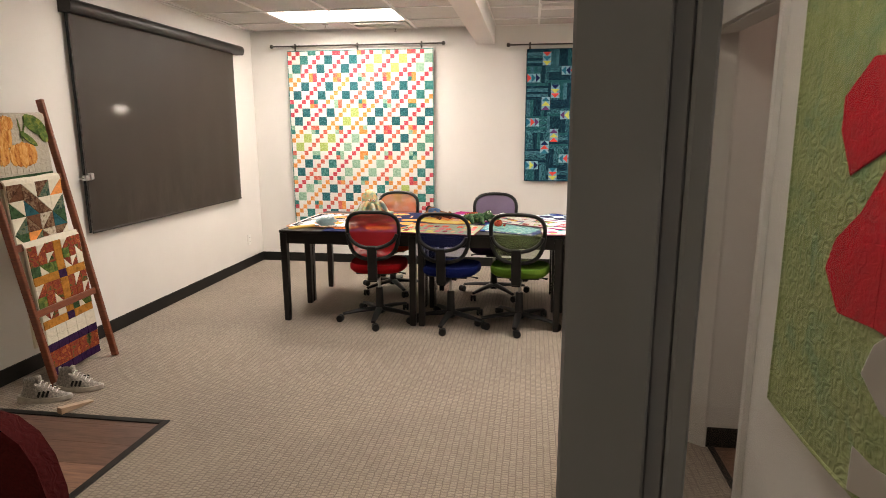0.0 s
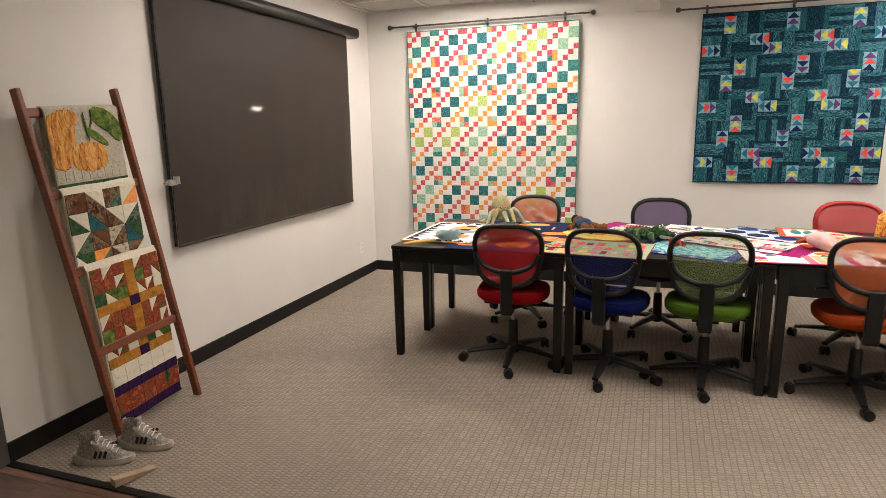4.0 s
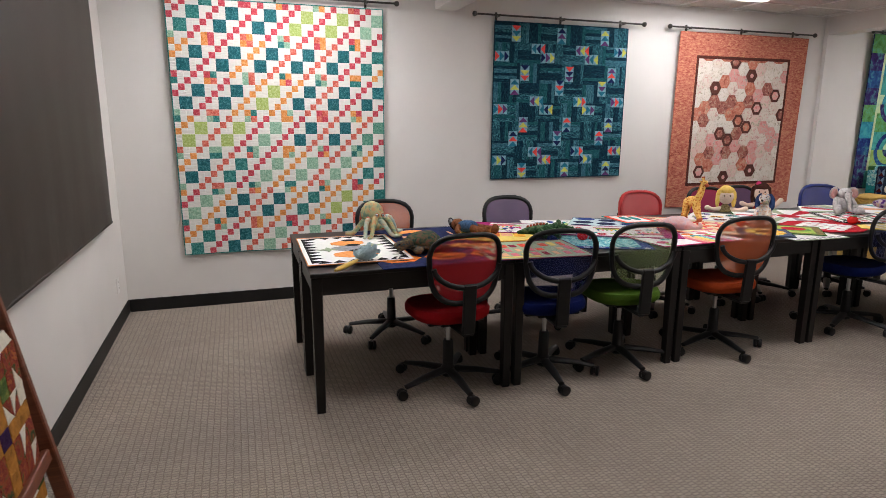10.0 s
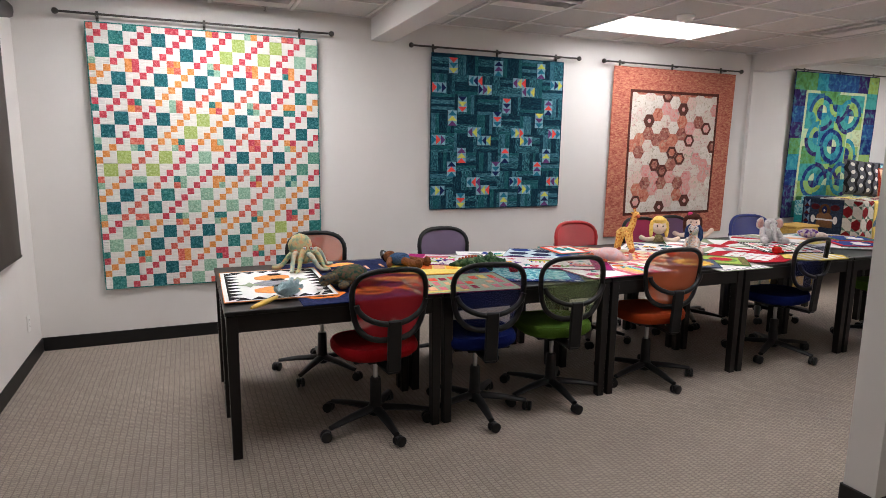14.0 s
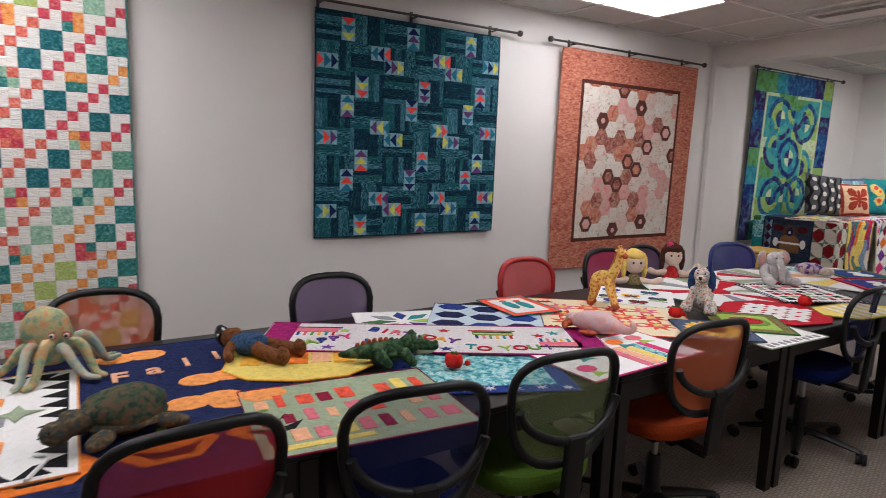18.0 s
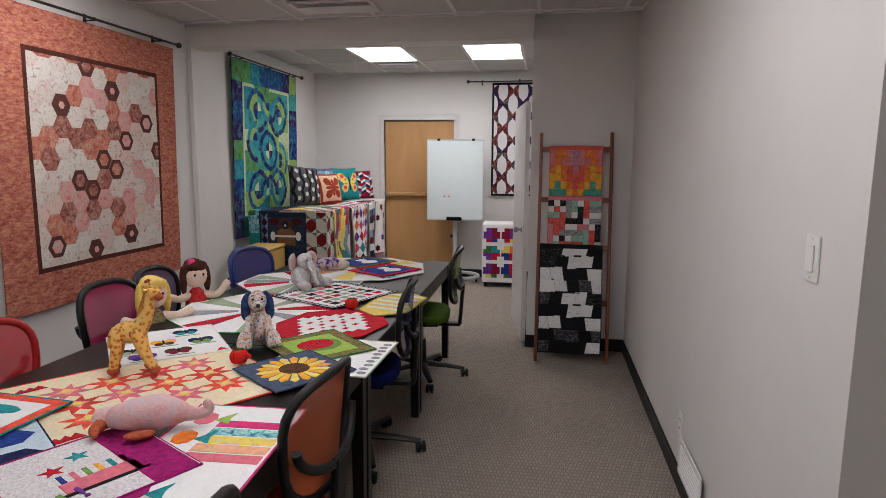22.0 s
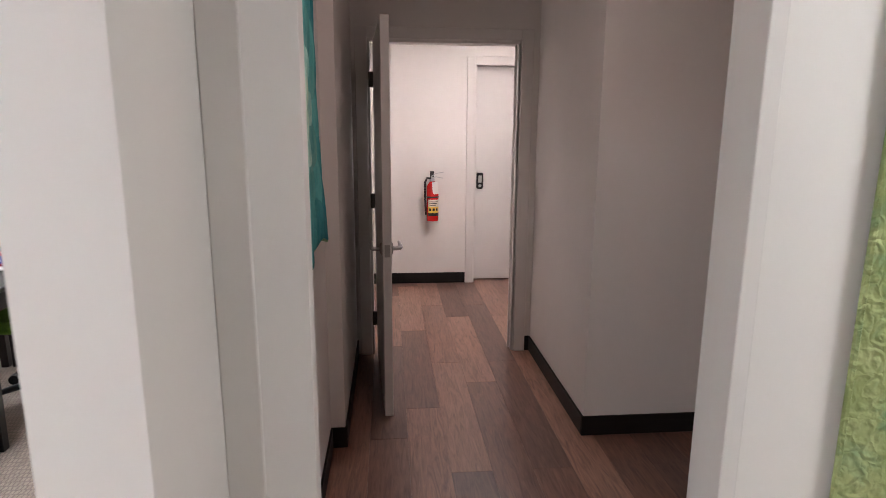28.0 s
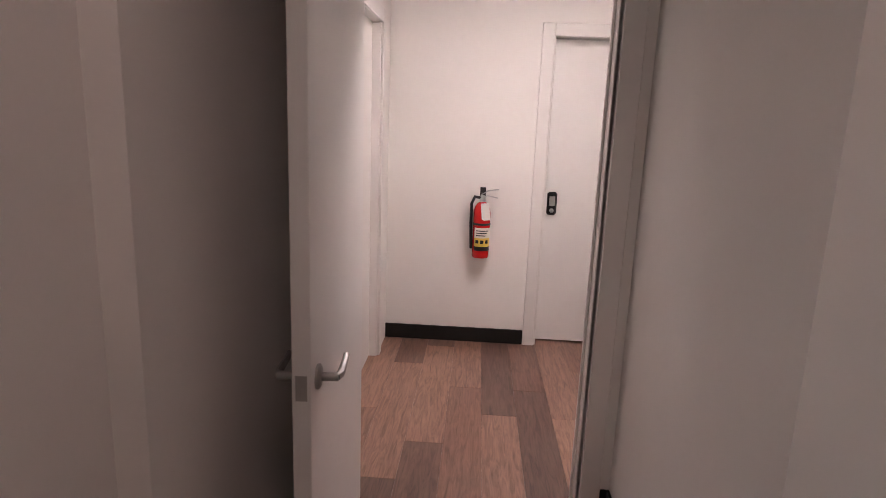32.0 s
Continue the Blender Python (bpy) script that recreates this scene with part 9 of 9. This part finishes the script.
# fire extinguisher
t = thing("fire_extinguisher", pose(5.29, 2.285, 0.60, 0, 0, -90), "red fire extinguisher hung on the wall", "fire extinguisher")
M_REDPAINT = plain("red_enamel", (0.52, 0.012, 0.012), 0.22, var=0.08)
cy = -0.075
smooth(part("cylinder", lathe(bmesh.new(), [(0.03, 0.0), (0.05, 0.004), (0.054, 0.015), (0.054, 0.29), (0.048, 0.325), (0.03, 0.352), (0.018, 0.36)], 24, pose(0, cy, 0)), M_REDPAINT, t))
smooth(part("neck", lathe(bmesh.new(), [(0.018, 0.358), (0.02, 0.37), (0.014, 0.40)], 14, pose(0, cy, 0)), M_STEEL, t))
for nm, pts in (("carry_handle", [(0.0, cy, 0.392), (0.03, cy, 0.40), (0.095, cy, 0.388)]), ("squeeze_lever", [(-0.01, cy, 0.405), (0.03, cy, 0.43), (0.10, cy, 0.442)])):
    smooth(part(nm, tube(bmesh.new(), pts, 0.007, 8, flat=0.5), M_STEEL, t))
smooth(part("hose", tube(bmesh.new(), [(-0.01, cy, 0.385), (-0.05, cy, 0.39), (-0.068, cy - 0.01, 0.35), (-0.068, cy - 0.01, 0.22), (-0.062, cy - 0.01, 0.10), (-0.060, cy - 0.01, 0.06)], 0.010, 8), M_BLACK, t))
part("strap", lathe(bmesh.new(), [(0.0545, 0.215), (0.0565, 0.216), (0.0565, 0.228), (0.0545, 0.229)], 24, pose(0, cy, 0)), M_BLACK, t)
part("wall_hook", boxes((-0.018, 0.018, -0.02, 0.0, 0.33, 0.445), (-0.012, 0.012, -0.06, -0.02, 0.40, 0.412), bevel=0.002), M_BLACK, t)
part("inspection_tag", box(bmesh.new(), -0.026, 0.026, -0.001, 0.001, -0.06, 0.05, m=pose(0.02, cy - 0.06, 0.31, 8, -6, 0)), M_WHITEPL, t, "white paper tag")


def shell(r, z0, z1, a0, a1, n=10):
    bm = bmesh.new()
    p = [[bm.verts.new((r * math.sin(radians(a0 + (a1 - a0) * k / n)), cy - r * math.cos(radians(a0 + (a1 - a0) * k / n)), z)) for z in (z0, z1)] for k in range(n + 1)]
    for a, b in zip(p, p[1:]):
        bm.faces.new((a[0], b[0], b[1], a[1]))
    return bm


M_LABY, M_LABW = plain("yellow_label", (0.75, 0.52, 0.08), 0.4), plain("cream_label", (0.70, 0.66, 0.58), 0.4)
part("label_lower", shell(0.0548, 0.08, 0.135, -50, 80), M_LABY, t, "yellow label")
part("label_upper", shell(0.0548, 0.135, 0.20, -50, 80), M_LABW, t, "pale label")
part("label_band", shell(0.0549, 0.052, 0.08, -50, 80), M_BLACK, t, "black label band")
for k in range(3):
    part("pictogram", shell(0.0552, 0.10, 0.122, -38 + k * 34, -16 + k * 34, 4), M_BLACK, t)
    part("print_bar", shell(0.0552, 0.148 + k * 0.015, 0.154 + k * 0.015, -35, 30 + 10 * k, 6), M_BLACK, t)

# teal flower quilt on the hall wall
rng = random.Random(77)


def chain(nt, op, a, b=None, c=None):
    """One maths node; numbers or sockets go in."""
    n = nt.nodes.new("ShaderNodeMath")
    n.operation = op
    for k, x in enumerate((a, b, c)):
        if x is None:
            continue
        if isinstance(x, (int, float)):
            n.inputs[k].default_value = x
        else:
            link(nt, x, n.inputs[k])
    return n.outputs[0]


def dahlia_cloth(cx, cz, dim, veins=True, padded=False):
    """Printed cotton that pales from deep teal to a yellow-white middle; stitched veins follow each petal."""
    mt, nt, b = shader("dahlia_print")
    v = coords(nt)
    d = nt.nodes.new("ShaderNodeVectorMath")
    d.operation = "DISTANCE"
    d.inputs[1].default_value = (cx, 0.0, cz)
    link(nt, v, d.inputs[0])
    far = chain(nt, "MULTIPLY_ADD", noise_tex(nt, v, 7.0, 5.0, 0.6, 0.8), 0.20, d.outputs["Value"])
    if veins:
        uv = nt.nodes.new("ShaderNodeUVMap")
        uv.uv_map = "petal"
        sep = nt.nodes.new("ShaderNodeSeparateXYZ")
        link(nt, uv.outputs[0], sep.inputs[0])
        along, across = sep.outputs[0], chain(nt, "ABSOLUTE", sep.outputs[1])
        # print pales to the tip; shade at the root is put into the colour
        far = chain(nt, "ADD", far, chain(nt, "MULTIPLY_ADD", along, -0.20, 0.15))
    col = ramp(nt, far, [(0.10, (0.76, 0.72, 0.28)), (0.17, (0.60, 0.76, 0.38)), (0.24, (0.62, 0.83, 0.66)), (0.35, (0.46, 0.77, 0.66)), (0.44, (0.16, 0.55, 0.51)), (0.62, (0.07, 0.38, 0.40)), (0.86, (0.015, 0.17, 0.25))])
    mx = nt.nodes.new("ShaderNodeMix")
    mx.data_type, mx.blend_type = "RGBA", "MULTIPLY"
    mx.inputs[0].default_value = 1.0
    mx.inputs[7].default_value = (dim, dim, dim, 1)
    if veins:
        # rims are darkened in the colour to stand for dark gaps between petals
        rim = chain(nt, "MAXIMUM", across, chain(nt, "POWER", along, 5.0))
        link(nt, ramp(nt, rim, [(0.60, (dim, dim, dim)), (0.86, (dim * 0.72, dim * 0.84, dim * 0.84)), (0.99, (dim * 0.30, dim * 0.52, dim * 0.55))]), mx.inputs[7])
    link(nt, col, mx.inputs[6])
    ink = nt.nodes.new("ShaderNodeMix")
    ink.data_type, ink.blend_type = "RGBA", "MULTIPLY"
    ink.inputs[0].default_value = 1.0
    link(nt, mx.outputs[2], ink.inputs[6])
    # painterly mottling of the print
    link(nt, ramp(nt, noise_tex(nt, v, 9.0, 4.0, 0.55, 0.8), [(0.32, (0.70, 0.82, 0.85)), (0.50, (1.0, 1.0, 1.0)), (0.68, (1.2, 1.12, 1.1))]), ink.inputs[7])
    link(nt, ink.outputs[2], b.inputs["Base Color"])
    b.inputs["Roughness"].default_value, b.inputs["Specular IOR Level"].default_value = 0.9, 0.15
    n1 = bump(nt, None, noise_tex(nt, v, 20.0, 2.0, 0.5, 0.8), 0.25, 0.008)
    if veins:
        wob = chain(nt, "MULTIPLY_ADD", noise_tex(nt, v, 12.0, 2.0), 0.12, along)
        ph = chain(nt, "MULTIPLY", chain(nt, "MULTIPLY_ADD", across, -0.30, wob), 25.0)
        rows = chain(nt, "ABSOLUTE", chain(nt, "SINE", ph))
        rib = chain(nt, "MINIMUM", chain(nt, "MULTIPLY", across, 5.0), 1.0)
        n1 = bump(nt, None, chain(nt, "MULTIPLY", chain(nt, "POWER", rows, 0.6), rib), 0.20 if padded else 0.5, 0.007, n1)
    # small padded cells between the lines of stitching
    vo = nt.nodes.new("ShaderNodeTexVoronoi")
    vo.feature = "DISTANCE_TO_EDGE"
    vo.inputs["Scale"].default_value = 34.0 if padded else 22.0
    link(nt, v, vo.inputs["Vector"])
    n1 = bump(nt, None, chain(nt, "MINIMUM", chain(nt, "MULTIPLY", vo.outputs["Distance"], 5.0), 1.0), 0.30 if padded else 0.18, 0.004, n1)
    bump(nt, b, noise_tex(nt, v, 700.0, 1.0), 0.15, 0.0006, n1)
    return mt


w, h = 0.92, 1.02


def flower_hang(u, v, k):
    low = max(0.0, 0.2 - v / h) / 0.7
    return Vector((u, -(k + 0.016 * low * low * (1 + math.sin(u * 11 + 2.2)) + 0.003 * noise.noise(Vector((u * 4, v * 4, 2.0)))), v + low * low * (0.012 * math.sin(u * 16 + 2.0) + 0.006 * math.sin(u * 37))))


t = thing("wall_quilt", pose(1.5585, 2.938, 1.552, 0, 0, 0), "teal art quilt with a large pale dahlia flower", "quilt")
fx, fy = 0.032, -0.05
part("backing", slab(w, h, 0.008, flower_hang, 24, 24), dahlia_cloth(fx, fy, 0.85, False), t)
part("binding", edging(w, h, 0.0055, flower_hang, 28), cloth((0.30, 0.50, 0.30), 0.3), t)
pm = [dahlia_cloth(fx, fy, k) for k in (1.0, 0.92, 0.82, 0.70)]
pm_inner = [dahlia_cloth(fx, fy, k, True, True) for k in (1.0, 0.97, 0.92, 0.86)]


def petal(a, r0, r1, wd, k, z, inner):
    """One broad padded petal: a domed sheet that narrows to a rounded tip."""
    nu, nv = 9, 6
    ca, sa = math.cos(a), math.sin(a)
    curl = rng.uniform(-0.06, 0.06)
    vs, fs, uvs = [], [], []
    for q in range(nu + 1):
        f = q / nu
        r = r0 + (r1 - r0) * (1 - (1 - f) ** 1.25)
        b = wd * max(0.02, math.sin(math.pi * min(0.999, 0.10 + 0.90 * f ** (1.9 if inner else 1.5)))) ** (0.42 if inner else 0.55) * (1 + 0.05 * math.sin(q * 2.3 + a * 5))
        for p in range(nv + 1):
            g = -1 + 2 * p / nv
            off = g * b + curl * f * f * (r1 - r0)
            x, y = fx + r * ca - off * sa, fy + r * sa + off * ca
            x, y = max(-w / 2 + 0.005, min(w / 2 - 0.005, x)), max(-h / 2 + 0.005, min(h / 2 - 0.005, y))
            dome = (1 - g * g) ** 0.6 * math.sin(math.pi * (0.12 + 0.88 * f)) ** 0.7 if f < 1 else 0.0
            vs.append(flower_hang(x, y, z + 0.009 * dome))
            uvs.append((f, g))
    for q in range(nu):
        for p in range(nv):
            o = q * (nv + 1) + p
            fs.append((o, o + nv + 1, o + nv + 2, o + 1))
    me = bpy.data.meshes.new("petal")
    me.from_pydata(vs, [], fs)
    lay = me.uv_layers.new(name="petal")
    for lp in me.loops:
        lay.data[lp.index].uv = uvs[lp.vertex_index]
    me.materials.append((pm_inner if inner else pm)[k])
    me.polygons.foreach_set("use_smooth", [True] * len(me.polygons))
    ob = new("petal", me)
    ob.parent = t


for ring, (r0, r1, wd, n, z) in enumerate(((0.34, 0.82, 0.125, 12, 0.0005), (0.26, 0.68, 0.118, 11, 0.002), (0.20, 0.55, 0.105, 11, 0.0035), (0.13, 0.43, 0.092, 10, 0.005), (0.09, 0.315, 0.088, 9, 0.0065), (0.05, 0.225, 0.086, 7, 0.008), (0.02, 0.15, 0.058, 6, 0.0095), (0.01, 0.085, 0.030, 7, 0.011))):
    for q in range(n):
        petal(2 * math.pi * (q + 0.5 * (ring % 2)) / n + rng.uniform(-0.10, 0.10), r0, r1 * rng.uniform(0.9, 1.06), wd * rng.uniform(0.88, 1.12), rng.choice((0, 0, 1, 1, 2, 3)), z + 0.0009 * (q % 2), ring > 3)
for q in range(22):
    a, r = rng.uniform(0, 6.28), 0.042 * rng.random() ** 0.5
    patchwork("stamen", [(ngon(fx + r * math.cos(a), fy + r * math.sin(a), 0.008, 0.010, 6), 0)], [cloth((0.80, 0.76, 0.40), 0.2)], t, flower_hang, 0.0158 + 0.0006 * (q % 3), 0.0015)


# green quilt with swirled stitching beside the opening
def swirl_cloth(c1, c2):
    mt, nt, b = shader("green_swirl_cotton")
    v = coords(nt)
    f = noise_tex(nt, v, 14.0, 6.0, 0.6, 0.5)
    mx = nt.nodes.new("ShaderNodeMix")
    mx.data_type = "RGBA"
    link(nt, ramp(nt, noise_tex(nt, v, 6.5, 4.0, 0.6, 1.0), [(0.50, (0, 0, 0)), (0.66, (0.7, 0.7, 0.7))]), mx.inputs[0])
    link(nt, ramp(nt, f, [(0.32, c1), (0.68, c2)]), mx.inputs[6])
    mx.inputs[7].default_value = (0.13, 0.27, 0.15, 1)
    link(nt, mx.outputs[2], b.inputs["Base Color"])
    b.inputs["Roughness"].default_value = 0.92
    vo = nt.nodes.new("ShaderNodeTexVoronoi")
    vo.inputs["Scale"].default_value = 26.0
    wob = nt.nodes.new("ShaderNodeTexNoise")
    wob.inputs["Scale"].default_value, wob.inputs["Detail"].default_value = 22.0, 3.0
    link(nt, v, wob.inputs["Vector"])
    mv = nt.nodes.new("ShaderNodeVectorMath")
    mv.operation = "MULTIPLY_ADD"
    mv.inputs[1].default_value = (0.045, 0.045, 0.045)
    link(nt, wob.outputs["Color"], mv.inputs[0])
    link(nt, v, mv.inputs[2])
    link(nt, mv.outputs["Vector"], vo.inputs["Vector"])
    sn = nt.nodes.new("ShaderNodeMath")
    sn.operation = "MULTIPLY"
    sn.inputs[1].default_value = 13.0
    link(nt, vo.outputs["Distance"], sn.inputs[0])
    s2 = nt.nodes.new("ShaderNodeMath")
    s2.operation = "SINE"
    link(nt, sn.outputs[0], s2.inputs[0])
    bump(nt, b, s2.outputs[0], 0.55, 0.004)
    return mt


M_SWIRL = swirl_cloth((0.23, 0.29, 0.105), (0.37, 0.42, 0.19))
w, h = 1.02, 1.50
t = thing("wall_quilt", pose(0.728, 1.34, 1.445, 0, 0, -90), "moss green quilt with swirled stitching and a red motif", "quilt")
fn = hang(9.0, 0.006, 0.004, 1.50)
part("backing", slab(w, h, 0.010, fn, 16, 22), M_SWIRL, t)
part("binding", edging(w, h, 0.006, fn, 20), M_SWIRL, t)
for sx in (-1, 1):
    patchwork("leaf_patch", [([(0.0, 0.02), (sx * 0.10, -0.12), (sx * 0.20, -0.20), (sx * 0.235, -0.28), (sx * 0.15, -0.37), (0.0, -0.36)], 0)], [K_RED], t, fn, 0.003, 0.003, step=0.05)
    patchwork("petal_patch", [([(0.0, 0.03), (sx * 0.17, -0.05), (sx * 0.235, 0.05), (sx * 0.24, 0.13), (sx * 0.13, 0.21), (0.0, 0.20)], 0)], [K_RED], t, fn, 0.003, 0.003, step=0.05)
# a slim batten carries it clear of the wall
part("batten", boxes((-0.49, 0.49, 0.012, 0.026, 0.70, 0.73), bevel=0.002), M_ROD, t)

# ---- vinyl planks ----
def plank_field(parent, x0, x1, y0, y1, along_x=True, pw=0.178, pl=1.22, seed=1):
    rng = random.Random(seed)
    cache = {}
    a0, a1, b0, b1 = (x0, x1, y0, y1) if along_x else (y0, y1, x0, x1)
    b = b0
    while b < b1 - 0.01:
        wd = min(pw, b1 - b)
        a = a0 - rng.choice((0.0, 0.25, 0.5, 0.75)) * pl
        while a < a1 - 0.01:
            s, e = max(a, a0), min(a + pl, a1)
            if e - s > 0.02:
                key = (round(e - s, 3), round(wd, 3))
                if key not in cache:
                    bm = box(bmesh.new(), 0, key[0] - 0.0005, 0, key[1] - 0.0005, -0.005, 0.0, 0.0006)
                    me = bpy.data.meshes.new("plank")
                    bm.to_mesh(me)
                    bm.free()
                    me.materials.append(M_PLANK)
                    cache[key] = me
                ob = new("plank", cache[key])
                ob.parent = parent
                ob.matrix_basis = pose(s, b, 0) if along_x else pose(b + wd, s, 0, 0, 0, 90)
            a += pl
        b += pw


plank_field(hall_floor, 0.90, 5.42, 1.0, 2.98, True, seed=5)
plank_field(entry_floor, -3.1, -1.885, -2.0, 2.67, True, seed=8)
